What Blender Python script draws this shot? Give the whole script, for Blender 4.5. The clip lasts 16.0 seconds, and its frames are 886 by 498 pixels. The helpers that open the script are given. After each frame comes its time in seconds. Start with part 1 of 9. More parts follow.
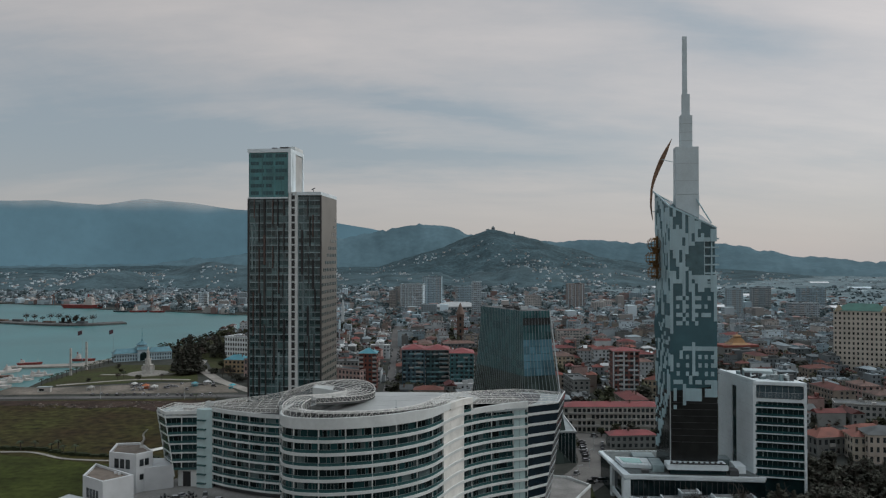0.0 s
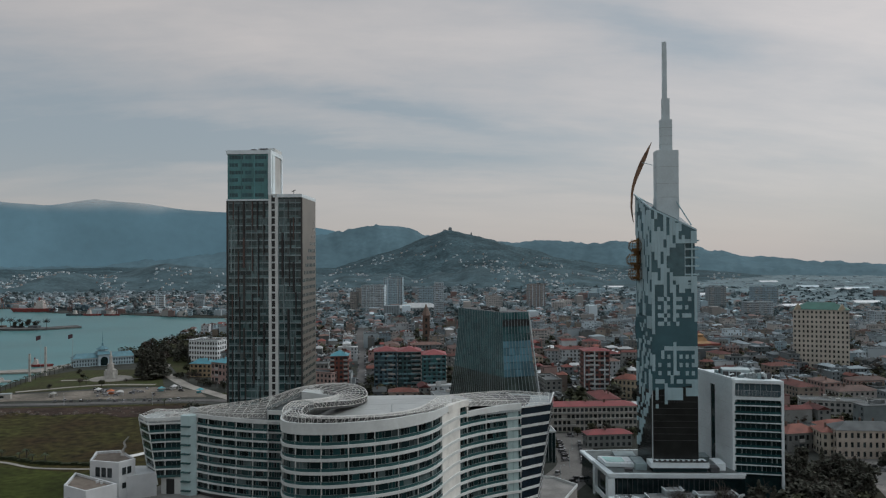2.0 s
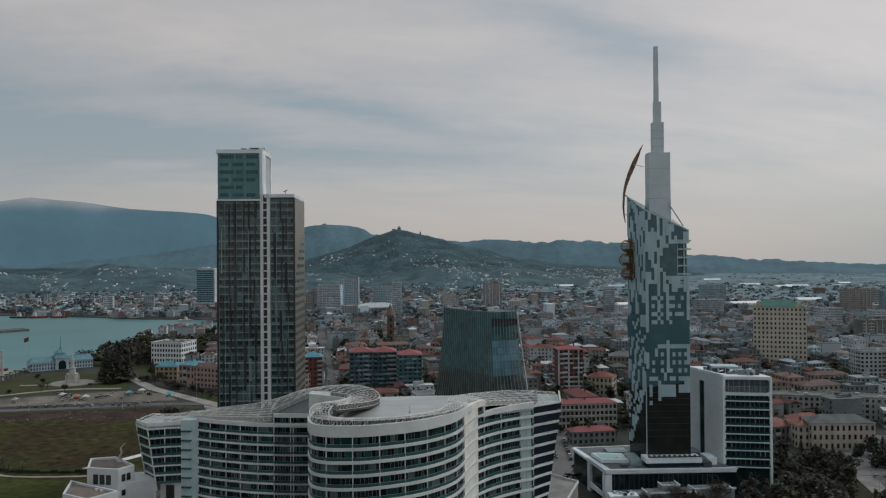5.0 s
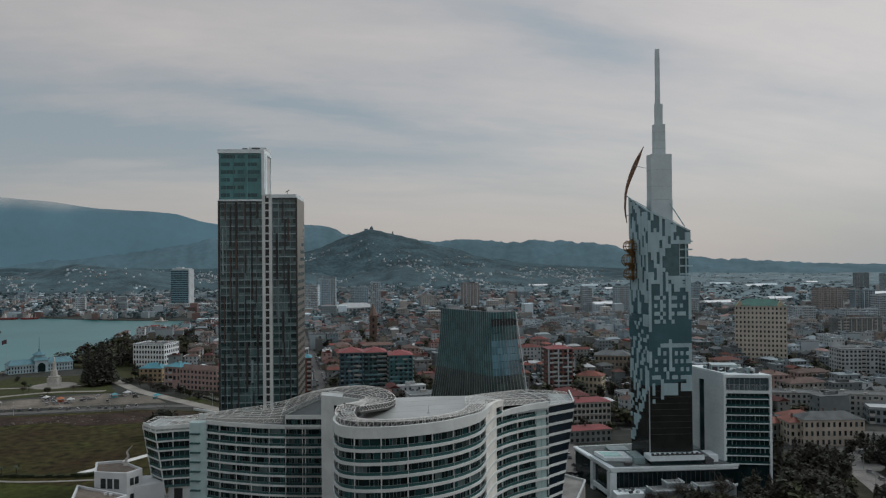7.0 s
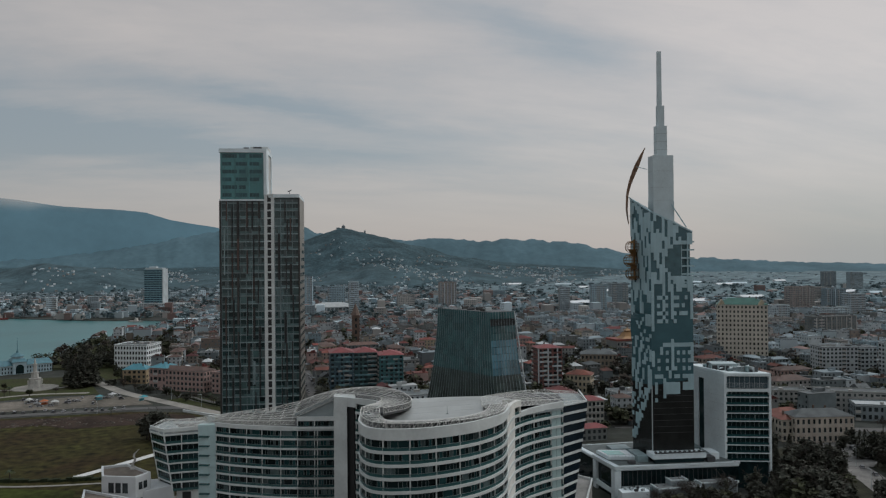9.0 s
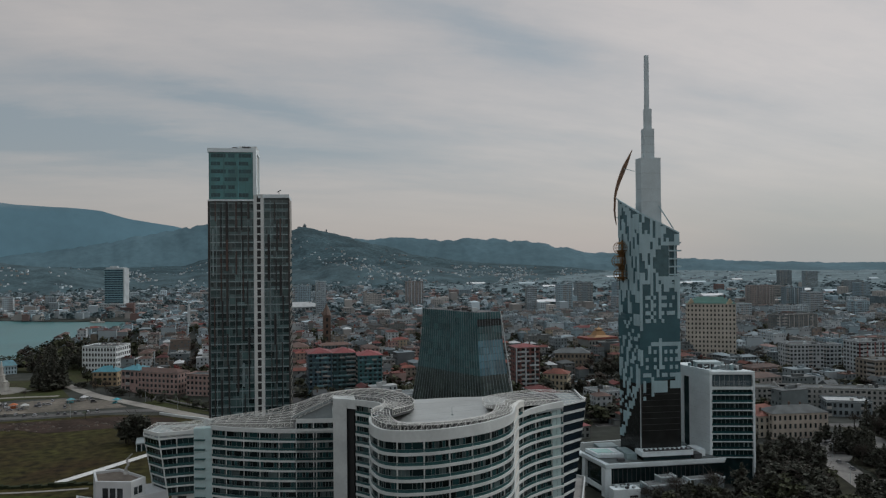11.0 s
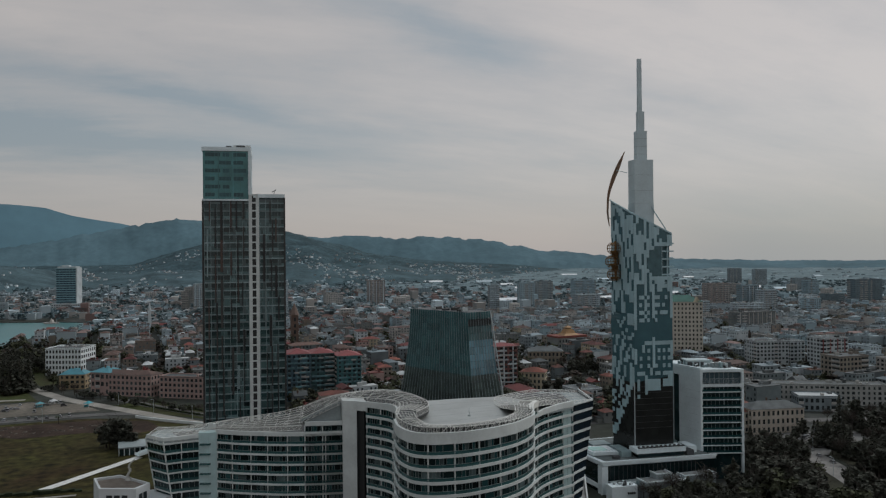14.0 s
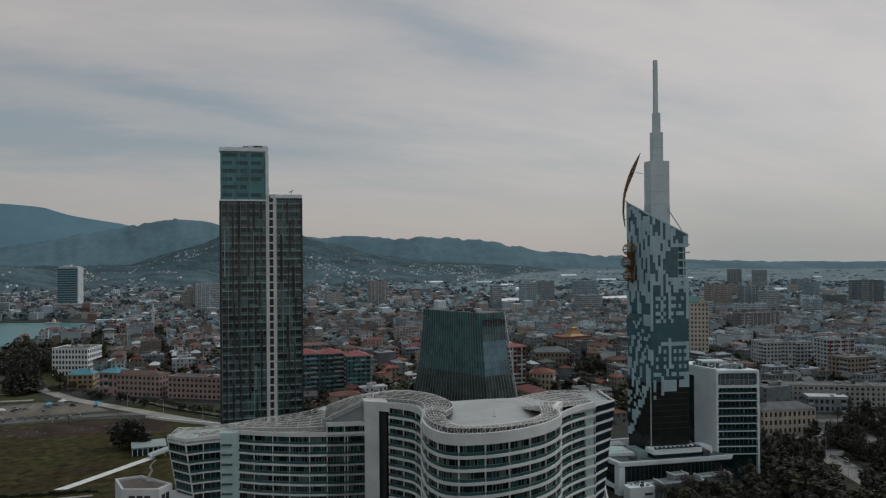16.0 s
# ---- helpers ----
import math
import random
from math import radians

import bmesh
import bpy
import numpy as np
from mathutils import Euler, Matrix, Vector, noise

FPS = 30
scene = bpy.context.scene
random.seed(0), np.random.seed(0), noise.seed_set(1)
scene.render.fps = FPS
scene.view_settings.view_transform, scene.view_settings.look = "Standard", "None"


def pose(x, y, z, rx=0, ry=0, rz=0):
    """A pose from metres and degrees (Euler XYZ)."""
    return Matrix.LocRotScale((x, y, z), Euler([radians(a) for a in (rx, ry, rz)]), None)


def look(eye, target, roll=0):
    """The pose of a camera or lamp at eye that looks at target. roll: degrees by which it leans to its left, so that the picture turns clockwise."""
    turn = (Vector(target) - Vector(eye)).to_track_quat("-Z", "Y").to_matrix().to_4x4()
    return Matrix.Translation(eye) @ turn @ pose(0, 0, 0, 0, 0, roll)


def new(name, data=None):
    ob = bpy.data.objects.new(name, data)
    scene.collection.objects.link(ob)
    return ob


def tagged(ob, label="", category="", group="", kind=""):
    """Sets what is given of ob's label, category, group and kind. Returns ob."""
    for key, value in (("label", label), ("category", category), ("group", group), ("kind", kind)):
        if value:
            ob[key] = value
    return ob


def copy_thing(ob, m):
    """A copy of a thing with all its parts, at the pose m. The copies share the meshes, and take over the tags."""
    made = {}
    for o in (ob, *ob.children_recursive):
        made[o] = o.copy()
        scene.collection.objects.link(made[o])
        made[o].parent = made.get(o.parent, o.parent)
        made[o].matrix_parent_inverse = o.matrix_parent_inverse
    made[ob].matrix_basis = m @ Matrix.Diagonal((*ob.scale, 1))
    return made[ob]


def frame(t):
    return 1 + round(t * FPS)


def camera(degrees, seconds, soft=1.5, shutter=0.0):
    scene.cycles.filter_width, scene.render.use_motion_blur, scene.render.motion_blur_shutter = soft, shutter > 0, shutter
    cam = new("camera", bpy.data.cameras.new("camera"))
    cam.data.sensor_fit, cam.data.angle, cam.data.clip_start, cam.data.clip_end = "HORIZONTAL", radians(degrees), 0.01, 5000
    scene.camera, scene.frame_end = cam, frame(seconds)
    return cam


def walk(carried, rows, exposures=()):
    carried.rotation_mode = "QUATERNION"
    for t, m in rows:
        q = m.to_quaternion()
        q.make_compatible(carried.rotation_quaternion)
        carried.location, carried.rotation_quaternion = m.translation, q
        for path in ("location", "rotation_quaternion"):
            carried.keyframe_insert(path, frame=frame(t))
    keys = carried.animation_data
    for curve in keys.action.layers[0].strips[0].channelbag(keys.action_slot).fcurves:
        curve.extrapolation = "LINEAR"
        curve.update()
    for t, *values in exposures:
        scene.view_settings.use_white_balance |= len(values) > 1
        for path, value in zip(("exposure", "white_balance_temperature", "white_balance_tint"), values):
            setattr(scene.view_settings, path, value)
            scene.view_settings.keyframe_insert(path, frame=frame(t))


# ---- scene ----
cam = camera(58.5, 16.0, soft=1.25)
PATH = [
    (0, (3.73, -0.174, 98.91), (3.718, 1.826, 98.931), -0.1),
    (0.5, (0.873, -0.137, 99.187), (0.894, 1.863, 99.208), -0.1),
    (1, (-2.009, -0.165, 99.282), (-1.955, 1.834, 99.303), -0.2),
    (1.5, (-5.215, -0.137, 99.445), (-5.137, 1.862, 99.466), -0.2),
    (2, (-8.512, -0.112, 99.698), (-8.41, 1.885, 99.72), -0.3),
    (2.5, (-12.019, -0.001, 99.673), (-11.893, 1.995, 99.695), -0.3),
    (3, (-15.499, 0.051, 99.776), (-15.35, 2.046, 99.799), -0.4),
    (3.5, (-19.024, 0.136, 99.953), (-18.851, 2.128, 99.975), -0.4),
    (4, (-22.907, 0.243, 100.098), (-22.709, 2.233, 100.119), -0.4),
    (6.5, (-41.317, 1.944, 100.653), (-41.021, 3.922, 100.671), -0.5),
    (7, (-45.114, 2.305, 100.776), (-44.798, 4.28, 100.794), -0.5),
    (7.5, (-48.682, 2.766, 101.132), (-48.348, 4.738, 101.148), -0.5),
    (8, (-52.497, 3.402, 101.148), (-52.147, 5.371, 101.164), -0.5),
    (10.5, (-70.028, 6.606, 102.34), (-69.561, 8.55, 102.351), -0.5),
    (11, (-73.408, 7.08, 102.438), (-72.917, 9.018, 102.449), -0.5),
    (11.5, (-76.896, 8.083, 102.704), (-76.382, 10.016, 102.713), -0.5),
    (12, (-80.451, 8.864, 102.691), (-79.912, 10.79, 102.701), -0.5),
    (12.5, (-83.57, 9.591, 102.99), (-83.011, 11.511, 102.999), -0.5),
    (13, (-86.629, 10.674, 103.166), (-86.052, 12.589, 103.173), -0.5),
    (13.5, (-89.717, 11.322, 103.494), (-89.123, 13.232, 103.5), -0.5),
    (14, (-92.795, 12.37, 103.678), (-92.185, 14.275, 103.683), -0.5),
    (14.5, (-95.578, 13.134, 103.87), (-94.954, 15.035, 103.875), -0.5),
    (15, (-98.465, 14.239, 104.002), (-97.842, 16.14, 104.007), -0.5),
    (15.5, (-100.29, 14.806, 104.025), (-99.669, 16.707, 104.03), -0.4),
    (16, (-100.919, 14.85, 103.873), (-100.303, 16.752, 103.879), -0.4),
]
walk(cam, [(t, look(eye, target, roll)) for t, eye, target, roll in PATH],
     [(0, -0.18, 6380, 10), (8, -0.29, 6430, 10), (16, -0.41, 6450, 10)])

# ---- light ----
SUN_AZ, SUN_EL = radians(80), radians(42)
world = bpy.data.worlds.new("overcast_sky")
scene.world = world
world.use_nodes = True


def sky():
    nt = world.node_tree
    nd, ln = nt.nodes, nt.links
    nd.clear()

    def n(kind, **kw):
        x = nd.new(kind)
        for k, v in kw.items():
            x.inputs[k].default_value = v
        return x

    def op(kind, a, b=None, c=None):
        x = nd.new("ShaderNodeMath")
        x.operation = kind
        for k, v in enumerate((a, b, c)):
            if v is None:
                continue
            if isinstance(v, (int, float)):
                x.inputs[k].default_value = v
            else:
                ln.new(v, x.inputs[k])
        return x.outputs[0]

    tc = n("ShaderNodeTexCoord")
    sep = n("ShaderNodeSeparateXYZ")
    ln.new(tc.outputs["Generated"], sep.inputs[0])
    z = op("MAXIMUM", sep.outputs[2], 0.0)
    h = op("ADD", z, 0.26)
    comb = n("ShaderNodeCombineXYZ")
    ln.new(op("DIVIDE", sep.outputs[0], h), comb.inputs[0])
    ln.new(op("DIVIDE", sep.outputs[1], h), comb.inputs[1])

    def cloud(scale, rot, sx, sy, detail, rough, shift=(0, 0, 0)):
        mp = n("ShaderNodeMapping")
        mp.inputs["Rotation"].default_value = (0, 0, radians(rot))
        mp.inputs["Scale"].default_value = (sx, sy, 1)
        mp.inputs["Location"].default_value = shift
        ln.new(comb.outputs[0], mp.inputs[0])
        nz = n("ShaderNodeTexNoise", Scale=scale, Detail=detail, Roughness=rough, Distortion=0.35)
        ln.new(mp.outputs[0], nz.inputs["Vector"])
        return nz.outputs[0]

    big = cloud(0.62, -16, 0.55, 1.7, 4, 0.5, (3.1, 1.7, 0))
    fine = cloud(1.7, -22, 0.7, 1.8, 7, 0.58, (0.4, 5.2, 0))
    wisp = cloud(5.2, -14, 0.45, 1.9, 8, 0.62, (1.3, 0.6, 0))
    puff = cloud(9.0, 10, 0.9, 1.2, 6, 0.6, (2.2, 7.4, 0))
    both = op("MULTIPLY_ADD", fine, 0.42, op("MULTIPLY", big, 0.78))
    thin = n("ShaderNodeMapRange")
    thin.inputs[1].default_value, thin.inputs[2].default_value = 0.70, 0.46
    thin.inputs[3].default_value, thin.inputs[4].default_value = 0.0, 0.50
    ln.new(both, thin.inputs[0])
    # long blue-grey streaks where the upper cloud is thin: bearing, height, half length, half width, slope, depth
    north = op("MAXIMUM", sep.outputs[1], 0.05)
    u = op("DIVIDE", sep.outputs[0], north)
    v = op("DIVIDE", z, north)
    wob = op("SUBTRACT", cloud(2.4, -12, 0.6, 1.6, 6, 0.6, (5.0, 2.0, 0)), 0.5)
    blue = thin.outputs[0]
    for u0, v0, hl, hw, slope, deep in ((-0.02, 0.190, 0.20, 0.020, -0.16, 0.50), (-0.04, 0.122, 0.38, 0.026, -0.03, 0.52), (-0.52, 0.240, 0.30, 0.075, -0.16, 0.62),
                                        (0.34, 0.290, 0.15, 0.045, -0.25, 0.55), (-0.42, 0.165, 0.22, 0.012, -0.06, 0.30), (0.45, 0.150, 0.24, 0.022, -0.10, 0.28), (0.62, 0.235, 0.16, 0.020, -0.15, 0.25), (-0.56, 0.120, 0.22, 0.060, -0.05, 0.50)):
        du = op("SUBTRACT", u, u0)
        dv = op("ADD", op("SUBTRACT", op("SUBTRACT", v, v0), op("MULTIPLY", du, slope)), op("MULTIPLY", wob, 0.10))
        q = op("ADD", op("POWER", op("ABSOLUTE", op("DIVIDE", du, hl)), 2.0), op("POWER", op("ABSOLUTE", op("DIVIDE", dv, hw)), 2.0))
        blue = op("MULTIPLY_ADD", op("POWER", 2.718, op("MULTIPLY", q, -1.0)), deep, blue)
    blue = op("MULTIPLY_ADD", op("SUBTRACT", wisp, 0.5), 0.42, blue)
    blue = op("MULTIPLY_ADD", op("SUBTRACT", puff, 0.5), op("MULTIPLY", op("MINIMUM", op("MULTIPLY", v, 2.2), 0.6), 0.55), blue)
    ramp = n("ShaderNodeValToRGB")
    cr = ramp.color_ramp
    cr.elements[0].position, cr.elements[0].color = 0.0, (0.595, 0.548, 0.510, 1)
    cr.elements[1].position, cr.elements[1].color = 1.0, (0.318, 0.362, 0.386, 1)
    e = cr.elements.new(0.42)
    e.color = (0.490, 0.470, 0.452, 1)
    ln.new(blue, ramp.inputs[0])
    # veil of haze low over the land
    veil = n("ShaderNodeMix")
    veil.data_type = "RGBA"
    veil.inputs[7].default_value = (0.408, 0.380, 0.378, 1)
    low = n("ShaderNodeMapRange")
    low.interpolation_type = "SMOOTHSTEP"
    low.inputs[1].default_value, low.inputs[2].default_value = 0.0, 0.15
    low.inputs[3].default_value, low.inputs[4].default_value = 0.8, 0.0
    ln.new(z, low.inputs[0])
    ln.new(low.outputs[0], veil.inputs[0])
    ln.new(ramp.outputs[0], veil.inputs[6])
    # an overcast dome is brighter overhead
    up = n("ShaderNodeMapRange")
    up.interpolation_type = "SMOOTHSTEP"
    up.inputs[1].default_value, up.inputs[2].default_value = 0.28, 0.95
    up.inputs[3].default_value, up.inputs[4].default_value = 1.0, 1.56
    ln.new(z, up.inputs[0])
    # and tinted bluer there, out of view, to cool the light on the town
    cool = n("ShaderNodeMix")
    cool.data_type = "RGBA"
    cool.inputs[7].default_value = (0.405, 0.468, 0.505, 1)
    high = n("ShaderNodeMapRange")
    high.interpolation_type = "SMOOTHSTEP"
    high.inputs[1].default_value, high.inputs[2].default_value = 0.36, 0.75
    high.inputs[3].default_value, high.inputs[4].default_value = 0.0, 0.85
    ln.new(z, high.inputs[0])
    ln.new(high.outputs[0], cool.inputs[0])
    ln.new(veil.outputs[2], cool.inputs[6])
    # the cloud is thinner towards the sun
    glow = op("ADD", op("MULTIPLY", sep.outputs[0], math.sin(SUN_AZ)), op("MULTIPLY", sep.outputs[1], math.cos(SUN_AZ)))
    near_sun = n("ShaderNodeMapRange")
    near_sun.interpolation_type = "SMOOTHSTEP"
    near_sun.inputs[1].default_value, near_sun.inputs[2].default_value = -0.35, 0.9
    near_sun.inputs[3].default_value, near_sun.inputs[4].default_value = 0.90, 1.12
    ln.new(glow, near_sun.inputs[0])
    # low blue cloud bank over the plain to the north-east
    bank = n("ShaderNodeMix")
    bank.data_type = "RGBA"
    bank.inputs[7].default_value = (0.300, 0.334, 0.354, 1)
    side, flat = n("ShaderNodeMapRange"), n("ShaderNodeMapRange")
    for node, lo, hi, a, b in ((side, 0.42, 0.85, 0.0, 1.0), (flat, 0.0, 0.10, 0.85, 0.0)):
        node.interpolation_type = "SMOOTHSTEP"
        node.inputs[1].default_value, node.inputs[2].default_value = lo, hi
        node.inputs[3].default_value, node.inputs[4].default_value = a, b
    ln.new(u, side.inputs[0])
    ln.new(op("MULTIPLY_ADD", wob, 0.06, z), flat.inputs[0])
    ln.new(op("MULTIPLY", side.outputs[0], flat.outputs[0]), bank.inputs[0])
    ln.new(cool.outputs[2], bank.inputs[6])
    gain = n("ShaderNodeVectorMath")
    gain.operation = "SCALE"
    ln.new(bank.outputs[2], gain.inputs[0])
    # and dimmed out of view, away from it, to darken west-facing walls
    away = n("ShaderNodeMapRange")
    away.interpolation_type = "SMOOTHSTEP"
    away.inputs[1].default_value, away.inputs[2].default_value = -0.95, -0.3
    away.inputs[3].default_value, away.inputs[4].default_value = 0.78, 1.0
    ln.new(glow, away.inputs[0])
    ln.new(op("MULTIPLY", op("MULTIPLY", up.outputs[0], near_sun.outputs[0]), away.outputs[0]), gain.inputs["Scale"])
    tex = n("ShaderNodeTexSky")
    tex.sky_type = "NISHITA"
    tex.sun_disc = False
    tex.sun_elevation, tex.sun_rotation = SUN_EL, SUN_AZ
    b1 = n("ShaderNodeBackground", Strength=0.018)
    ln.new(tex.outputs[0], b1.inputs[0])
    b2 = n("ShaderNodeBackground", Strength=SKY)
    ln.new(gain.outputs[0], b2.inputs[0])
    add = n("ShaderNodeAddShader")
    ln.new(b1.outputs[0], add.inputs[0])
    ln.new(b2.outputs[0], add.inputs[1])
    out = n("ShaderNodeOutputWorld")
    ln.new(add.outputs[0], out.inputs[0])


SKY = 1.0
sky()
sun = new("sun", bpy.data.lights.new("sun", "SUN"))
sun.data.energy, sun.data.angle, sun.data.color = 1.25, radians(14), (0.985, 0.985, 0.965)
sun.matrix_basis = look((300 * math.sin(SUN_AZ), 300 * math.cos(SUN_AZ), 300 * math.tan(SUN_EL)), (0, 0, 0))

# ---- materials ----


def mat(name, col, rough=0.6, metal=0.0, var=0.15, scale=0.3, bump=0.0, bscale=4.0, spread=0.0, spec=0.5, stain=None, grain=0.0, hue=0.0):
    """A surface: base colour, its stains (var at scale per metre), fine grain, relief, and spread of tone from thing to thing."""
    m = bpy.data.materials.new(name)
    m.use_nodes = True
    nt = m.node_tree
    nd, ln = nt.nodes, nt.links
    p = nd["Principled BSDF"]
    p.inputs["Roughness"].default_value = rough
    p.inputs["Metallic"].default_value = metal
    p.inputs["Specular IOR Level"].default_value = spec
    tc = nd.new("ShaderNodeTexCoord")
    geo = nd.new("ShaderNodeNewGeometry")
    n1 = nd.new("ShaderNodeTexNoise")
    n1.inputs["Scale"].default_value, n1.inputs["Detail"].default_value = scale, 6
    ln.new(geo.outputs["Position"], n1.inputs["Vector"])
    mr = nd.new("ShaderNodeMapRange")
    mr.inputs[1].default_value, mr.inputs[2].default_value = 0.3, 0.7
    ln.new(n1.outputs[0], mr.inputs[0])
    mix = nd.new("ShaderNodeMix")
    mix.data_type = "RGBA"
    dark = stain or tuple(c * (1 - var) for c in col)
    lite = tuple(min(1, c * (1 + var * 0.5)) for c in col)
    mix.inputs[6].default_value, mix.inputs[7].default_value = (*dark, 1), (*lite, 1)
    ln.new(mr.outputs[0], mix.inputs[0])
    last = mix.outputs[2]
    if grain:
        n2 = nd.new("ShaderNodeTexNoise")
        n2.inputs["Scale"].default_value, n2.inputs["Detail"].default_value = scale * 9, 4
        ln.new(geo.outputs["Position"], n2.inputs["Vector"])
        g = nd.new("ShaderNodeMapRange")
        g.inputs[1].default_value, g.inputs[2].default_value = 0.3, 0.7
        g.inputs[3].default_value, g.inputs[4].default_value = 1 - grain, 1 + grain
        ln.new(n2.outputs[0], g.inputs[0])
        vm = nd.new("ShaderNodeVectorMath")
        vm.operation = "SCALE"
        ln.new(last, vm.inputs[0])
        ln.new(g.outputs[0], vm.inputs["Scale"])
        last = vm.outputs[0]
    if spread or hue:
        oi = nd.new("ShaderNodeObjectInfo")
        add = nd.new("ShaderNodeMath")
        add.operation = "ADD"
        ln.new(oi.outputs["Random"], add.inputs[0])
        ln.new(geo.outputs["Random Per Island"], add.inputs[1])
        fr = nd.new("ShaderNodeMath")
        fr.operation = "FRACT"
        ln.new(add.outputs[0], fr.inputs[0])
        hs = nd.new("ShaderNodeHueSaturation")
        a = nd.new("ShaderNodeMapRange")
        a.inputs[3].default_value, a.inputs[4].default_value = 1 - spread, 1 + spread
        ln.new(fr.outputs[0], a.inputs[0])
        ln.new(a.outputs[0], hs.inputs["Value"])
        b = nd.new("ShaderNodeMath")
        b.operation = "MULTIPLY_ADD"
        b.inputs[1].default_value = 7.31
        ln.new(fr.outputs[0], b.inputs[0])
        b2 = nd.new("ShaderNodeMath")
        b2.operation = "FRACT"
        ln.new(b.outputs[0], b2.inputs[0])
        c = nd.new("ShaderNodeMapRange")
        c.inputs[3].default_value, c.inputs[4].default_value = 0.5 - hue, 0.5 + hue
        ln.new(b2.outputs[0], c.inputs[0])
        ln.new(c.outputs[0], hs.inputs["Hue"])
        ln.new(last, hs.inputs["Color"])
        last = hs.outputs[0]
    ln.new(last, p.inputs["Base Color"])
    if bump:
        n3 = nd.new("ShaderNodeTexNoise")
        n3.inputs["Scale"].default_value, n3.inputs["Detail"].default_value = bscale, 5
        ln.new(geo.outputs["Position"], n3.inputs["Vector"])
        bp = nd.new("ShaderNodeBump")
        bp.inputs["Strength"].default_value = min(1, bump)
        bp.inputs["Distance"].default_value = 0.3
        ln.new(n3.outputs[0], bp.inputs["Height"])
        ln.new(bp.outputs[0], p.inputs["Normal"])
    return m


WHITE = mat("white_cladding", (0.585, 0.612, 0.600), 0.5, var=0.18, scale=0.12, grain=0.05)
LATTICE = mat("white_steel", (0.77, 0.765, 0.73), 0.5, var=0.25, scale=0.6)
ROOFPALE = mat("pale_roof", (0.285, 0.325, 0.33), 0.55, var=0.2, scale=0.15, grain=0.08)
WARMWHITE = mat("warm_white_panel", (0.70, 0.69, 0.645), 0.5, var=0.2, scale=0.25, grain=0.06)
TERRACE = mat("damp_pale_roof", (0.335, 0.352, 0.342), 0.28, var=0.22, scale=0.10, grain=0.08, spec=0.5)
PALEGLASS = mat("pale_teal_panel", (0.34, 0.45, 0.45), 0.25, var=0.2, scale=0.3)
ENDGLASS = mat("blue_black_glass", (0.010, 0.019, 0.028), 0.12, var=0.3, scale=0.2, spec=0.5)
DGLASS = mat("dark_glass", (0.010, 0.023, 0.025), 0.1, var=0.5, scale=0.25, spec=0.28, spread=0.6)
BLIND = mat("curtained_glass", (0.085, 0.12, 0.122), 0.2, var=0.3, scale=0.3, spec=0.35, spread=0.4)
TEAL = mat("teal_glass", (0.018, 0.060, 0.064), 0.12, var=0.3, scale=0.2, spec=0.45, spread=0.4)
RAILGLASS = mat("green_glass", (0.036, 0.098, 0.100), 0.1, var=0.25, scale=0.4, spec=0.6)
FRAMEGREY = mat("green_grey_window_frame", (0.165, 0.205, 0.205), 0.45, var=0.2)
HWHITE = mat("grey_white_cladding", (0.66, 0.73, 0.75), 0.5, var=0.14, scale=0.1, grain=0.05)
MULL = mat("grey_frame", (0.38, 0.42, 0.43), 0.45, var=0.15)
BLACK = mat("black_metal", (0.012, 0.013, 0.014), 0.5, var=0.3)
DARKGREY = mat("dark_grey_metal", (0.05, 0.052, 0.055), 0.5, var=0.3)
GOLD = mat("bronze_gold", (0.21, 0.115, 0.045), 0.5, metal=0.6, var=0.3, scale=1.2)
COPPER = mat("bronze_fin", (0.24, 0.145, 0.095), 0.5, metal=0.6, var=0.4, scale=0.7)
PANEL = mat("blue_white_panel", (0.345, 0.482, 0.522), 0.38, var=0.12, scale=0.2, spread=0.07)
SLAB = mat("pale_concrete", (0.41, 0.49, 0.505), 0.6, var=0.14, scale=0.15, grain=0.06)
DECK = mat("paving_deck", (0.25, 0.24, 0.225), 0.85, var=0.35, scale=0.12, grain=0.15)
ASPHALT = mat("asphalt", (0.075, 0.073, 0.07), 0.85, var=0.4, scale=0.05, grain=0.2)
PAVING = mat("paving", (0.135, 0.13, 0.122), 0.85, var=0.3, scale=0.1, grain=0.15)

# ---- mesh helpers ----
BASE = {}


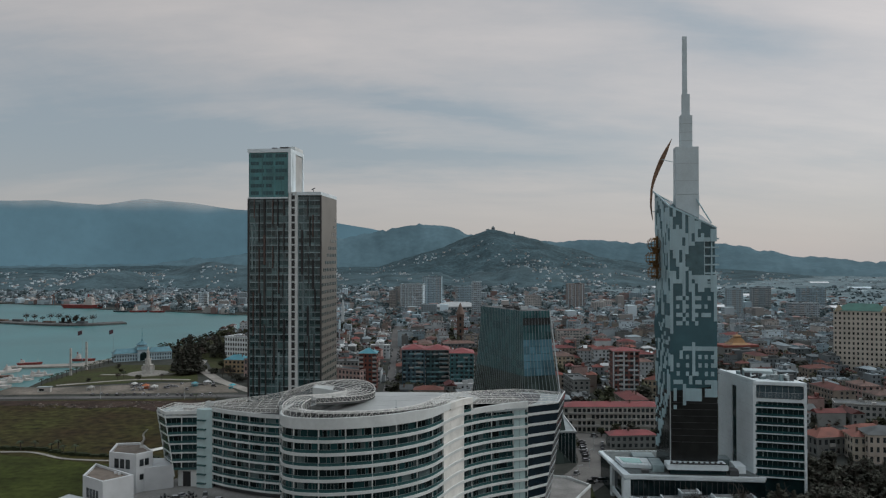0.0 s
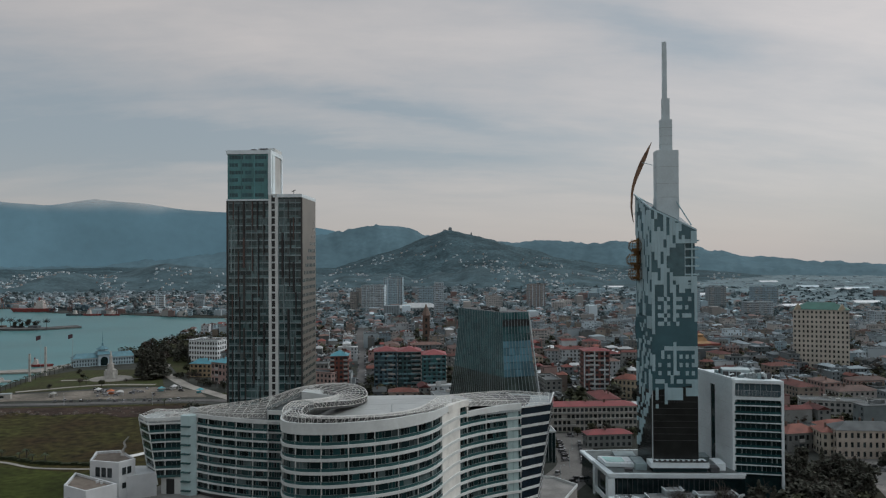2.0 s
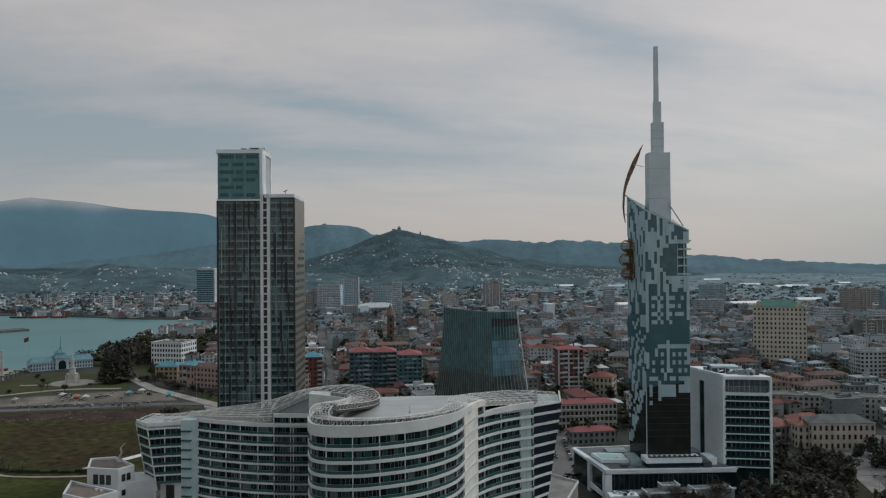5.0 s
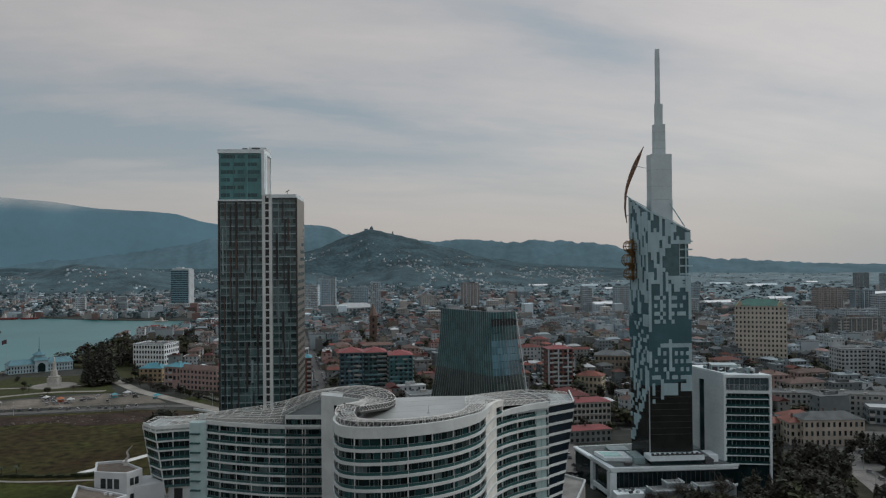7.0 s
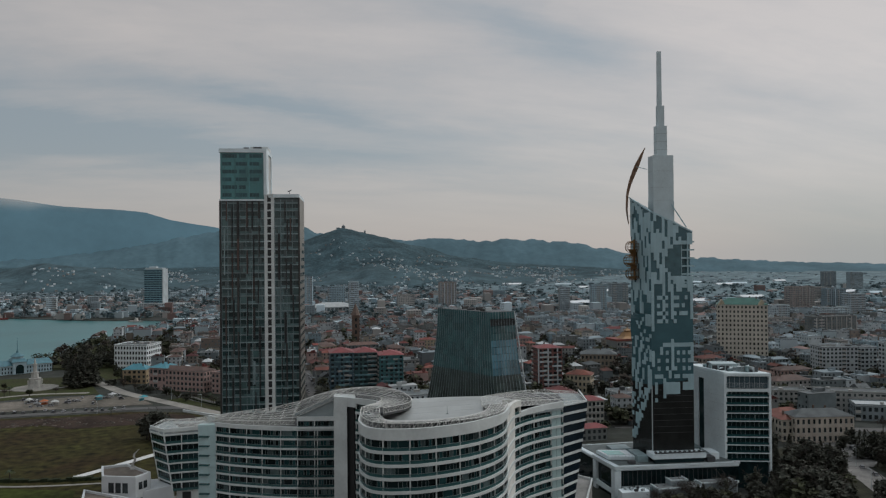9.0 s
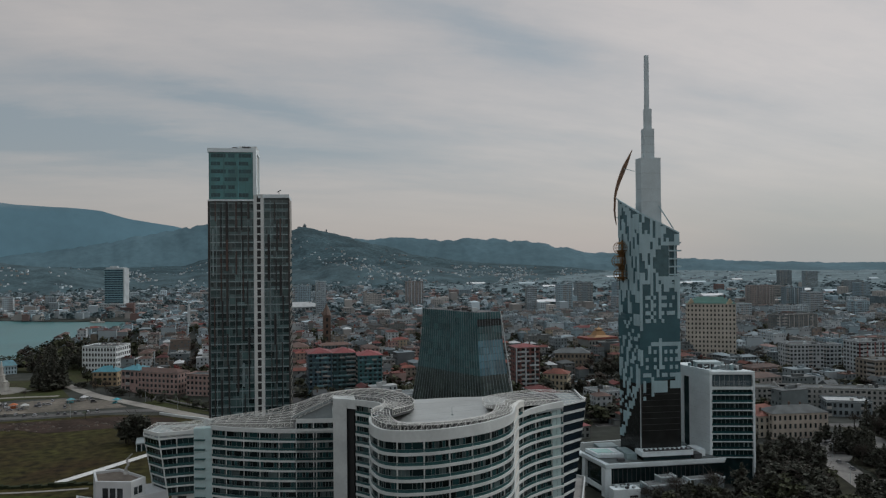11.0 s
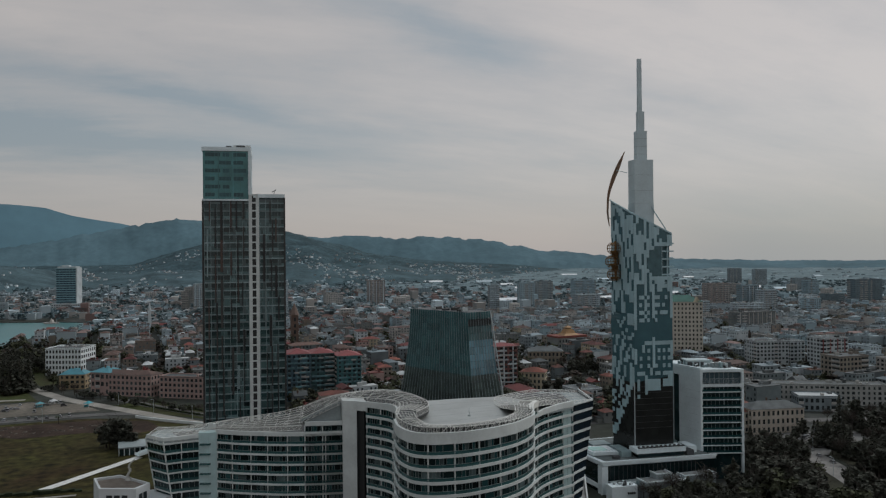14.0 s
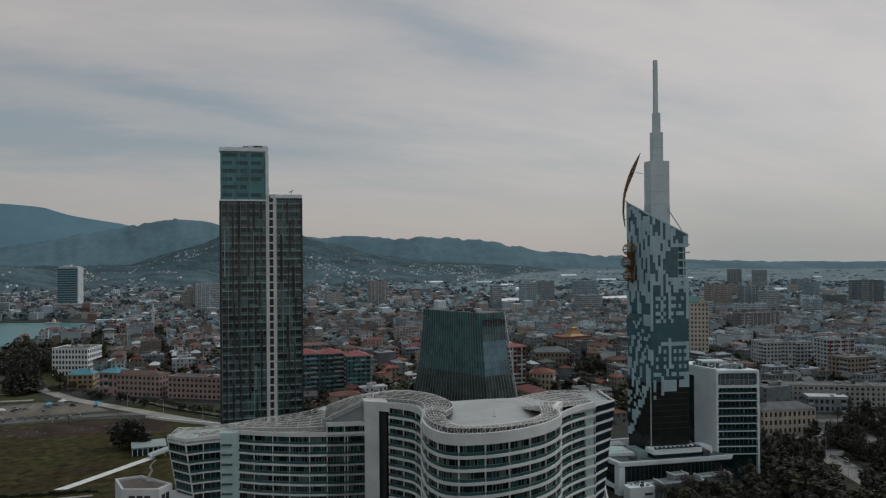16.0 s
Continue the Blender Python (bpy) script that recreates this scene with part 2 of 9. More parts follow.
class Geo:
    """Gathers vertices and faces of one part."""

    def __init__(self):
        self.v, self.f, self.m = [], [], []

    def face(self, pts, m=0):
        k = len(self.v)
        self.v += [tuple(p) for p in pts]
        self.f.append(tuple(range(k, k + len(pts))))
        self.m.append(m)

    def hexa(self, a, b, m=0):
        """A solid between the rings a and b of equally many corners, closed at both ends."""
        k, n = len(self.v), len(a)
        self.v += [tuple(p) for p in a] + [tuple(p) for p in b]
        fs = [tuple(range(k + n - 1, k - 1, -1)), tuple(range(k + n, k + 2 * n))]
        fs += [(k + i, k + (i + 1) % n, k + n + (i + 1) % n, k + n + i) for i in range(n)]
        self.f += fs
        self.m += [m] * len(fs)

    def box(self, c, s, rz=0.0, m=0):
        """A box with its base's middle at c, of size s, turned by rz radians."""
        co, si = math.cos(rz), math.sin(rz)
        x, y = s[0] / 2, s[1] / 2
        ring = [(c[0] + co * u - si * w, c[1] + si * u + co * w) for u, w in ((-x, -y), (x, -y), (x, y), (-x, y))]
        self.hexa([(u, w, c[2]) for u, w in ring], [(u, w, c[2] + s[2]) for u, w in ring], m)

    def prism(self, poly, z0, z1, m=0):
        top = z1 if callable(z1) else (lambda x, y: z1)
        self.hexa([(x, y, z0) for x, y in poly], [(x, y, top(x, y)) for x, y in poly], m)

    def bar(self, a, b, w, h=None, m=0):
        """A square bar from a to b."""
        a, b = Vector(a), Vector(b)
        d = b - a
        if d.length < 1e-6:
            return
        d.normalize()
        side = d.cross(Vector((0, 0, 1)))
        side = side.normalized() if side.length > 1e-3 else Vector((1, 0, 0))
        up = side.cross(d)
        s, u = side * w / 2, up * (h or w) / 2
        self.hexa([a - s - u, a + s - u, a + s + u, a - s + u], [b - s - u, b + s - u, b + s + u, b - s + u], m)

    def tube(self, c, r0, r1, z0, z1, n=10, m=0):
        ring = [(math.cos(2 * math.pi * i / n), math.sin(2 * math.pi * i / n)) for i in range(n)]
        self.hexa([(c[0] + r0 * a, c[1] + r0 * b, z0) for a, b in ring], [(c[0] + r1 * a, c[1] + r1 * b, z1) for a, b in ring], m)

    def mesh(self, name, mats, m=None):
        me = bpy.data.meshes.new(name)
        v = self.v if m is None else [tuple(m @ Vector(p)) for p in self.v]
        me.from_pydata(v, [], self.f)
        for x in mats:
            me.materials.append(x)
        me.polygons.foreach_set("material_index", self.m)
        me.update()
        return me


def thing(name, x, y, z, rz=0.0, label="", category="", group="", kind=""):
    ob = new(name)
    ob.matrix_basis = pose(x, y, z, 0, 0, rz)
    BASE[ob.name] = ob.matrix_basis.copy()
    return tagged(ob, label, category, group, kind)


def part(name, g, mats, parent, label="", local=False, kind=""):
    """Links gathered geometry (in the world's places, or in the thing's own) as one mesh under parent."""
    mats = mats if isinstance(mats, (list, tuple)) else [mats]
    base = BASE[parent.name]
    ob = new(name, g.mesh(name, mats, None if local else base.inverted()))
    ob.parent = parent
    BASE[ob.name] = base
    return tagged(ob, label, "", "", kind)


def solo(name, g, mats, label="", category="", group="", kind="", at=(0, 0, 0)):
    mats = mats if isinstance(mats, (list, tuple)) else [mats]
    m = Matrix.Translation(at)
    ob = new(name, g.mesh(name, mats, m.inverted()))
    ob.matrix_basis = m
    BASE[ob.name] = m
    return tagged(ob, label, category, group, kind)


def smooth(pts, step=1.0):
    """A Catmull-Rom curve through pts, cut in even steps."""
    P = [np.array(p, float) for p in pts]
    P = [2 * P[0] - P[1]] + P + [2 * P[-1] - P[-2]]
    dense = []
    for i in range(1, len(P) - 2):
        a, b, c, d = P[i - 1:i + 3]
        for k in range(20):
            t = k / 20
            dense.append(0.5 * (2 * b + (c - a) * t + (2 * a - 5 * b + 4 * c - d) * t * t + (3 * b - a - 3 * c + d) * t ** 3))
    dense.append(P[-2])
    dense = np.array(dense)
    s = np.concatenate([[0], np.cumsum(np.linalg.norm(np.diff(dense[:, :2], axis=0), axis=1))])
    n = max(2, int(round(s[-1] / step)) + 1)
    at = np.linspace(0, s[-1], n)
    return np.stack([np.interp(at, s, dense[:, k]) for k in range(dense.shape[1])], 1)


def inward(path, d):
    """The path moved by d to its left."""
    t = np.gradient(path[:, :2], axis=0)
    t /= np.linalg.norm(t, axis=1)[:, None] + 1e-9
    q = path.copy()
    q[:, 0] -= t[:, 1] * d
    q[:, 1] += t[:, 0] * d
    return q


def strip(g, outer, inner, z0, z1, m=0):
    """A solid ribbon between two paths of equally many points; z0 and z1 are numbers or lists."""
    n = len(outer)
    a = z0 if hasattr(z0, "__len__") else [z0] * n
    b = z1 if hasattr(z1, "__len__") else [z1] * n
    k = len(g.v)
    for i in range(n):
        g.v += [(outer[i][0], outer[i][1], a[i]), (outer[i][0], outer[i][1], b[i]), (inner[i][0], inner[i][1], b[i]), (inner[i][0], inner[i][1], a[i])]
    for i in range(n - 1):
        p, q = k + 4 * i, k + 4 * i + 4
        for c in range(4):
            g.f.append((p + c, q + c, q + (c + 1) % 4, p + (c + 1) % 4)[::-1])
            g.m.append(m)
    g.f += [(k, k + 1, k + 2, k + 3), (k + 4 * n - 1, k + 4 * n - 2, k + 4 * n - 3, k + 4 * n - 4)]
    g.m += [m, m]

# ---- ground, water, hills ----
GRASS = mat("winter_grass", (0.052, 0.060, 0.025), 0.95, var=0.5, scale=0.03, stain=(0.055, 0.040, 0.024), grain=0.3, bump=0.4, bscale=0.8)
CITYGROUND = mat("city_ground", (0.050, 0.052, 0.049), 0.9, var=0.45, scale=0.012, stain=(0.03, 0.033, 0.024), grain=0.3, spec=0.15)
SEA = mat("harbour_water", (0.042, 0.168, 0.174), 0.3, var=0.25, scale=0.008, bump=0.35, bscale=0.3, spec=0.22)
QUAY = mat("quay_stone", (0.10, 0.10, 0.096), 0.9, var=0.4, scale=0.1)
# distance haze is put into these three hill colours as blue-grey
RIDGE = mat("hazy_ridge", (0.098, 0.162, 0.190), 1.0, var=0.22, scale=0.004, grain=0.10, spec=0.1)
FOREST = mat("hazy_hill_forest", (0.052, 0.088, 0.101), 1.0, var=0.45, scale=0.008, grain=0.46, spec=0.1)
FARHILL = mat("hazy_mountain", (0.118, 0.220, 0.272), 1.0, var=0.14, scale=0.002, grain=0.05)

SHORE = [(-3000, 380), (-700, 420), (-420, 500), (-326, 570), (-317, 600), (-326, 650), (-326, 715), (-318, 770), (-300, 850), (-290, 960), (-282, 1100),
         (-236, 1145), (-226, 1240), (-214, 1312), (-288, 1352), (-371, 1377), (-510, 1463), (-667, 1530), (-795, 1659), (-975, 1724), (-1500, 1830), (-3600, 2050)]
land = [(-3600, 3400), *SHORE[::-1], (-3000, -900), (3600, -900), (4850, 1500), (4700, 3500), (2800, 4200), (0, 4890), (-2600, 4200)]


def in_poly(x, y, poly):
    c = False
    for (ax, ay), (bx, by) in zip(poly, poly[1:] + poly[:1]):
        if (ay > y) != (by > y) and x < (bx - ax) * (y - ay) / (by - ay) + ax:
            c = not c
    return c


g = Geo()
k = len(land)
g.v = [(x, y, 0.0) for x, y in land] + [(x, y, -6.0) for x, y in land]
g.f = [tuple(range(k))] + [(i, i + k, (i + 1) % k + k, (i + 1) % k) for i in range(k)]
g.m = [0] + [1] * k
ground = solo("ground", g, [CITYGROUND, QUAY], "grey-brown city ground with a stone quay edge", "ground", kind="structure")
bmq = bmesh.new()
bmq.from_mesh(ground.data)
bmesh.ops.recalc_face_normals(bmq, faces=bmq.faces)
bmesh.ops.triangulate(bmq, faces=[f for f in bmq.faces if len(f.verts) > 4])
bmq.to_mesh(ground.data)
bmq.free()
g = Geo()
g.face([(-4800, 100, -1.2), (300, 100, -1.2), (300, 3000, -1.2), (-4800, 3000, -1.2)])
solo("water", g, SEA, "calm teal harbour water", "water", kind="structure")

NEAR_AZ = [-62, -45, -30, -20, -17, -13.6, -10.7, -8.9, -6.2, -3.8, -1.7, -0.1, 1.8, 3.2, 4.4, 7.2, 10, 11.8, 13.5, 15.8, 19.4, 21.9, 25.0, 29, 33, 38, 47, 60]
NEAR_EL = [-0.6, -0.5, -0.5, -0.34, -0.05, 0.33, 0.77, 1.0, 1.6, 2.0, 2.4, 2.38, 2.02, 2.2, 1.62, 1.1, 1.2, 1.12, 0.95, 1.15, 0.9, 0.5, -0.05, -0.30, -0.58, -0.72, -0.8, -0.9]
FAR_AZ = [-70, -50, -36, -29.6, -26.4, -23.3, -20.5, -17.9, -14.5, -11.5, -9.6, -7.9, -4.9, -2, 2]
FAR_EL = [2.2, 2.6, 3.1, 3.39, 3.49, 3.3, 3.75, 3.57, 3.15, 3.0, 2.86, 2.35, 1.87, 1.2, 0.2]


CHURCH_AZ = [-62, -40, -20, -12, -7, -4.4, -1.7, 0.9, 2.3, 3.6, 4.6, 6.0, 8.3, 11.6, 14.8, 17, 22, 26]
CHURCH_TOP = [30, 44, 60, 52, 46, 50, 112, 176, 215, 244, 232, 210, 165, 101, 64, 51, 30, 4]


def ridge_height(az, r):
    """Height of the paler ridge behind."""
    el = np.interp(az, NEAR_AZ, NEAR_EL) - np.interp(az, [1.2, 2.2, 4.5, 5.4], [0, 0.45, 0.45, 0])
    top = 101 + math.tan(radians(el)) * 4600
    u = (r - 4120) / (4600 - 4120)
    n = noise.fractal(Vector((az * 0.6, r * 0.006, 7.7)), 0.9, 2.1, 4)
    crag = noise.fractal(Vector((az * 2.1, r * 0.012, 3.3)), 0.8, 2.1, 3)
    return top * (u if u < 1 else 2 - u) + (9 * n + 10 * crag) * min(1, top / 90) - 3


def hill_height(az, r):
    """Height of the near hills at the bearing az in degrees and the distance r."""
    crest = 4250
    top = np.interp(az, CHURCH_AZ, CHURCH_TOP)
    foot = 2350 + 260 * math.sin(az * 0.45 + 1) + (500 if az > 14 else 0) * min(1, (az - 14) / 6 if az > 14 else 0)
    t = (r - foot) / (crest - foot)
    if t <= 0:
        return -3.0
    n = noise.fractal(Vector((az * 0.13, r * 0.0011, 3.1)), 1.0, 2.1, 4)
    n2 = noise.fractal(Vector((az * 0.6, r * 0.006, 7.7)), 0.9, 2.1, 4)
    u = min(t, 1.0)
    base = top * (0.12 * u + 0.88 * u * u * (3 - 2 * u) * (0.62 + 0.38 * u))
    n3 = noise.noise(Vector((az * 2.3, r * 0.022, 1.7))) * 2.4 + noise.noise(Vector((az * 1.1, r * 0.004, 9.2))) * 3.0
    gully = -abs(noise.noise(Vector((az * 0.42 + 0.6 * n, r * 0.0009, 6.1)))) * 90 * u * (1.1 - u)
    h = base * (1 + 0.36 * n * (1 - u)) + gully * min(1, top / 160) + (7.5 * n2 + 2 * n3) * min(1, t * 3) * min(1.0, top / 90)
    if t > 1:
        h -= (t - 1) * 250
    return h


g = Geo()
azs, rs = np.arange(-62, 62.1, 0.22), np.concatenate([np.arange(2050, 4300, 36), np.arange(4300, 4700, 40)])
for a in azs:
    for r in rs:
        g.v.append((r * math.sin(radians(a)) - 40, r * math.cos(radians(a)), hill_height(a, r)))
nr = len(rs)
for i in range(len(azs) - 1):
    for j in range(nr - 1):
        g.f.append((i * nr + j, i * nr + j + 1, (i + 1) * nr + j + 1, (i + 1) * nr + j)[::-1])
g.m = [0] * len(g.f)
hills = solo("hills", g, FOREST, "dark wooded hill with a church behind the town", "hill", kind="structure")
for p in hills.data.polygons:
    p.use_smooth = True
g = Geo()
rs3 = np.arange(4120, 4720, 60)
for a in azs:
    for r in rs3:
        g.v.append((r * math.sin(radians(a)) - 40, r * math.cos(radians(a)), ridge_height(a, r)))
nr = len(rs3)
g.f = [(i * nr + j, (i + 1) * nr + j, (i + 1) * nr + j + 1, i * nr + j + 1) for i in range(len(azs) - 1) for j in range(nr - 1)]
g.m = [0] * len(g.f)
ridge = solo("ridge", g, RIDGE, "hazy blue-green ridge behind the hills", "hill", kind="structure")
for p in ridge.data.polygons:
    p.use_smooth = True
# nearer, darker foothills, with less haze put into their colour
FOOTHILL = mat("hazy_foothill_woods", (0.070, 0.110, 0.124), 1.0, var=0.42, scale=0.012, grain=0.25, spec=0.1)


def foot_height(az, r):
    """Height of the low foothills before the main ridge."""
    crest = 3060 + 160 * math.sin(az * 0.6)
    lift = 0.45 + 0.6 * noise.noise(Vector((az * 0.13, 4.4, 0.3))) + 0.42 * noise.noise(Vector((az * 0.42, 1.2, 8.3)))
    top = (22 + 66 * max(0.0, lift)) * min(1.0, max(0.05, (25 - az) / 12)) * min(1.0, max(0.2, (az + 34) / 12))
    u = (r - 2320) / (crest - 2320)
    if u <= 0:
        return -3.0
    bump = 9 * noise.fractal(Vector((az * 0.7, r * 0.006, 2.2)), 0.9, 2.1, 3)
    return top * (u * u * (3 - 2 * u) if u < 1 else 1 - 0.4 * (u - 1)) + bump * min(1, u * 3) * min(1, top / 40) - 2.0


g = Geo()
azs2, rs2 = np.arange(-50, 30, 0.25), np.arange(2300, 3560, 42)
for a in azs2:
    for r in rs2:
        g.v.append((r * math.sin(radians(a)) - 40, r * math.cos(radians(a)), foot_height(a, r)))
nr = len(rs2)
for i in range(len(azs2) - 1):
    for j in range(nr - 1):
        g.f.append((i * nr + j, i * nr + j + 1, (i + 1) * nr + j + 1, (i + 1) * nr + j)[::-1])
g.m = [0] * len(g.f)
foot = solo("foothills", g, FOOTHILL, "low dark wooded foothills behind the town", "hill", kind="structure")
for p in foot.data.polygons:
    p.use_smooth = True
g = Geo()
for a in np.arange(-72, 3, 0.5):
    top = 101 + math.tan(radians(np.interp(a, FAR_AZ, FAR_EL))) * 4820 + 5 * noise.noise(Vector((a * 0.5, 1, 1)))
    for q in (0.0, 0.4, 0.75, 1.05):
        r = 4560 + 260 * q
        g.v.append((r * math.sin(radians(a)) - 40, r * math.cos(radians(a)), top * q - 4 * (1 - q)))
n = len(g.v) // 4
g.f = [(i * 4 + j, i * 4 + 4 + j, i * 4 + 5 + j, i * 4 + 1 + j) for i in range(n - 1) for j in range(3)]
g.m = [0] * len(g.f)
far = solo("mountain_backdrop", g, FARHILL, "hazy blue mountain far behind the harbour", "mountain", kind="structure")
for p in far.data.polygons:
    p.use_smooth = True


def fade_summit(m):
    """Fades the mountain's alpha above about 380 m: haze put into its surface."""
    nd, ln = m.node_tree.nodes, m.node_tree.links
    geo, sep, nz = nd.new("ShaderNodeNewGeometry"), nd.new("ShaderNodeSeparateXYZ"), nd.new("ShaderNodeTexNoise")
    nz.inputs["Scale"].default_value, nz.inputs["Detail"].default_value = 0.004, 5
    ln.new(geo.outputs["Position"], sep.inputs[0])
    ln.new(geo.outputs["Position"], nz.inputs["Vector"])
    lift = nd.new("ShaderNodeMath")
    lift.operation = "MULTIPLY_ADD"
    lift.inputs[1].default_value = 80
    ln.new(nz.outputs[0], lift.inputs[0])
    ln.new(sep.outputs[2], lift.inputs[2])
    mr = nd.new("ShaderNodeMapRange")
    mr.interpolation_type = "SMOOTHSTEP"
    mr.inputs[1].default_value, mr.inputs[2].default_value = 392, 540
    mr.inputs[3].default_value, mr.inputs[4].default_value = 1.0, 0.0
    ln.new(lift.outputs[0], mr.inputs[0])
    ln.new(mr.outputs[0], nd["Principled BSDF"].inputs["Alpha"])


fade_summit(FARHILL)

# ---- the curved white office building ----
FLOOR = 3.35


def band_z(k):
    return 52.3 - FLOOR * k


SB = thing("curved_office_building", -30, 250, 13, 0, "white wavy office building with ribbon windows and steel roof lattice", "building")
WING = smooth([(-84.5, 295.6), (-78, 291), (-71, 287.3), (-64, 284), (-57, 281.8), (-51, 280.3), (-43.6, 279)])
RECESS = smooth([(-37, 272.8), (-33.8, 268.5), (-31, 263.5), (-30.8, 256), (-33.5, 244), (-37.6, 232), (-40, 222.5)])
BULGE = smooth([(-40, 222.5), (-41, 214), (-39.6, 206.4), (-35.5, 202.9), (-30, 201.9), (-26.5, 201.8), (-21.3, 202.8), (-15.7, 204.6), (-10, 207.6), (-4.3, 212.5), (0, 218.5), (4.4, 229.3)])
RIGHT = smooth([(4.4, 229.3), (8.2, 236.8), (13.8, 242.8), (19.2, 246.7), (23.6, 249.2), (29.1, 251.5)])


def facade(path, top_band, top_z, solid=(), glassy=(), post=3.4, deep=0.75, slab=0.80):
    """Storeys of white slab edge, green glass railing, posts and recessed panes along a path. solid, glassy: stretches (from, to, in parts of the length) of warm white or pale teal wall."""
    n = len(path)
    back, face = inward(path, deep), inward(path, 0.12)
    L = n - 1
    k = top_band
    while band_z(k) > 13.5:
        z = band_z(k)
        up = band_z(k - 1) - slab + 0.02 if k > top_band else top_z
        b = Geo()
        strip(b, inward(path, -0.12), inward(path, deep + 0.4), z - slab, z)
        part("slab_edge", b, WHITE, SB)
        r, w, s, h = Geo(), Geo(), Geo(), Geo()
        runs = [(0.0, 1.0)]
        for m_, group in ((WARMWHITE, solid), (PALEGLASS, glassy)):
            for a, c in group:
                runs = [q for lo, hi in runs for q in ((lo, min(hi, a)), (max(lo, c), hi)) if q[1] - q[0] > 0.01]
                i, j = int(round(a * L)), max(int(round(a * L)) + 1, int(round(c * L)))
                o = Geo()
                strip(o, inward(path, 0.1)[i:j + 1], back[i:j + 1], z, up)
                part("wall_panel", o, m_, SB)
                # upright joints of the panels
                for q in range(i, j + 1, 2) if m_ is PALEGLASS else ():
                    p = inward(path, 0.1)[q]
                    s.box((p[0], p[1], z), (0.09, 0.09, up - z))
        for lo, hi in runs:
            i, j = int(round(lo * L)), int(round(hi * L))
            if j - i < 1:
                continue
            strip(r, face[i:j + 1], inward(path, 0.17)[i:j + 1], z, z + 0.78)
            strip(h, inward(path, 0.05)[i:j + 1], inward(path, 0.2)[i:j + 1], z + 0.80, z + 0.87)
            # window bars and the panes between them: a run of narrow panes, then a wide one
            deepest = inward(path, deep + 0.3)
            q, wide, at = i, False, []
            while q < j:
                at += [min(q + step, j - 0.02) for step in ([0.0] if wide else [0.0, 1.1, 2.2])]
                q += random.choice((2, 3)) if wide else 3
                wide = not wide if random.random() < 0.8 else wide
            at = sorted(set(at)) + [j - 0.01]
            for f, e in zip(at, at[1:]):
                a, b = int(f), min(int(e), n - 2)
                p0, p1 = back[a] * (1 - f + a) + back[a + 1] * (f - a), back[b] * (1 - e + b) + back[b + 1] * (e - b)
                q0, q1 = deepest[a] * (1 - f + a) + deepest[a + 1] * (f - a), deepest[b] * (1 - e + b) + deepest[b + 1] * (e - b)
                s.box((p0[0], p0[1], z), (0.09, 0.2, up - z))
                w.prism([tuple(p0[:2]), tuple(p1[:2]), tuple(q1[:2]), tuple(q0[:2])], z, up, random.choice((0, 0, 0, 0, 1, 1, 2)))
            m = max(1, int(round((j - i) / (post * 2.0))))
            for q in range(m + 1):
                p = inward(path, 0.42)[i + int(round((j - i) * q / m))]
                o = Geo()
                o.box((p[0], p[1], z), (0.3, 0.6, up - z))
                part("post", o, WHITE, SB)
        if r.f:
            part("glass_railing", r, RAILGLASS, SB)
            part("window_band", w, [DGLASS, TEAL, BLIND], SB, kind="stuff")
        if s.f:
            part("bar_screen", s, FRAMEGREY, SB, kind="stuff")
        if h.f:
            part("handrail", h, FRAMEGREY, SB)
        k += 1


facade(WING, 4, 41.5, slab=0.66)
facade(WING[int(len(WING) * 0.70):], 3, 44.9, slab=0.66)
facade(RECESS, 1, 51.6, post=3)
facade(BULGE, 0, 55.0, solid=((0.93, 1.0),))
SHOULDER, OUTER = RIGHT[:14], RIGHT[13:]
facade(SHOULDER, 0, 54.6, solid=((0.0, 0.69),))
facade(OUTER, 1, 51.3, glassy=((0.74, 0.97),))
# parapets
g = Geo()
n = len(BULGE)
strip(g, inward(BULGE, -0.15), inward(BULGE, 0.5), 55.0, [57.9 - 1.3 * max(0, (i / n - 0.72) / 0.28) for i in range(n)])
part("parapet", g, WHITE, SB)
g = Geo()
n = len(RIGHT)
strip(g, inward(SHOULDER, -0.15), inward(SHOULDER, 1.2), 54.6, [56.6 - 0.2 * i / 13 for i in range(14)])
part("parapet", g, WARMWHITE, SB)
g = Geo()
strip(g, inward(OUTER, -0.15), inward(OUTER, 0.6), 51.2, [52.8 + 0.4 * i / 21 for i in range(len(OUTER))])
part("parapet", g, WHITE, SB)
g = Geo()
p, q = SHOULDER[-1], inward(SHOULDER, 6)[-1]
g.hexa([(p[0], p[1], 51), (q[0], q[1], 51), (q[0] - 0.5, q[1] - 0.4, 51), (p[0] - 0.5, p[1] - 0.4, 51)], [(p[0], p[1], 56.4), (q[0], q[1], 56.0), (q[0] - 0.5, q[1] - 0.4, 56.0), (p[0] - 0.5, p[1] - 0.4, 56.4)])
part("shoulder_wall", g, WARMWHITE, SB)
g = Geo()
strip(g, inward(WING, -0.12), inward(WING, 0.5), 41.5, 42.9)
part("parapet", g, WHITE, SB)
i0 = int(len(WING) * 0.70)
g = Geo()
strip(g, inward(WING[i0:], -0.14), inward(WING[i0:], 0.5), 44.9, 46.3)
part("parapet", g, WHITE, SB)
g = Geo()
strip(g, inward(RECESS, -0.12), inward(RECESS, 0.5), 51.6, [53.4 + 2.2 * i / len(RECESS) for i in range(len(RECESS))])
part("parapet", g, WHITE, SB)
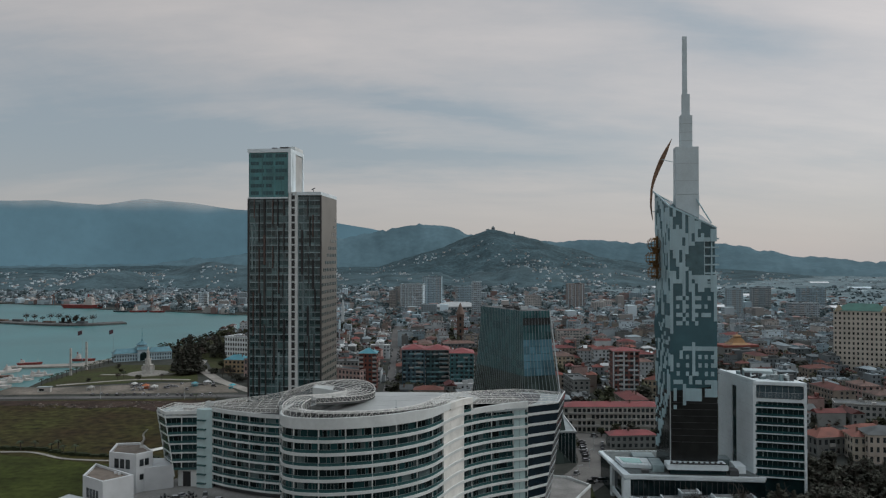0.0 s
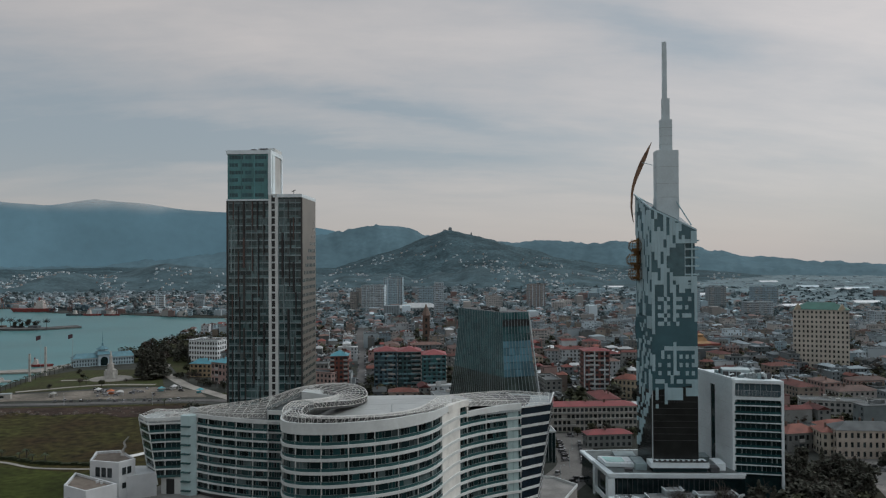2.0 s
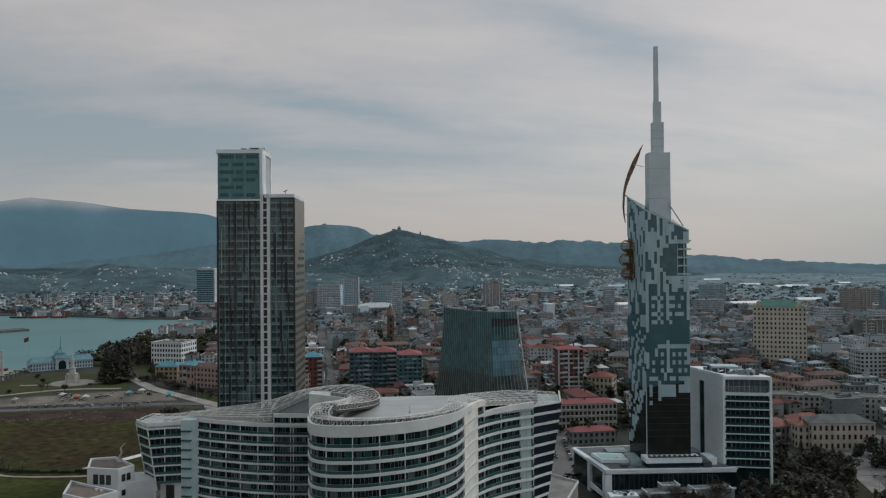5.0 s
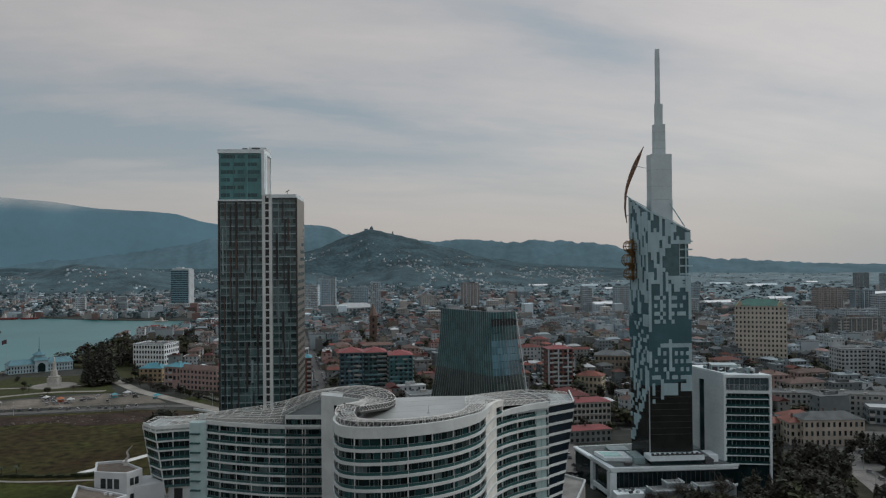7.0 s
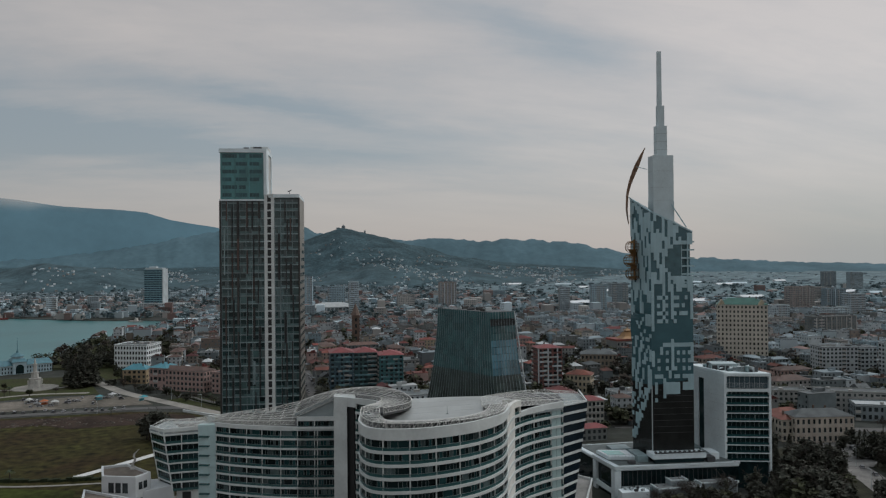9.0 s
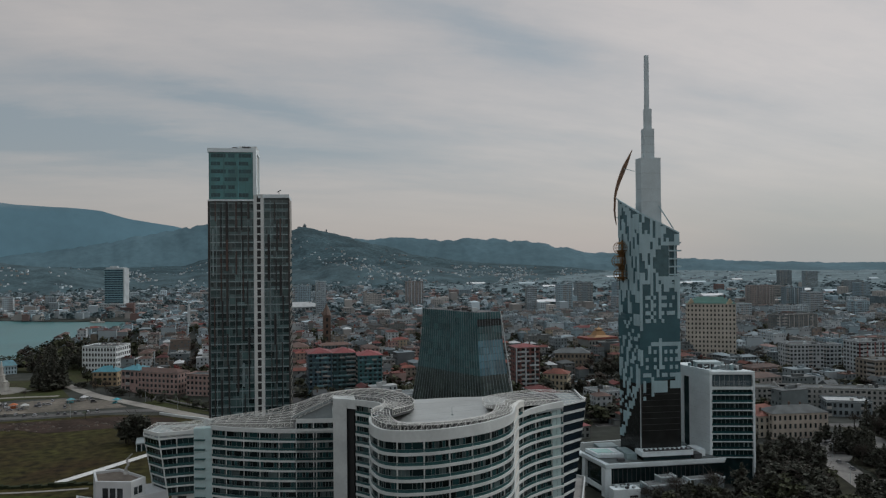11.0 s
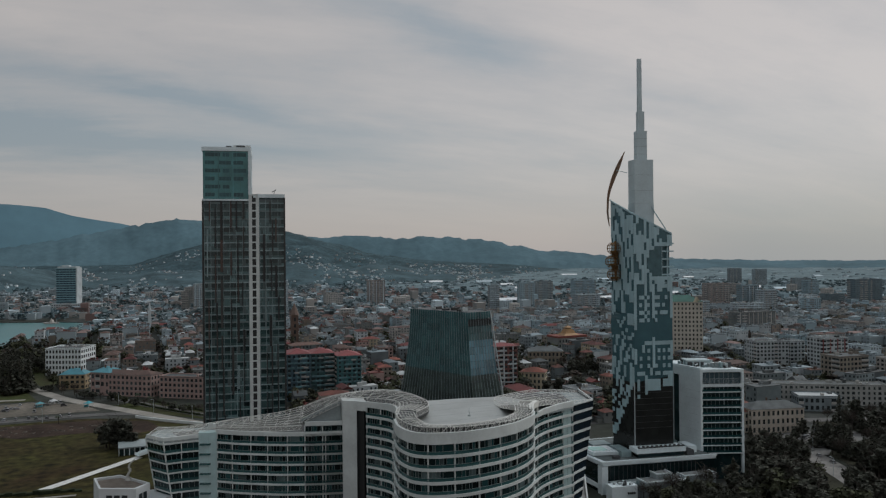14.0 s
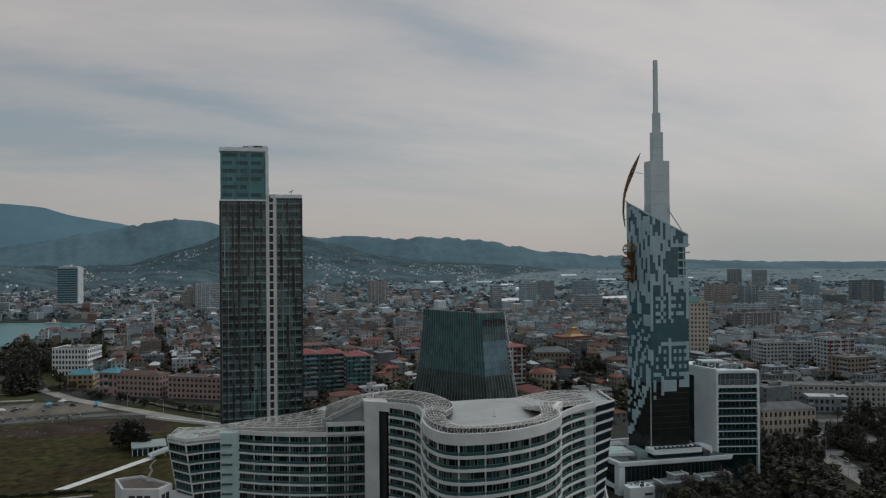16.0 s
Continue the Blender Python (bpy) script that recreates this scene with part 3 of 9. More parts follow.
# white stair piers
g = Geo()
g.prism([(-43.9, 278.2), (-39.6, 275.4), (-39.2, 282), (-43.4, 284)], 13, 53.3)
part("stair_pier", g, WHITE, SB)
g = Geo()
g.prism([(-39.6, 276.4), (-37.2, 274.4), (-36.6, 280), (-39.2, 282)], 13, 50.2)
part("stair_window", g, BLACK, SB, "tall dark slot window")
g = Geo()
g.prism([(-39.6, 275.4), (-36.9, 272.6), (-36.4, 280), (-39.2, 282)], 50.2, 53.3)
part("stair_head", g, WHITE, SB)
g = Geo()
g.prism([(-90.4, 296.2), (-87, 294.9), (-84.4, 295.4), (-84.2, 299), (-90, 300)], 13, 42.2)
part("stair_pier", g, mat("pale_aqua_cladding", (0.44, 0.575, 0.58), 0.35, var=0.18, scale=0.2), SB, "pale aqua glazed pier")
g = Geo()
for k in range(4, 12):
    g = Geo()
    g.box((-88.3, 295.0, band_z(k) - 0.9), (3.6, 1.0, 0.5), -0.25)
    part("pier_ledge", g, RAILGLASS, SB)
# far end of the left wing, its wall leaning inwards towards the foot


def lean(p, z, d):
    f = (40 - z) / 24
    return (p[0] + d[0] * f, p[1] + d[1] * f)


A0, A1, A2 = (-107.6, 302.8), (-101.8, 294.7), (-96, 296.2)
A3 = (-90.2, 296.4)
for k in range(4, 10):
    z0, z1 = band_z(k) - 0.3, band_z(k - 1) - 0.9
    if k == 4:
        z1 = 39.8
        z0 = band_z(4) - 2.4
    d0, d1 = (4.0, 0.8), (3.4, 1.4)

    def quad(p, q, zz0, zz1, dp, dq, off=0.0):
        return [(*lean(p, zz0, dp), zz0), (*lean(q, zz0, dq), zz0), (*lean(q, zz1, dq), zz1), (*lean(p, zz1, dp), zz1)]
    zz = 39.6 - (k - 4) * FLOOR
    for p, q, dp, dq, w in ((A0, A1, d0, d1, 1.2), (A1, A2, d1, (1.2, 0), 0.6), (A2, A3, (1.2, 0), (0, 0), 0.2)):
        g = Geo()
        f0 = quad(p, q, zz - 3.3, zz - 0.5, dp, dq)
        tx, ty = q[0] - p[0], q[1] - p[1]
        ln_ = math.hypot(tx, ty)
        nx, ny = -ty / ln_ * 0.5, tx / ln_ * 0.5
        g.hexa(f0, [(a + nx, b + ny, c) for a, b, c in f0])
        part("window_band", g, DGLASS, SB)
        # window bars and a glass railing before the panes
        g = Geo()
        m = max(2, int(ln_ / 1.7))
        for c in range(1, m):
            f = c / m
            lo_, hi_ = [tuple(f0[0][i] * (1 - f) + f0[1][i] * f for i in range(3)), tuple(f0[3][i] * (1 - f) + f0[2][i] * f for i in range(3))]
            g.bar(lo_, hi_, 0.09)
        part("bar_screen", g, FRAMEGREY, SB, kind="stuff")
        g = Geo()
        f2 = quad(p, q, zz - 3.3, zz - 2.4, dp, dq)
        g.hexa([(a - nx * 0.4, b - ny * 0.4, c) for a, b, c in f2], [(a - nx * 0.2, b - ny * 0.2, c) for a, b, c in f2])
        part("glass_railing", g, RAILGLASS, SB)
        g = Geo()
        f1 = quad(p, q, zz - 0.5, zz + 0.05, dp, dq)
        g.hexa([(a - nx * 0.6, b - ny * 0.6, c) for a, b, c in f1], [(a + nx, b + ny, c) for a, b, c in f1])
        part("slab_edge", g, WHITE, SB)
g = Geo()
g.bar((*lean(A1, 40, (3.4, 1.4)), 40.2), (*lean(A1, 18, (3.4, 1.4)), 17), 0.4)
g.bar((*lean(A0, 40, (4.0, .8)), 40.6), (*lean(A0, 18, (4.0, .8)), 17), 0.5)
for f in (0.35, 1.0):
    x, y = A2[0] + (A3[0] - A2[0]) * (f - 1) * 0.5, A2[1]
    g.box((x, y - 0.1, 19.8), (0.3, 0.3, 20))
part("corner_frame", g, WHITE, SB)
g = Geo()
g.prism([A0, A1, A2, A3, (-84.4, 296.5), (-86, 312), (-104, 314)], 39.7, 40.4)
g.prism([(-98, 298), (-84.4, 296.5), (-86, 311), (-98, 311)], 13, 39.7, 1)
part("wing_roof", g, [ROOFPALE, WHITE], SB)
g = Geo()
g.prism([A1, A3, (A3[0], A3[1] + .4), (A1[0] + .2, A1[1] + .4)], 40.4, 41.6)
g.prism([A0, A1, (A1[0] + .4, A1[1] + .2), (A0[0] + .4, A0[1])], 40.4, 41.6)
part("parapet", g, WHITE, SB)
g = Geo()
g.prism([(-96, 297.6), (-84, 297), (-84, 300), (-96, 300)], 13, 18.6)
part("entrance_glazing", g, BLACK, SB)
# right end: dark glass between thin white bands, leaning outwards towards the top
B0, B1, B2 = (29.1, 251.5), (39.6, 257.6), (44.6, 278)
for k in range(1, 12):
    z = band_z(k) + 0.4

    def q4(p, q, a, b, ep, eq):
        f, h = (49 - a) / 31, (49 - b) / 31
        return [(p[0] + ep[0] * f, p[1] + ep[1] * f, a), (q[0] + eq[0] * f, q[1] + eq[1] * f, a), (q[0] + eq[0] * h, q[1] + eq[1] * h, b), (p[0] + ep[0] * h, p[1] + ep[1] * h, b)]
    for p, q, ep, eq in ((B0, B1, (0, 0), (-5.2, -1.2)), (B1, B2, (-5.2, -1.2), (-5.6, -5))):
        tx, ty = q[0] - p[0], q[1] - p[1]
        ln_ = math.hypot(tx, ty)
        nx, ny = -ty / ln_ * 0.5, tx / ln_ * 0.5
        f0 = q4(p, q, z, z + FLOOR - 0.85, ep, eq)
        g = Geo()
        g.hexa(f0, [(a + nx, b + ny, c) for a, b, c in f0])
        part("end_glass", g, ENDGLASS, SB)
        f1 = q4(p, q, z - 0.85, z, ep, eq)
        g = Geo()
        o = 0.25 if p is B0 else -0.05
        g.hexa([(a - nx * o, b - ny * o, c) for a, b, c in f1], [(a + nx, b + ny, c) for a, b, c in f1])
        part("slab_edge", g, WHITE if p is B0 else MULL, SB)
for p, q in ((B0, B1), (B1, B2)):
    g = Geo()
    g.bar((*p, 51.75), (*q, 51.75), 0.4, 0.5)
    part("parapet", g, WHITE, SB)
g = Geo()
g.prism([B0, B1, B2, (30, 284), (8, 268), (11, 243)], 50.6, lambda x, y: 51.3 - 0.03 * (y - 250))
part("end_roof", g, ROOFPALE, SB)
# body and roofs
g = Geo()
body = [tuple(p[:2]) for p in inward(BULGE, 1.5)[::3]] + [tuple(p[:2]) for p in inward(RIGHT, 1.5)[::3]] + [(33, 262), (36, 276), (20, 282), (-2, 272), (-14, 268), (-28, 266)]
g.prism(body, 13, 51.2, 1)
part("core", g, [ROOFPALE, DARKGREY], SB)
g = Geo()
terr = [tuple(p[:2]) for p in inward(BULGE, 1.6)[8::2]] + [tuple(p[:2]) for p in inward(RIGHT, 1.8)[:14:2]] + [(14, 258), (10, 266), (-4, 268), (-20, 268), (-30, 264), (-29, 256), (-31, 244), (-36, 230)]
g.prism(terr, 51.3, 53.3)
part("terrace_roof", g, TERRACE, SB, "pale flat terrace roof, damp and slightly shiny")
g = Geo()
for k in range(5):
    g.bar((-30 + k * 0.6, 226 + k * 8.2, 53.31), (0 + k * 1.2, 230 + k * 7.9, 53.31), 0.07, 0.03)
part("roof_joint", g, MULL, SB, kind="stuff")
g = Geo()
g.tube((-12, 240), 0.08, 0.06, 53.3, 55.6, 6)
g.box((-12, 240, 53.3), (0.7, 0.7, 0.25))
part("roof_post", g, MULL, SB)
g = Geo()
rb = [tuple(p[:2]) for p in inward(RECESS, 1.6)[::3]] + [(-27, 266), (-26, 280), (-38, 286)]
g.prism([(-38, 283), (-36, 274)] + [tuple(p[:2]) for p in inward(RECESS, 1.5)[2:14:3]] + [(-20, 262), (-22, 284)], 13, 52.2, 1)
g.prism([tuple(p[:2]) for p in inward(WING, 1.5)[::4]] + [(-42, 298), (-60, 300), (-84, 311)], 13, 41.6, 1)
g.prism([tuple(p[:2]) for p in inward(WING[i0:], 1.5)[::3]] + [(-42, 296), (-53, 297)], 41.6, 45.6)
part("core", g, [ROOFPALE, DARKGREY], SB)
g = Geo()
wg = smooth([(-57, 284.5, 47), (-50, 282.8, 50.2), (-43.8, 281.8, 52.6)])
strip(g, wg, inward(wg, 0.4), 45.6, [p[2] - 0.2 for p in wg])
part("roof_screen", g, ROOFPALE, SB)


# gloom between the lattice tubes is put into this dark colour
UNDER = mat("dark_lattice_backing", (0.045, 0.047, 0.046), 0.9, var=0.35, scale=0.3)
UNDERPALE = mat("grey_roofing", (0.17, 0.168, 0.155), 0.9, var=0.3, scale=0.3)


def lattice(outer, inner, rails=6, rib=3, w=0.09, arch=0.5, floor=UNDER, depth=1.5, brace=0.0, skirt=0.0):
    """White steel tubes along and across between two edges, with trusses down both edges to the roofing below."""
    g = Geo()
    n = len(outer)
    rows = []
    for r in range(rails):
        f = r / (rails - 1)
        bow = arch * math.sin(math.pi * f)
        rows.append([tuple(outer[i] * (1 - f) + inner[i] * f + np.array([0, 0, bow])) for i in range(n)])
    for r, row in enumerate(rows):
        thick = w * (1.7 if r in (0, rails - 1) else 1.0)
        for i in range(0, n - 1, 2):
            g.bar(row[i], row[min(n - 1, i + 2)], thick)
    for i in range(0, n, rib):
        for a, b in zip(rows[:-1], rows[1:]):
            g.bar(a[i], b[i], w * 0.9)
    # some slack braces across the cells
    lr = random.Random(n)
    for i in range(0, n - 2, 2):
        for r in range(rails - 1):
            if lr.random() < brace:
                g.bar(rows[r][i], rows[r + 1][min(n - 1, i + 2)], w * 0.7)
    part("roof_lattice", g, LATTICE, SB, "white tubular steel roof lattice", kind="stuff")
    g = Geo()
    for row in (rows[0], rows[-1]):
        for i in range(0, n, 2):
            a, b = row[i], row[min(n - 1, i + 2)]
            g.bar(a, (a[0], a[1], a[2] - depth), w)
            g.bar((a[0], a[1], a[2] - depth), b, w * 0.8)
            g.bar((a[0], a[1], a[2] - depth), (b[0], b[1], b[2] - depth), w)
    part("edge_truss", g, LATTICE, SB, "white steel truss along the roof edge", kind="stuff")
    u = Geo()
    for i in range(n - 1):
        a, b, c, d = outer[i], outer[i + 1], inner[i + 1], inner[i]
        f = 0.04
        ring = [a * (1 - f) + d * f, b * (1 - f) + c * f, c * (1 - f) + b * f, d * (1 - f) + a * f]
        u.face([(p[0], p[1], p[2] - depth - 0.1) for p in ring])
        if skirt:
            # added sheet below the inner edge, dark for the gloom behind the truss
            u.face([(d[0], d[1], d[2] - 0.2), (c[0], c[1], c[2] - 0.2), (c[0], c[1], c[2] - skirt), (d[0], d[1], d[2] - skirt)])
    part("under_roof", u, floor, SB, "sheet below the lattice")


def resample(path, n):
    s = np.linspace(0, 1, len(path))
    return np.stack([np.interp(np.linspace(0, 1, n), s, path[:, k]) for k in range(path.shape[1])], 1)


def edge(path, d, z0, z1):
    q = inward(path[:, :2], d)
    return np.concatenate([q, np.linspace(z0, z1, len(q))[:, None]], 1)


wl = smooth([(-107, 302.6), (-101.5, 295.5), (-90, 297), (-84.5, 296), (-78, 291.6), (-71, 287.9), (-64, 284.6), (-57, 282.6)])
wl = np.concatenate([wl, np.interp(wl[:, 0], [-107, -90, -84, -57], [41.3, 41.8, 43.8, 45.0])[:, None]], 1)
wi = smooth([(-104, 312, 41.8), (-96, 307.5, 42.3), (-86, 303.5, 43.8), (-76, 298.5, 45.8), (-64, 293.5, 47.8), (-55, 291, 50)])
lattice(wl, resample(wi, len(wl)), rails=8, rib=4, w=0.10, floor=UNDERPALE, brace=0.3, arch=0.2)
for x, y, sx, h in ((-86.5, 297.5, 1.4, 1.8), (-85.2, 298.2, 0.9, 1.3)):
    g = Geo()
    g.box((x, y, 43.2), (sx, 1.1, h), 0.2)
    part("roof_unit", g, WHITE, SB)
wm = smooth([(-57, 283.2, 47.2), (-50, 282, 50.4), (-43.6, 280.6, 53.2), (-38.5, 277, 54.2), (-36, 273.2, 54.6), (-32.6, 268.4, 54.9), (-30, 263.5, 55.2), (-29.9, 256, 55.8), (-32.7, 244, 57.0), (-36.8, 232, 58.6), (-39.2, 222.5, 59.9)])
wn = smooth([(-55, 291, 50), (-46, 289.5, 53), (-36, 288, 54.4), (-28.5, 282, 55.4), (-23, 273, 55.6), (-20.5, 263, 55.4), (-20.6, 255, 55.4), (-23.6, 245, 56.2), (-29, 233, 57.9), (-33.5, 223, 59.4)])
lattice(wm, resample(wn, len(wm)), rails=9, rib=4, w=0.10, brace=0.06, skirt=2.2)
bo = edge(BULGE, 0.4, 59.9, 57.9)
bi = edge(BULGE, 5.4, 59.5, 57.5)
lattice(bo, bi, rails=7, rib=3, w=0.09, arch=0.2, brace=0.1, depth=2.0, skirt=4.5)
ro = edge(RIGHT, 1.6, 56.9, 53.6)
ri = smooth([(-1.2, 234, 57.2), (0.5, 246, 55.4), (4, 260, 54.3), (14, 271, 53.2), (27, 280, 52.3)])
lattice(ro, resample(ri, len(ro)), rails=7, rib=3, w=0.09, brace=0.12, floor=UNDERPALE)
eo = smooth([(29.1, 252, 53.0), (34, 255, 52.5), (39, 258, 51.9)], 1)
ei = smooth([(27, 280, 52.3), (34, 280, 52.0), (43, 278, 51.5)], 1)
lattice(eo, resample(ei, len(eo)), rails=7, rib=3, w=0.09, floor=UNDERPALE, brace=0.1)
# raised deck on which it stands
g = Geo()
deck = [(-120, 262), (-95, 252), (-60, 235), (-45, 196), (-20, 190), (8, 205), (40, 262), (57, 297), (50, 308), (20, 318), (-60, 318), (-98, 318), (-106, 300)]
g.prism(deck, 0, 13)
solo("terrace_deck", g, DECK, "grey paved terrace deck under the office building", "terrace", kind="structure")
g = Geo()
for a, b in zip(deck[6:9], deck[7:10]):
    g.bar((a[0], a[1], 13.4), (b[0], b[1], 13.4), 0.5, 0.9)
solo("deck_parapet", g, WHITE, "low white parapet along the deck", "parapet", kind="structure")

# ---- the dark twin-height tower ----
TWDARK = mat("smoked_glass", (0.020, 0.044, 0.046), 0.14, var=0.5, scale=0.12, spec=0.5, spread=0.5)
TWGREEN = mat("green_glass_head", (0.070, 0.232, 0.240), 0.16, var=0.35, scale=0.15, spec=0.55, spread=0.35)
TWBASE = mat("grey_teal_wall", (0.058, 0.084, 0.085), 0.3, var=0.35, scale=0.06, spec=0.5)
TWMID = mat("balcony_glass", (0.060, 0.108, 0.108), 0.2, var=0.35, scale=0.1, spread=0.35)
TWLITE = mat("pale_curtain_glass", (0.105, 0.170, 0.175), 0.2, var=0.25, scale=0.1, spread=0.3)
TWRUST = mat("rust_fin", (0.062, 0.038, 0.031), 0.6, var=0.3, spread=0.3)
TWHEAD = mat("deep_green_glass", (0.020, 0.080, 0.092), 0.14, var=0.35, scale=0.2, spread=0.3)
TWFIN = mat("brown_fin", (0.030, 0.029, 0.027), 0.55, var=0.4, spread=0.4)
TWGREY = mat("grey_spandrel", (0.205, 0.275, 0.285), 0.5, var=0.3, spread=0.3)
TWPANEL = mat("grey_panel_wall", (0.40, 0.395, 0.375), 0.5, var=0.15, scale=0.2)
TWSIDE = mat("grey_side_wall", (0.150, 0.138, 0.118), 0.4, var=0.2, scale=0.1)

TW = thing("residential_tower", -70, 374, 0, 0, "dark glass high-rise of two joined blocks with white frame", "skyscraper")
T0 = np.array((-87.4, 361.0))
TU = np.array((33.8, -3.2)) / math.hypot(33.8, 3.2)
TV = np.array((-TU[1], TU[0]))


def tw(u, v):
    p = T0 + TU * u + TV * v
    return (p[0], p[1])


W_A, W_S, W_B, DEP = 18.9, 4.3, 10.7, 30.0
H1, H2 = 128.4, 148.6
g = Geo()
g.prism([tw(0.5, 0.5), tw(W_A, 0.5), tw(W_A, 21), tw(0.5, 21)], 0, H2 - 1.4)
g.prism([tw(W_A, 0.6), tw(33.6, 0.6), tw(33.6, DEP), tw(W_A, DEP)], 0, H1 - 1.2)
part("core", g, TWDARK, TW)
NF = 38
fl = H1 / NF
rng = random.Random(5)


def front_cells(u0, u1, z0, z1, storey, rng, dark, mid, lite):
    """Staggered windows, their glass balcony fronts and lighter curtain-wall fields on a base wall."""
    cols = int(round((u1 - u0) / 1.32))
    cw = (u1 - u0) / cols
    g = Geo()
    n = int(round((z1 - z0) / storey))

    def cell(a, b, za, zb, out, m):
        g.prism([tw(u0 + cw * a + 0.07, 0.45 - out), tw(u0 + cw * b - 0.07, 0.45 - out), tw(u0 + cw * b - 0.07, 0.6), tw(u0 + cw * a + 0.07, 0.6)], za, zb, m)
    fields = [(rng.randrange(cols - 2), rng.randrange(n - 3)) for _ in range(max(2, n * cols // 55))]
    for k in range(n):
        z = z0 + k * storey
        c = 0
        while c < cols:
            wide = min(cols - c, rng.choice((1, 2, 2, 3)) if (k % 2) else rng.choice((2, 3, 3)))
            if any(a <= c < a + 3 and b <= k < b + 3 for a, b in fields):
                for q in range(c, min(c + 1, cols)):
                    for zz in (0.1, storey / 2 + 0.05):
                        cell(q, q + 0.5, z + zz, z + zz + storey / 2 - 0.15, 0.06, 2)
                        cell(q + 0.5, q + 1, z + zz, z + zz + storey / 2 - 0.15, 0.06, 2 if rng.random() < 0.7 else 1)
                c += 1
                continue
            if rng.random() < 0.9:
                cell(c, c + wide, z + 1.05, z + storey - 0.55, 0.03, 0)
                cell(c, c + wide, z + 0.1, z + 0.98, 0.10, 1 if rng.random() < 0.75 else 2)
            else:
                cell(c, c + wide, z + 0.1, z + storey - 0.5, 0.08, 1)
            c += wide + (1 if rng.random() < 0.3 else 0)
    part("front_glazing", g, [dark, mid, lite], TW, kind="stuff")


for block, (u0, u1) in enumerate(((0.5, W_A - 0.2), (W_A + W_S + 0.1, 33.5))):
    g = Geo()
    g.prism([tw(u0, 0.45), tw(u1, 0.45), tw(u1, 0.7), tw(u0, 0.7)], 4, H1 - 1.9)
    part("front_wall", g, TWBASE, TW)
    front_cells(u0, u1, fl * 3, H1 - 2.2, fl, rng, TWDARK, TWMID, TWLITE)
    for k in range(3, NF):
        gg = Geo()
        gg.prism([tw(u0, 0.22), tw(u1, 0.22), tw(u1, 0.5), tw(u0, 0.5)], k * fl - 0.42, k * fl + 0.04)
        part("spandrel", gg, TWGREY, TW)
    gg = Geo()
    n_ = int(round((u1 - u0) / 2.64))
    for c in range(n_ + 1):
        u = u0 + (u1 - u0) * c / n_
        gg.prism([tw(u - 0.09, 0.2), tw(u + 0.09, 0.2), tw(u + 0.09, 0.5), tw(u - 0.09, 0.5)], 6, H1 - 2)
    part("mullion_screen", gg, TWGREY, TW, kind="stuff")
    # fins of several storeys, staggered up the front, black, grey or red-brown
    for u in ((2.2, 5.0, 8.0, 11.4, 14.2, 16.6) if block == 0 else (25.6, 28.2, 30.6)):
        z = 9 + rng.random() * 10
        while z < H1 - 8:
            h = fl * rng.choice((3, 4, 5, 6))
            gg = Geo()
            w = rng.choice((0.45, 0.45, 0.6, 0.9))
            du = rng.choice((-0.5, 0, 0, 0.5))
            gg.prism([tw(u + du - w / 2, -0.1), tw(u + du + w / 2, -0.1), tw(u + du + w / 2, 0.3), tw(u + du - w / 2, 0.3)], z, min(z + h, H1 - 2.8))
            part("fin", gg, rng.choice((TWFIN, BLACK, BLACK, TWRUST, TWGREY, TWFIN)), TW)
            z += h + fl * rng.choice((0, 1, 1, 3))
# white ladder strip with a dark window on each storey
for u in (W_A - 0.1, W_A + W_S - 1.45):
    g = Geo()
    g.prism([tw(u, -0.25), tw(u + 1.35, -0.25), tw(u + 1.35, 0.6), tw(u, 0.6)], 6, H1 + (0.4 if u > W_A else 3))
    part("white_post", g, WHITE, TW)
for k in range(2, NF + 1):
    g = Geo()
    g.prism([tw(W_A + 1.2, -0.1), tw(W_A + W_S - 1.4, -0.1), tw(W_A + W_S - 1.4, 0.6), tw(W_A + 1.2, 0.6)], k * fl - 0.35, k * fl + 0.3)
    part("rung", g, WHITE, TW)
g = Geo()
g.prism([tw(W_A + 1.2, 0.1), tw(W_A + W_S - 1.4, 0.1), tw(W_A + W_S - 1.4, 0.6), tw(W_A + 1.2, 0.6)], 4, H1)
part("stair_glazing", g, BLACK, TW)
# parapets and white edges
g = Geo()
g.prism([tw(W_A + W_S - 0.2, -0.3), tw(33.9, -0.3), tw(33.9, DEP + 0.3), tw(W_A, DEP + 0.3), tw(W_A, 0.4)], H1 - 1.2, H1 + 0.3)
part("parapet", g, HWHITE, TW)
g = Geo()
g.prism([tw(-0.4, -0.4), tw(W_A + 1.1, -0.4), tw(W_A + 1.1, 21.5), tw(-0.4, 21.5)], H2 - 1.7, H2)
part("parapet", g, HWHITE, TW)
g = Geo()
g.prism([tw(W_A - 0.2, -0.4), tw(W_A + 1.1, -0.4), tw(W_A + 1.1, 2.2), tw(W_A - 0.2, 2.2)], H1, H2 - 1.7)
part("white_side_wall", g, HWHITE, TW)
g = Geo()
g.prism([tw(W_A - 0.2, 3.4), tw(W_A + 1.05, 3.4), tw(W_A + 1.05, 7.4), tw(W_A - 0.2, 7.4)], H1, H2 - 1.7)
g.prism([tw(W_A - 0.2, 19.5), tw(W_A + 1.05, 19.5), tw(W_A + 1.05, 21.5), tw(W_A - 0.2, 21.5)], H1, H2 - 1.7)
part("white_side_wall", g, HWHITE, TW)
g = Geo()
g.prism([tw(W_A, 2.2), tw(W_A + 0.6, 2.2), tw(W_A + 0.6, 19.5), tw(W_A, 19.5)], H1, H2 - 1.7)
part("side_panel", g, TWPANEL, TW, "grey panelled side wall")
g = Geo()
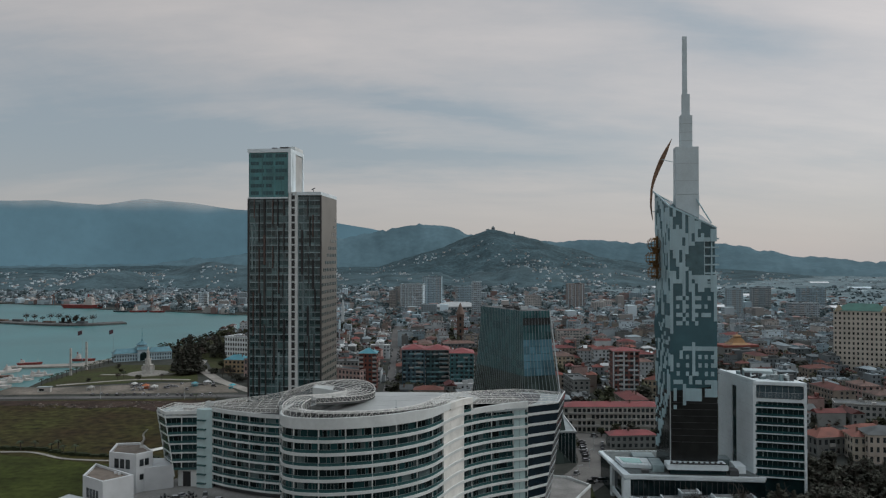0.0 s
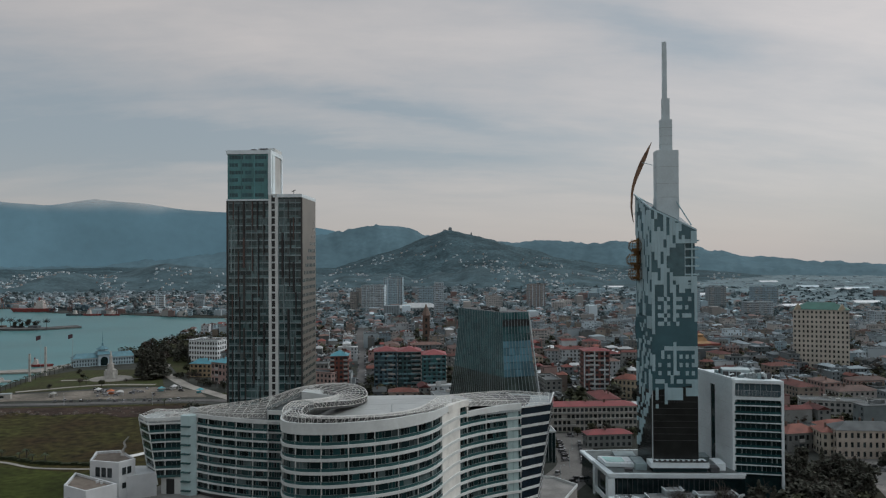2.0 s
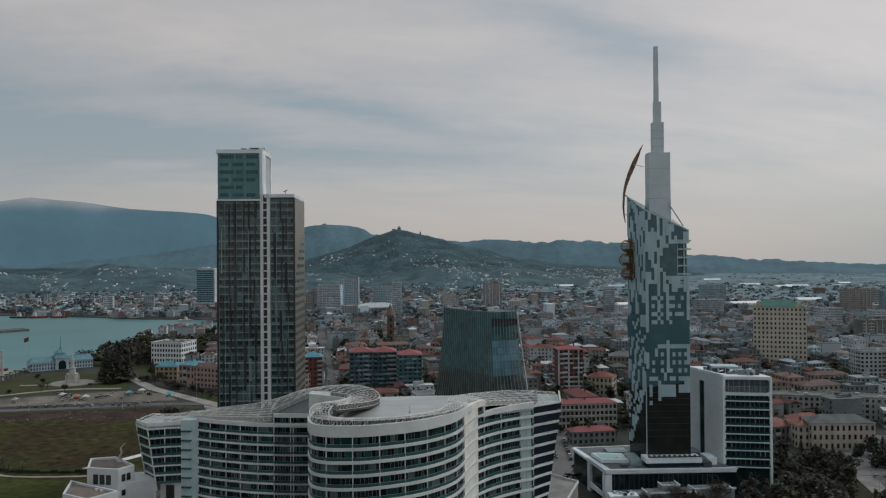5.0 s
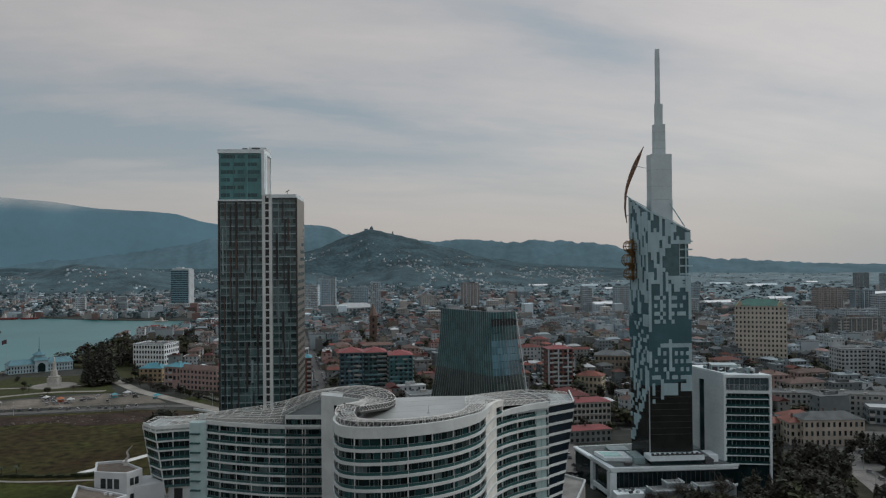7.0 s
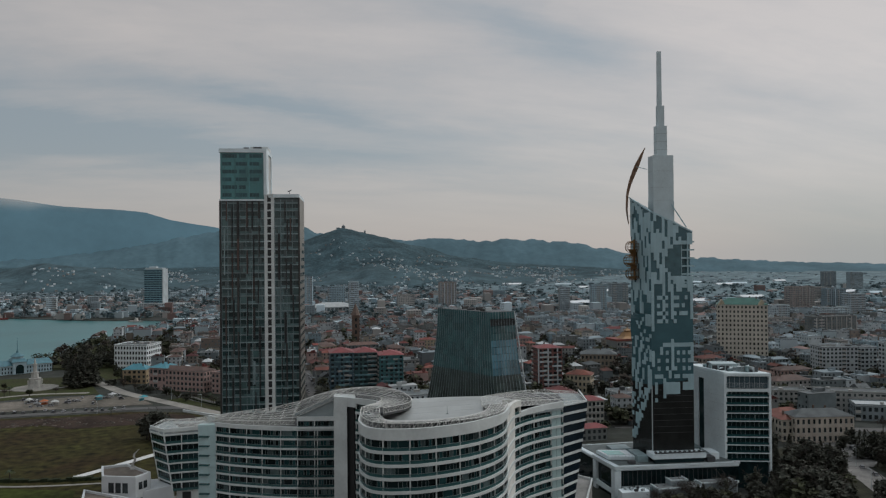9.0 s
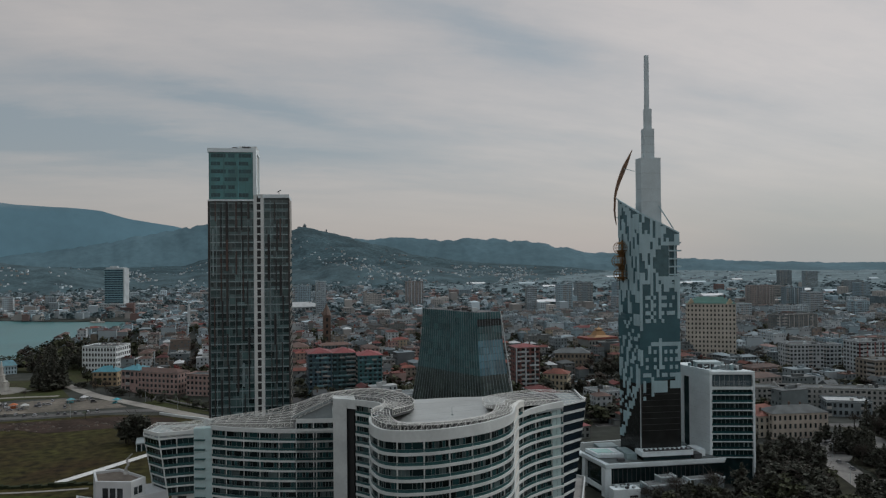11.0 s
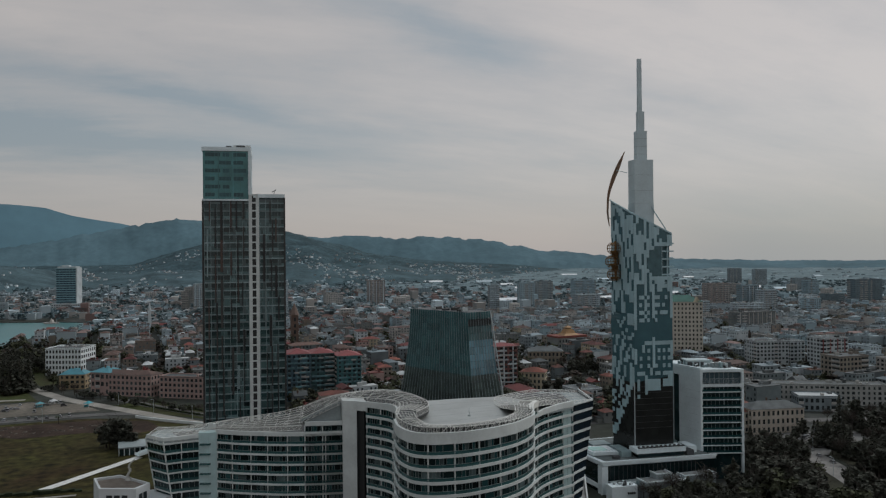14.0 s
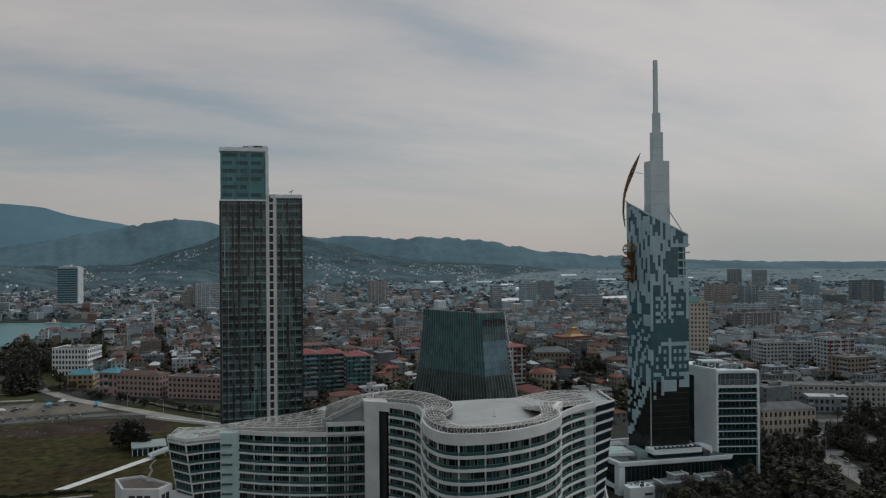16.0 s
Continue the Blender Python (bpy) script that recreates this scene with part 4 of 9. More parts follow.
g.prism([tw(-0.3, -0.35), tw(W_A, -0.35), tw(W_A, 0.5), tw(-0.3, 0.5)], H1 - 2.6, H1 - 1.9)
part("white_ledge", g, HWHITE, TW)
# green head of the taller block
g = Geo()
g.prism([tw(0.3, 0.2), tw(W_A, 0.2), tw(W_A, 0.5), tw(0.3, 0.5)], H1 - 1.9, H2 - 1.7)
g.prism([tw(0.1, 0.2), tw(0.5, 0.2), tw(0.5, 20.8), tw(0.1, 20.8)], H1 - 1.9, H2 - 1.7)
part("head_glazing", g, TWGREEN, TW, "teal green glass wall")
nf2 = 6
f2 = (H2 - 1.7 - H1 + 1.9) / nf2
u_bay = (W_A - 0.8) / 12
for k in range(nf2):
    z = H1 - 1.9 + k * f2
    for a, b in (((0.4, 4.5), (5.2, 7), (8, 11.6)) if k % 2 else ((0.4, 3), (4.2, 7.4), (8, 10.8))):
        if k == 1 and a == 8:
            continue
        gg = Geo()
        gg.prism([tw(0.4 + u_bay * a, 0.14), tw(0.4 + u_bay * b, 0.14), tw(0.4 + u_bay * b, 0.4), tw(0.4 + u_bay * a, 0.4)], z + 1.1, z + f2 - 0.7)
        part("window", gg, TWHEAD, TW)
    gg = Geo()
    gg.prism([tw(0.3, 0.08), tw(W_A - 0.2, 0.08), tw(W_A - 0.2, 0.4), tw(0.3, 0.4)], z - 0.05, z + 0.14)
    part("spandrel", gg, TWGREEN, TW)
gg = Geo()
for c in range(13):
    u = 0.4 + c * u_bay
    w = 0.16 if c in (4, 8) else 0.04
    gg.prism([tw(u - w, 0.05), tw(u + w, 0.05), tw(u + w, 0.3), tw(u - w, 0.3)], H1 - 1.9, H2 - 1.7)
part("mullion_screen", gg, TWGREEN, TW, kind="stuff")
# side wall: window grid, in grey plaster
g = Geo()
g.prism([tw(33.5, 0.3), tw(33.9, 0.3), tw(33.9, DEP), tw(33.5, DEP)], 0, H1 - 1.2)
part("side_wall", g, TWSIDE, TW)
gs = Geo()
for k in range(4, NF):
    for c in range(9):
        v = 1.2 + c * 3.15
        if k > NF - 12 and c < (k - NF + 12) * 0.9:
            continue
        gs.prism([tw(33.85, v), tw(33.97, v), tw(33.97, v + 1.5), tw(33.85, v + 1.5)], k * fl + 1.2, k * fl + 2.7, 0 if (k * 5 + c * 3) % 7 else 1)
part("side_glazing", gs, [TWDARK, TWMID], TW, kind="stuff")
g = Geo()
g.prism([tw(33.4, -0.15), tw(34.1, -0.15), tw(34.1, 0.5), tw(33.4, 0.5)], 6, H1 - 1.2)
part("corner_fin", g, TWFIN, TW)
g = Geo()
g.prism([tw(-0.4, -0.2), tw(0.3, -0.2), tw(0.3, 3), tw(-0.4, 3)], 6, H1 - 2.6)
part("corner_fin", g, TWFIN, TW)
# roof machines
g = Geo()
g.box((*tw(10.5, 6), H2), (2.2, 2, 1.2))
g.box((*tw(15.5, 5), H2), (3.6, 2.2, 1.3))
part("roof_vent", g, DARKGREY, TW)
g = Geo()
g.prism([tw(12, 8), tw(19.6, 8), tw(19.6, 21), tw(12, 21)], H2, H2 + 1.9)
part("plant_room", g, WHITE, TW)
g = Geo()
a = tw(29.5, 3)
g.bar((*a, H1 + 0.3), (*a, H1 + 2.2), 0.2)
g.bar((a[0] - 0.8, a[1], H1 + 1.5), (a[0] + 0.9, a[1], H1 + 2.4), 0.35)
part("antenna", g, DARKGREY, TW)

# ---- the skyscraper with its spire ----
SK = thing("pixel_skyscraper", 101, 325, 0, 0, "teal glass skyscraper with stepped white panels and spire", "skyscraper")
C, R_, L_ = np.array((92.8, 317.8)), np.array((110.9, 315.7)), np.array((91.4, 334.2))
Q = R_ + (L_ - C)
ROUNDGLASS = mat("deep_teal_glass", (0.062, 0.126, 0.143), 0.15, var=0.3, scale=0.4)
WINGWALL = mat("stained_concrete", (0.29, 0.335, 0.345), 0.65, var=0.3, scale=0.15, grain=0.1)
WINGROOF = mat("grey_felt_roof", (0.155, 0.165, 0.165), 0.8, var=0.35, scale=0.2, grain=0.15)
SKDARK = mat("black_glass", (0.021, 0.022, 0.021), 0.16, var=0.4, scale=0.2, spec=0.35)
SKTEAL = mat("teal_curtain_wall", (0.054, 0.122, 0.143), 0.2, var=0.25, scale=0.15, spec=0.5)


def roof_sk(x, y):
    d = np.array((x, y)) - C
    u = d @ (R_ - C) / np.dot(R_ - C, R_ - C)
    v = d @ (L_ - C) / np.dot(L_ - C, L_ - C)
    return 119.2 - 7.7 * u + 5.1 * v


ring = [C, R_, Q, L_]
g = Geo()
g.prism([tuple(p) for p in ring], 12, 45)
part("lower_glass", g, SKDARK, SK, "black glass foot")
g = Geo()
fo = np.array(((R_ - C)[1], -(R_ - C)[0])) / np.linalg.norm(R_ - C) * 0.1
a_, b_ = C + fo, R_ + fo
g.hexa([(*a_, 44.6), (*b_, 44.6), (*b_, 47.5), (*a_, 45.2)], [(*(C - fo), 44.6), (*(R_ - fo), 44.6), (*(R_ - fo), 47.5), (*(C - fo), 45.2)])
part("lower_glass", g, SKDARK, SK)
g = Geo()
cut = lambda z: [tuple(p) for p in (C, R_, Q, L_)]
# upper body, with a scoop for the loggias at the right edge
g.prism([tuple(p) for p in (C, C + (R_ - C) * 0.72, C + (R_ - C) * 0.72 + (L_ - C), L_)], 45, roof_sk)
g.prism([tuple(p) for p in (C + (R_ - C) * 0.72, R_, Q, C + (R_ - C) * 0.72 + (L_ - C))], 45, 88.5)
g.prism([tuple(p) for p in (C + (R_ - C) * 0.72, R_, Q, C + (R_ - C) * 0.72 + (L_ - C))], 106.5, roof_sk)
sc = C + (R_ - C) * 0.72 + (L_ - C) * 0.11
g.prism([tuple(p) for p in (sc, R_ + (L_ - C) * 0.11, Q, C + (R_ - C) * 0.72 + (L_ - C))], 88.5, 106.5)
part("curtain_wall", g, SKTEAL, SK, "teal glass curtain wall")
for k in range(6):
    g = Geo()
    z = 88.6 + k * 3.45
    a, b = C + (R_ - C) * 0.73, R_ + (R_ - C) * (0.05 if k else 0.0)
    w = (L_ - C) * 0.11
    g.prism([tuple(p) for p in (a, b, b + w, a + w)], z, z + 0.6)
    part("loggia_slab", g, PANEL, SK)
g = Geo()
q0, q1, dv = C + (R_ - C) * 0.725, R_ - (R_ - C) * 0.003, (L_ - C) * 0.10
g.prism([tuple(q0 + dv), tuple(q1 + dv), tuple(q1 + dv * 1.1), tuple(q0 + dv * 1.1)], 88.6, 106.4)
part("loggia_glazing", g, ROUNDGLASS, SK)
for f in (0.74, 0.9):
    g = Geo()
    p = C + (R_ - C) * f
    g.box((p[0], p[1] + 0.5, 88.6), (0.5, 0.5, 18))
    part("loggia_post", g, PANEL, SK)
FH = 3.35
# round field of darker glass beside the loggias
g = Geo()
fu, fn = (R_ - C) / np.linalg.norm(R_ - C), np.array(((R_ - C)[1], -(R_ - C)[0])) / np.linalg.norm(R_ - C)
pts = [(7.2 * math.cos(radians(a)), 7.2 * math.sin(radians(a))) for a in range(90, 271, 9)]
rim = [(*(R_ - fu * 4.9 + fu * x), 98.0 + y) for x, y in pts]
g.hexa([(p[0] + fn[0] * 0.12, p[1] + fn[1] * 0.12, p[2]) for p in rim], [(p[0] - fn[0] * 0.2, p[1] - fn[1] * 0.2, p[2]) for p in rim])
part("round_glass", g, ROUNDGLASS, SK, "round field of dark teal glass")
face_u = (R_ - C) / np.linalg.norm(R_ - C)
face_n = np.array((face_u[1], -face_u[0]))
left_u = (L_ - C) / np.linalg.norm(L_ - C)
left_n = np.array((-left_u[1], left_u[0]))


def sk_panel(org, u, nrm, a, b, z0, z1, t=0.35):
    g = Geo()
    p, q = org + u * a, org + u * b
    i, j = p - nrm * 0.2, q - nrm * 0.2
    o, r = p + nrm * t, q + nrm * t
    g.prism([tuple(o), tuple(r), tuple(j), tuple(i)], z0, z1)
    part("panel", g, PANEL, SK)


rng = random.Random(21)
NC = 15
cwf = np.linalg.norm(R_ - C) / NC


def runs(cells):
    """Joins cells of one column that touch into panels."""
    out = []
    for z0, z1 in sorted(cells):
        if out and z0 - out[-1][1] < 0.02:
            out[-1][1] = z1
        else:
            out.append([z0, z1])
    return out


# window fields of the front, one sign for each panel: 1 white, 0 bare glass
WINDOWS_HIGH = ("100010110111111", "100010110110011", "100010010000001", "101101011100101", "100010010000001", "101011011101001", "100010010000001", "101101011011101", "100010010000001", "101101001000000")
WINDOWS_LOW = ("000000000000000", "000000010000000", "000011111111111", "000100010000001", "100101010101011", "100000010000001", "101001010101011", "100000010000000", "001001011001010",
               "000000100000000", "011100101101111", "000010000000011", "010011111101111", "010011111101111", "010011111100000", "000010000000000", "010000000000000")


def streak(c, z, seed=40):
    """Long upright runs of white panels broken by shorter bare ones."""
    r = random.Random(c * 7 + seed)
    at = 86 - r.random() * 9
    white = r.random() < 0.6
    while at < z:
        at += r.uniform(5, 17) if white else r.uniform(3, 9)
        white = not white
    return not white


for c in range(NC):
    u = c / (NC - 1)
    cells = []
    z = 66.5 - 18 * FH / 2
    while z < 121:
        z1 = z + FH / 2
        mid = (z + z1) / 2
        pc = C + (R_ - C) * ((c + 0.5) / NC)
        top = roof_sk(*pc) - 0.5
        on = False
        row = int((66.5 - mid) / (FH / 2))
        if mid > top:
            pass
        elif mid < 66.5:
            on = row < len(WINDOWS_LOW) and WINDOWS_LOW[row][c] == "1"
        elif mid < 71.45:
            on = c == 0 and mid > 69
        elif mid < 88.2:
            on = WINDOWS_HIGH[min(9, max(0, int((88.2 - mid) / (FH / 2))))][c] == "1"
        else:
            off = (c + 0.5) * cwf - (np.linalg.norm(R_ - C) - 4.9)
            d = math.hypot(min(off, 0.0), mid - 98.0)
            on = False if d < 7.2 else d < 8.6 or streak(c, mid)
        if on:
            cells.append((z, z1))
        z = z1
    for z0, z1 in runs(cells):
        sk_panel(C, face_u, face_n, c * cwf + 0.02, (c + 1) * cwf - 0.02, z0, z1)
    top = roof_sk(*(C + (R_ - C) * ((c + 0.5) / NC)))
NL = 11
cwl = np.linalg.norm(L_ - C) / NL
for c in range(NL):
    u = c / (NL - 1)
    cells = []
    z = 20.0
    edge_z = 52 - 30 * u if u < 0.9 else 20
    while z < 124:
        z1 = z + FH / 2
        mid = (z + z1) / 2
        pc = C + (L_ - C) * ((c + 0.5) / NL)
        if mid > roof_sk(*pc) - 0.5:
            break
        if mid < 66:
            diag = mid - (46 - 27 * u)
            on = (-2 < diag < 4 and rng.random() < 0.9) or (diag >= 4 and rng.random() < 0.55 and (c + int(mid / 5)) % 3 != 0)
        elif mid < 75:
            on = rng.random() < 0.1 or (u < 0.25 and mid > 70)
        else:
            on = streak(c, mid, 300)
        if on:
            cells.append((z, z1))
        z = z1
    for z0, z1 in runs(cells):
        sk_panel(C, left_u, left_n, c * cwl + 0.02, (c + 1) * cwl - 0.02, z0, z1, 0.3)
# bulge of dark glass half way up the side
g = Geo()
m0, m1 = L_ - left_u * 7 + left_n * 0.1, L_ + left_n * 0.1
for i in range(9):
    a = i / 8
    b = math.sin(math.pi * a) * 0.6
    z = 63 + 13 * a
    g.v += [(*m0, z), (*(m1 + left_n * b), z), (*(m1 + left_u * 0.5), z)]
g.f = [(0, 2, 1), (24, 25, 26)] + [(3 * i + k, 3 * i + (k + 1) % 3, 3 * i + 3 + (k + 1) % 3, 3 * i + 3 + k) for i in range(8) for k in range(3)]
g.m = [0] * len(g.f)
part("side_bay", g, SKTEAL, SK)
# bright corner line
g = Geo()
g.box((C[0] - 0.1, C[1] - 0.1, 17), (0.35, 0.35, 28))
part("corner_trim", g, MULL, SK)
g = Geo()
for k in range(5, 13):
    a, b = C + face_n * 0.08, R_ + face_n * 0.08
    g.bar((*a, 12 + k * 2.6), (*b, 12 + k * 2.6), 0.12)
part("floor_line", g, DARKGREY, SK, kind="stuff")
# sloping roof edge
g = Geo()
for a, b in ((C, R_), (L_, C)):
    g.bar((*a, roof_sk(*a) + 0.1), (*b, roof_sk(*b) + 0.1), 0.6)
part("roof_edge", g, PANEL, SK)
g = Geo()
m = C + (R_ - C) * 0.75 + (L_ - C) * 0.45
g.bar((m[0] - 2.5, m[1], 126), (R_[0] - 1, R_[1] + 3, 112.5), 0.45)
g.bar((L_[0] + 0.5, L_[1] - 1, 125), (L_[0] + 6, L_[1] - 4, 121), 1.0)
part("roof_brace", g, PANEL, SK)
# spire in four steps
SPIRE = mat("pale_blue_cladding", (0.50, 0.575, 0.595), 0.5, var=0.12, scale=0.15, grain=0.05)
SPC = np.array((101.9, 326.0))
rot = math.atan2(face_u[1], face_u[0])
for name, sx, sy, z0, z1 in (("spire_base", 9.2, 6.9, 108, 124.3), ("spire_base", 9.0, 6.7, 124.4, 143.9), ("spire_step", 4.7, 3.6, 143.9, 157.0), ("spire_step", 3.0, 2.3, 157.0, 165.9)):
    g = Geo()
    g.box((*SPC, z0), (sx, sy, z1 - z0), rot)
    part(name, g, SPIRE, SK)
g = Geo()
for z0, z1, r in ((165.9, 172, 1.0), (172, 186, 0.95), (186, 189.8, 0.9)):
    g.box((SPC[0] - 0.35, SPC[1], z0), (r * 1.9, r * 1.4, z1 - z0), rot)
part("mast", g, SPIRE, SK)
g = Geo()
for z in (146.5, 150, 153.5):
    g.box((*SPC, z), (4.76, 3.66, 0.12), rot)
for z in (130, 137):
    g.box((*SPC, z), (9.06, 6.76, 0.1), rot)
part("panel_joint", g, ROOFPALE, SK, kind="stuff")
# bronze crescent fin at the back edge
g = Geo()
fin = smooth([(90.2, 334, 114.5), (89.3, 334.2, 119.5), (89.2, 334.3, 124.5), (89.9, 334.3, 130), (91.6, 334.2, 136), (94.2, 334, 142), (98.2, 333.6, 148.6)], 0.35)
n = len(fin)
for i in range(n):
    f = i / (n - 1)
    w = 0.15 + 1.9 * max(0.0, math.sin(math.pi * min(1, f ** 0.9))) ** 1.3
    p = fin[i]
    dz = 0.4 * w * (f - 0.3)
    g.v += [(p[0], p[1] - 0.3, p[2]), (p[0] + w, p[1] - 0.25, p[2] - dz), (p[0] + w, p[1] + 0.25, p[2] - dz), (p[0], p[1] + 0.3, p[2])]
g.f = [(0, 1, 2, 3), tuple(4 * n - 4 + k for k in (3, 2, 1, 0))] + [(4 * i + k, 4 * i + 4 + k, 4 * i + 4 + (k + 1) % 4, 4 * i + (k + 1) % 4) for i in range(n - 1) for k in range(4)]
g.m = [0] * len(g.f)
part("crescent_fin", g, COPPER, SK, "curved bronze fin")
g = Geo()
g.bar((90.5, 334, 126.5), (93.5, 331, 123), 0.5)
g.bar((94, 333.5, 140), (97.5, 330, 138.5), 0.25)
g.bar((90, 334, 118), (91.5, 333, 118), 0.3)
part("fin_strut", g, PANEL, SK)
# golden wheel cabins on the side
gc = np.array((89.9, 329.5))
WH = thing("ferris_wheel", 90.2, 330.0, 88.0, 0, "golden cage cabins of a small wheel on the tower", "wheel")
for i, z in enumerate((104.2, 98.3, 92.4)):
    cx, cy = gc[0] - 0.2 + (0.0 if i != 1 else -0.9), gc[1] - 0.4
    g = Geo()
    rings = [(-2.6, 1.6), (-1.3, 2.9), (0.0, 3.2), (1.3, 2.9), (2.6, 1.6)]
    for k in range(len(rings) - 1):
        (h0, r0), (h1, r1) = rings[k], rings[k + 1]
        for a in range(14):
            t = 2 * math.pi * a / 14
            t2 = 2 * math.pi * (a + 1) / 14
            g.bar((cx + r0 * math.cos(t), cy + r0 * math.sin(t), z + h0), (cx + r1 * math.cos(t), cy + r1 * math.sin(t), z + h1), 0.13)
            g.bar((cx + r0 * math.cos(t), cy + r0 * math.sin(t), z + h0), (cx + r0 * math.cos(t2), cy + r0 * math.sin(t2), z + h0), 0.2)
    cage = part("cabin_cage", g, GOLD, WH)
    g = Geo()
    g.tube((cx, cy), 1.5, 1.7, z - 2.1, z - 1.0, 12)
    g.tube((cx, cy), 1.7, 0.5, z + 1.7, z + 2.7, 12)
    part("cabin_floor", g, GOLD, cage)
g = Geo()
g.tube((gc[0] + 0.8, gc[1]), 0.5, 0.5, 90, 107.5, 8)
for z in (95.3, 101.2):
    g.tube((gc[0] + 0.5, gc[1]), 1.2, 1.6, z - 0.8, z + 0.9, 10)
part("wheel_spine", g, GOLD, WH)

# ---- white podium and the white-framed hotel block ----
POD = thing("podium", 98, 318, 0, 0, "white low podium round the skyscraper foot with pool deck", "building")
P0, P1 = np.array((72.4, 310.6)), np.array((71.3, 331.5))
PR = np.array((126.2, 306.0))
PB = np.array((118, 352))
PL2 = np.array((70.2, 352))
g = Geo()
g.prism([tuple(p + d) for p, d in ((P0, np.array((1.2, 1))), (PR, np.array((0, 1))), (PB, np.array((0, -1))), (PL2, np.array((1, -1))), (P1, np.array((1.2, 0))))], 0, 12.0)
part("podium_core", g, DGLASS, POD)
g = Geo()
g.prism([tuple(p) for p in (P0, PR, PB, PL2, P1)], 11.8, 13.2)
bmx = part("podium_roof", g, HWHITE, POD, "white podium roof edge")
bv = bmx.modifiers.new("bevel", "BEVEL")
bv.width, bv.segments = 0.6, 4
g = Geo()
pc_ = (P0 + PR + PB + PL2) / 4
g.prism([tuple(p + d) for p, d in ((P0, np.array((3.2, 3.2))), (PR, np.array((-1, 3.4))), (PB, np.array((-1, -2))), (PL2, np.array((2, -2))), (P1, np.array((2.6, 0))))], 13.2, 13.35)
part("roof_deck", g, mat("dark_roof_deck", (0.120, 0.140, 0.138), 0.9, var=0.4, scale=0.3), POD, "dark roof deck")
g = Geo()
for a_, b_ in ((P0, PR), (P1, P0)):
    g.bar((*a_, 13.5), (*b_, 13.5), 0.5, 0.8)
part("roof_kerb", g, HWHITE, POD)
for a, b, w in ((P0, P0 + (P1 - P0) * 0.16, 1.1), (P0 + (P1 - P0) * 0.86, P1, 1.1)):
    g = Geo()
    d = (b - a) / np.linalg.norm(b - a)
    nn = np.array((d[1], -d[0]))
    g.prism([tuple(a), tuple(b), tuple(b + nn * 1.2), tuple(a + nn * 1.2)], 0, 11.8)
    part("white_wall", g, HWHITE, POD)
g = Geo()
g.prism([tuple(P0), tuple(P0 + (0, 1.2)), tuple(P0 + (P1 - P0) + (1.2, 0)), tuple(P1)], 2.0, 4.0)
part("white_sill", g, HWHITE, POD)
g = Geo()
g.prism([(72.2, 310.4), (75.0, 310.2), (75.2, 311.8), (72.4, 312)], 0, 11.8)
part("white_wall", g, HWHITE, POD)
# front terraces
g = Geo()
g.prism([(75.0, 304), (118, 301), (124, 304), (125, 309), (75.2, 310.4)], 0, 5.6)
part("front_terrace", g, ROOFPALE, POD)
g = Geo()
for a, b in (((75, 304.2, 6.0), (118, 301.2, 6.0)), ((118, 301.2, 6.0), (125, 305, 6.0))):
    g.bar(a, b, 0.4, 0.9)
part("terrace_parapet", g, HWHITE, POD)
g = Geo()
g.prism([(70.5, 299), (82, 298.4), (82.2, 304), (71, 304.6)], 0, 6.6)
part("side_annex", g, HWHITE, POD)
# flat-roofed wing before the terrace, with pale fascias
for x0, x1, y0, y1, zt in ((85, 104, 296.5, 304, 7.6), (104, 119, 297.5, 303, 8.4), (92, 99, 300, 305, 9.6)):
    g = Geo()
    g.prism([(x0, y0), (x1, y0 - 0.6), (x1, y1), (x0, y1)], 0, zt)
    part("front_wing", g, WINGWALL, POD)
    g = Geo()
    g.prism([(x0 + 0.5, y0 + 0.5), (x1 - 0.5, y0), (x1 - 0.5, y1 - 0.5), (x0 + 0.5, y1 - 0.5)], zt, zt + 0.08)
    part("wing_roof", g, WINGROOF, POD)
    for a, b in (((x0, y0), (x1, y0 - 0.6)), ((x1, y0 - 0.6), (x1, y1)), ((x0, y0), (x0, y1))):
        g = Geo()
        g.bar((*a, zt + 0.2), (*b, zt + 0.2), 0.35, 0.5)
        part("wing_parapet", g, HWHITE, POD)
g = Geo()
for i in range(4):
    x = 73.5 + i * 0.9 + 4
    g.box((x, 298.3 - (x - 70.5) * 0.05, 3.4), (0.55, 0.5, 0.8))
part("annex_window", g, BLACK, POD, kind="stuff")
for i in range(7):
    g = Geo()
    g.box((72.5 + rng.random() * 8, 299.6 + rng.random() * 4, 6.6), (1.4, 1.0, 0.9), rng.random())
    part("air_unit", g, DARKGREY if i % 2 else MULL, POD)
for i in range(16):
    g = Geo()
    x = 77 + rng.random() * 40
    g.box((x, 302.6 + rng.random() * 5 - (x - 75) * 0.04, 5.6), (0.8 + rng.random() * 1.6, 0.7 + rng.random(), 0.6 + rng.random() * 0.9), rng.random() * 0.4)
    part("roof_machine", g, (DARKGREY, MULL, HWHITE, TWGREY)[i % 4], POD)
g = Geo()
for i in range(21):
    x = 76 + i * 2
    g.box((x, 310.55 - (x - 72.2) * 0.081, 5.6), (0.16, 0.16, 6.2))
part("front_mullion", g, DARKGREY, POD, kind="stuff")
g = Geo()
g.prism([(74.5, 322), (86, 319.5), (86.5, 331.5), (74, 334)], 13.6, 15.0)
part("pool_deck", g, HWHITE, POD)
POOL = mat("pool_water", (0.24, 0.56, 0.52), 0.12, var=0.1, scale=0.5, bump=0.1)
g = Geo()
g.prism([(75.5, 324.5), (82.8, 323), (83.2, 330.5), (75.2, 332.5)], 14.6, 15.06)
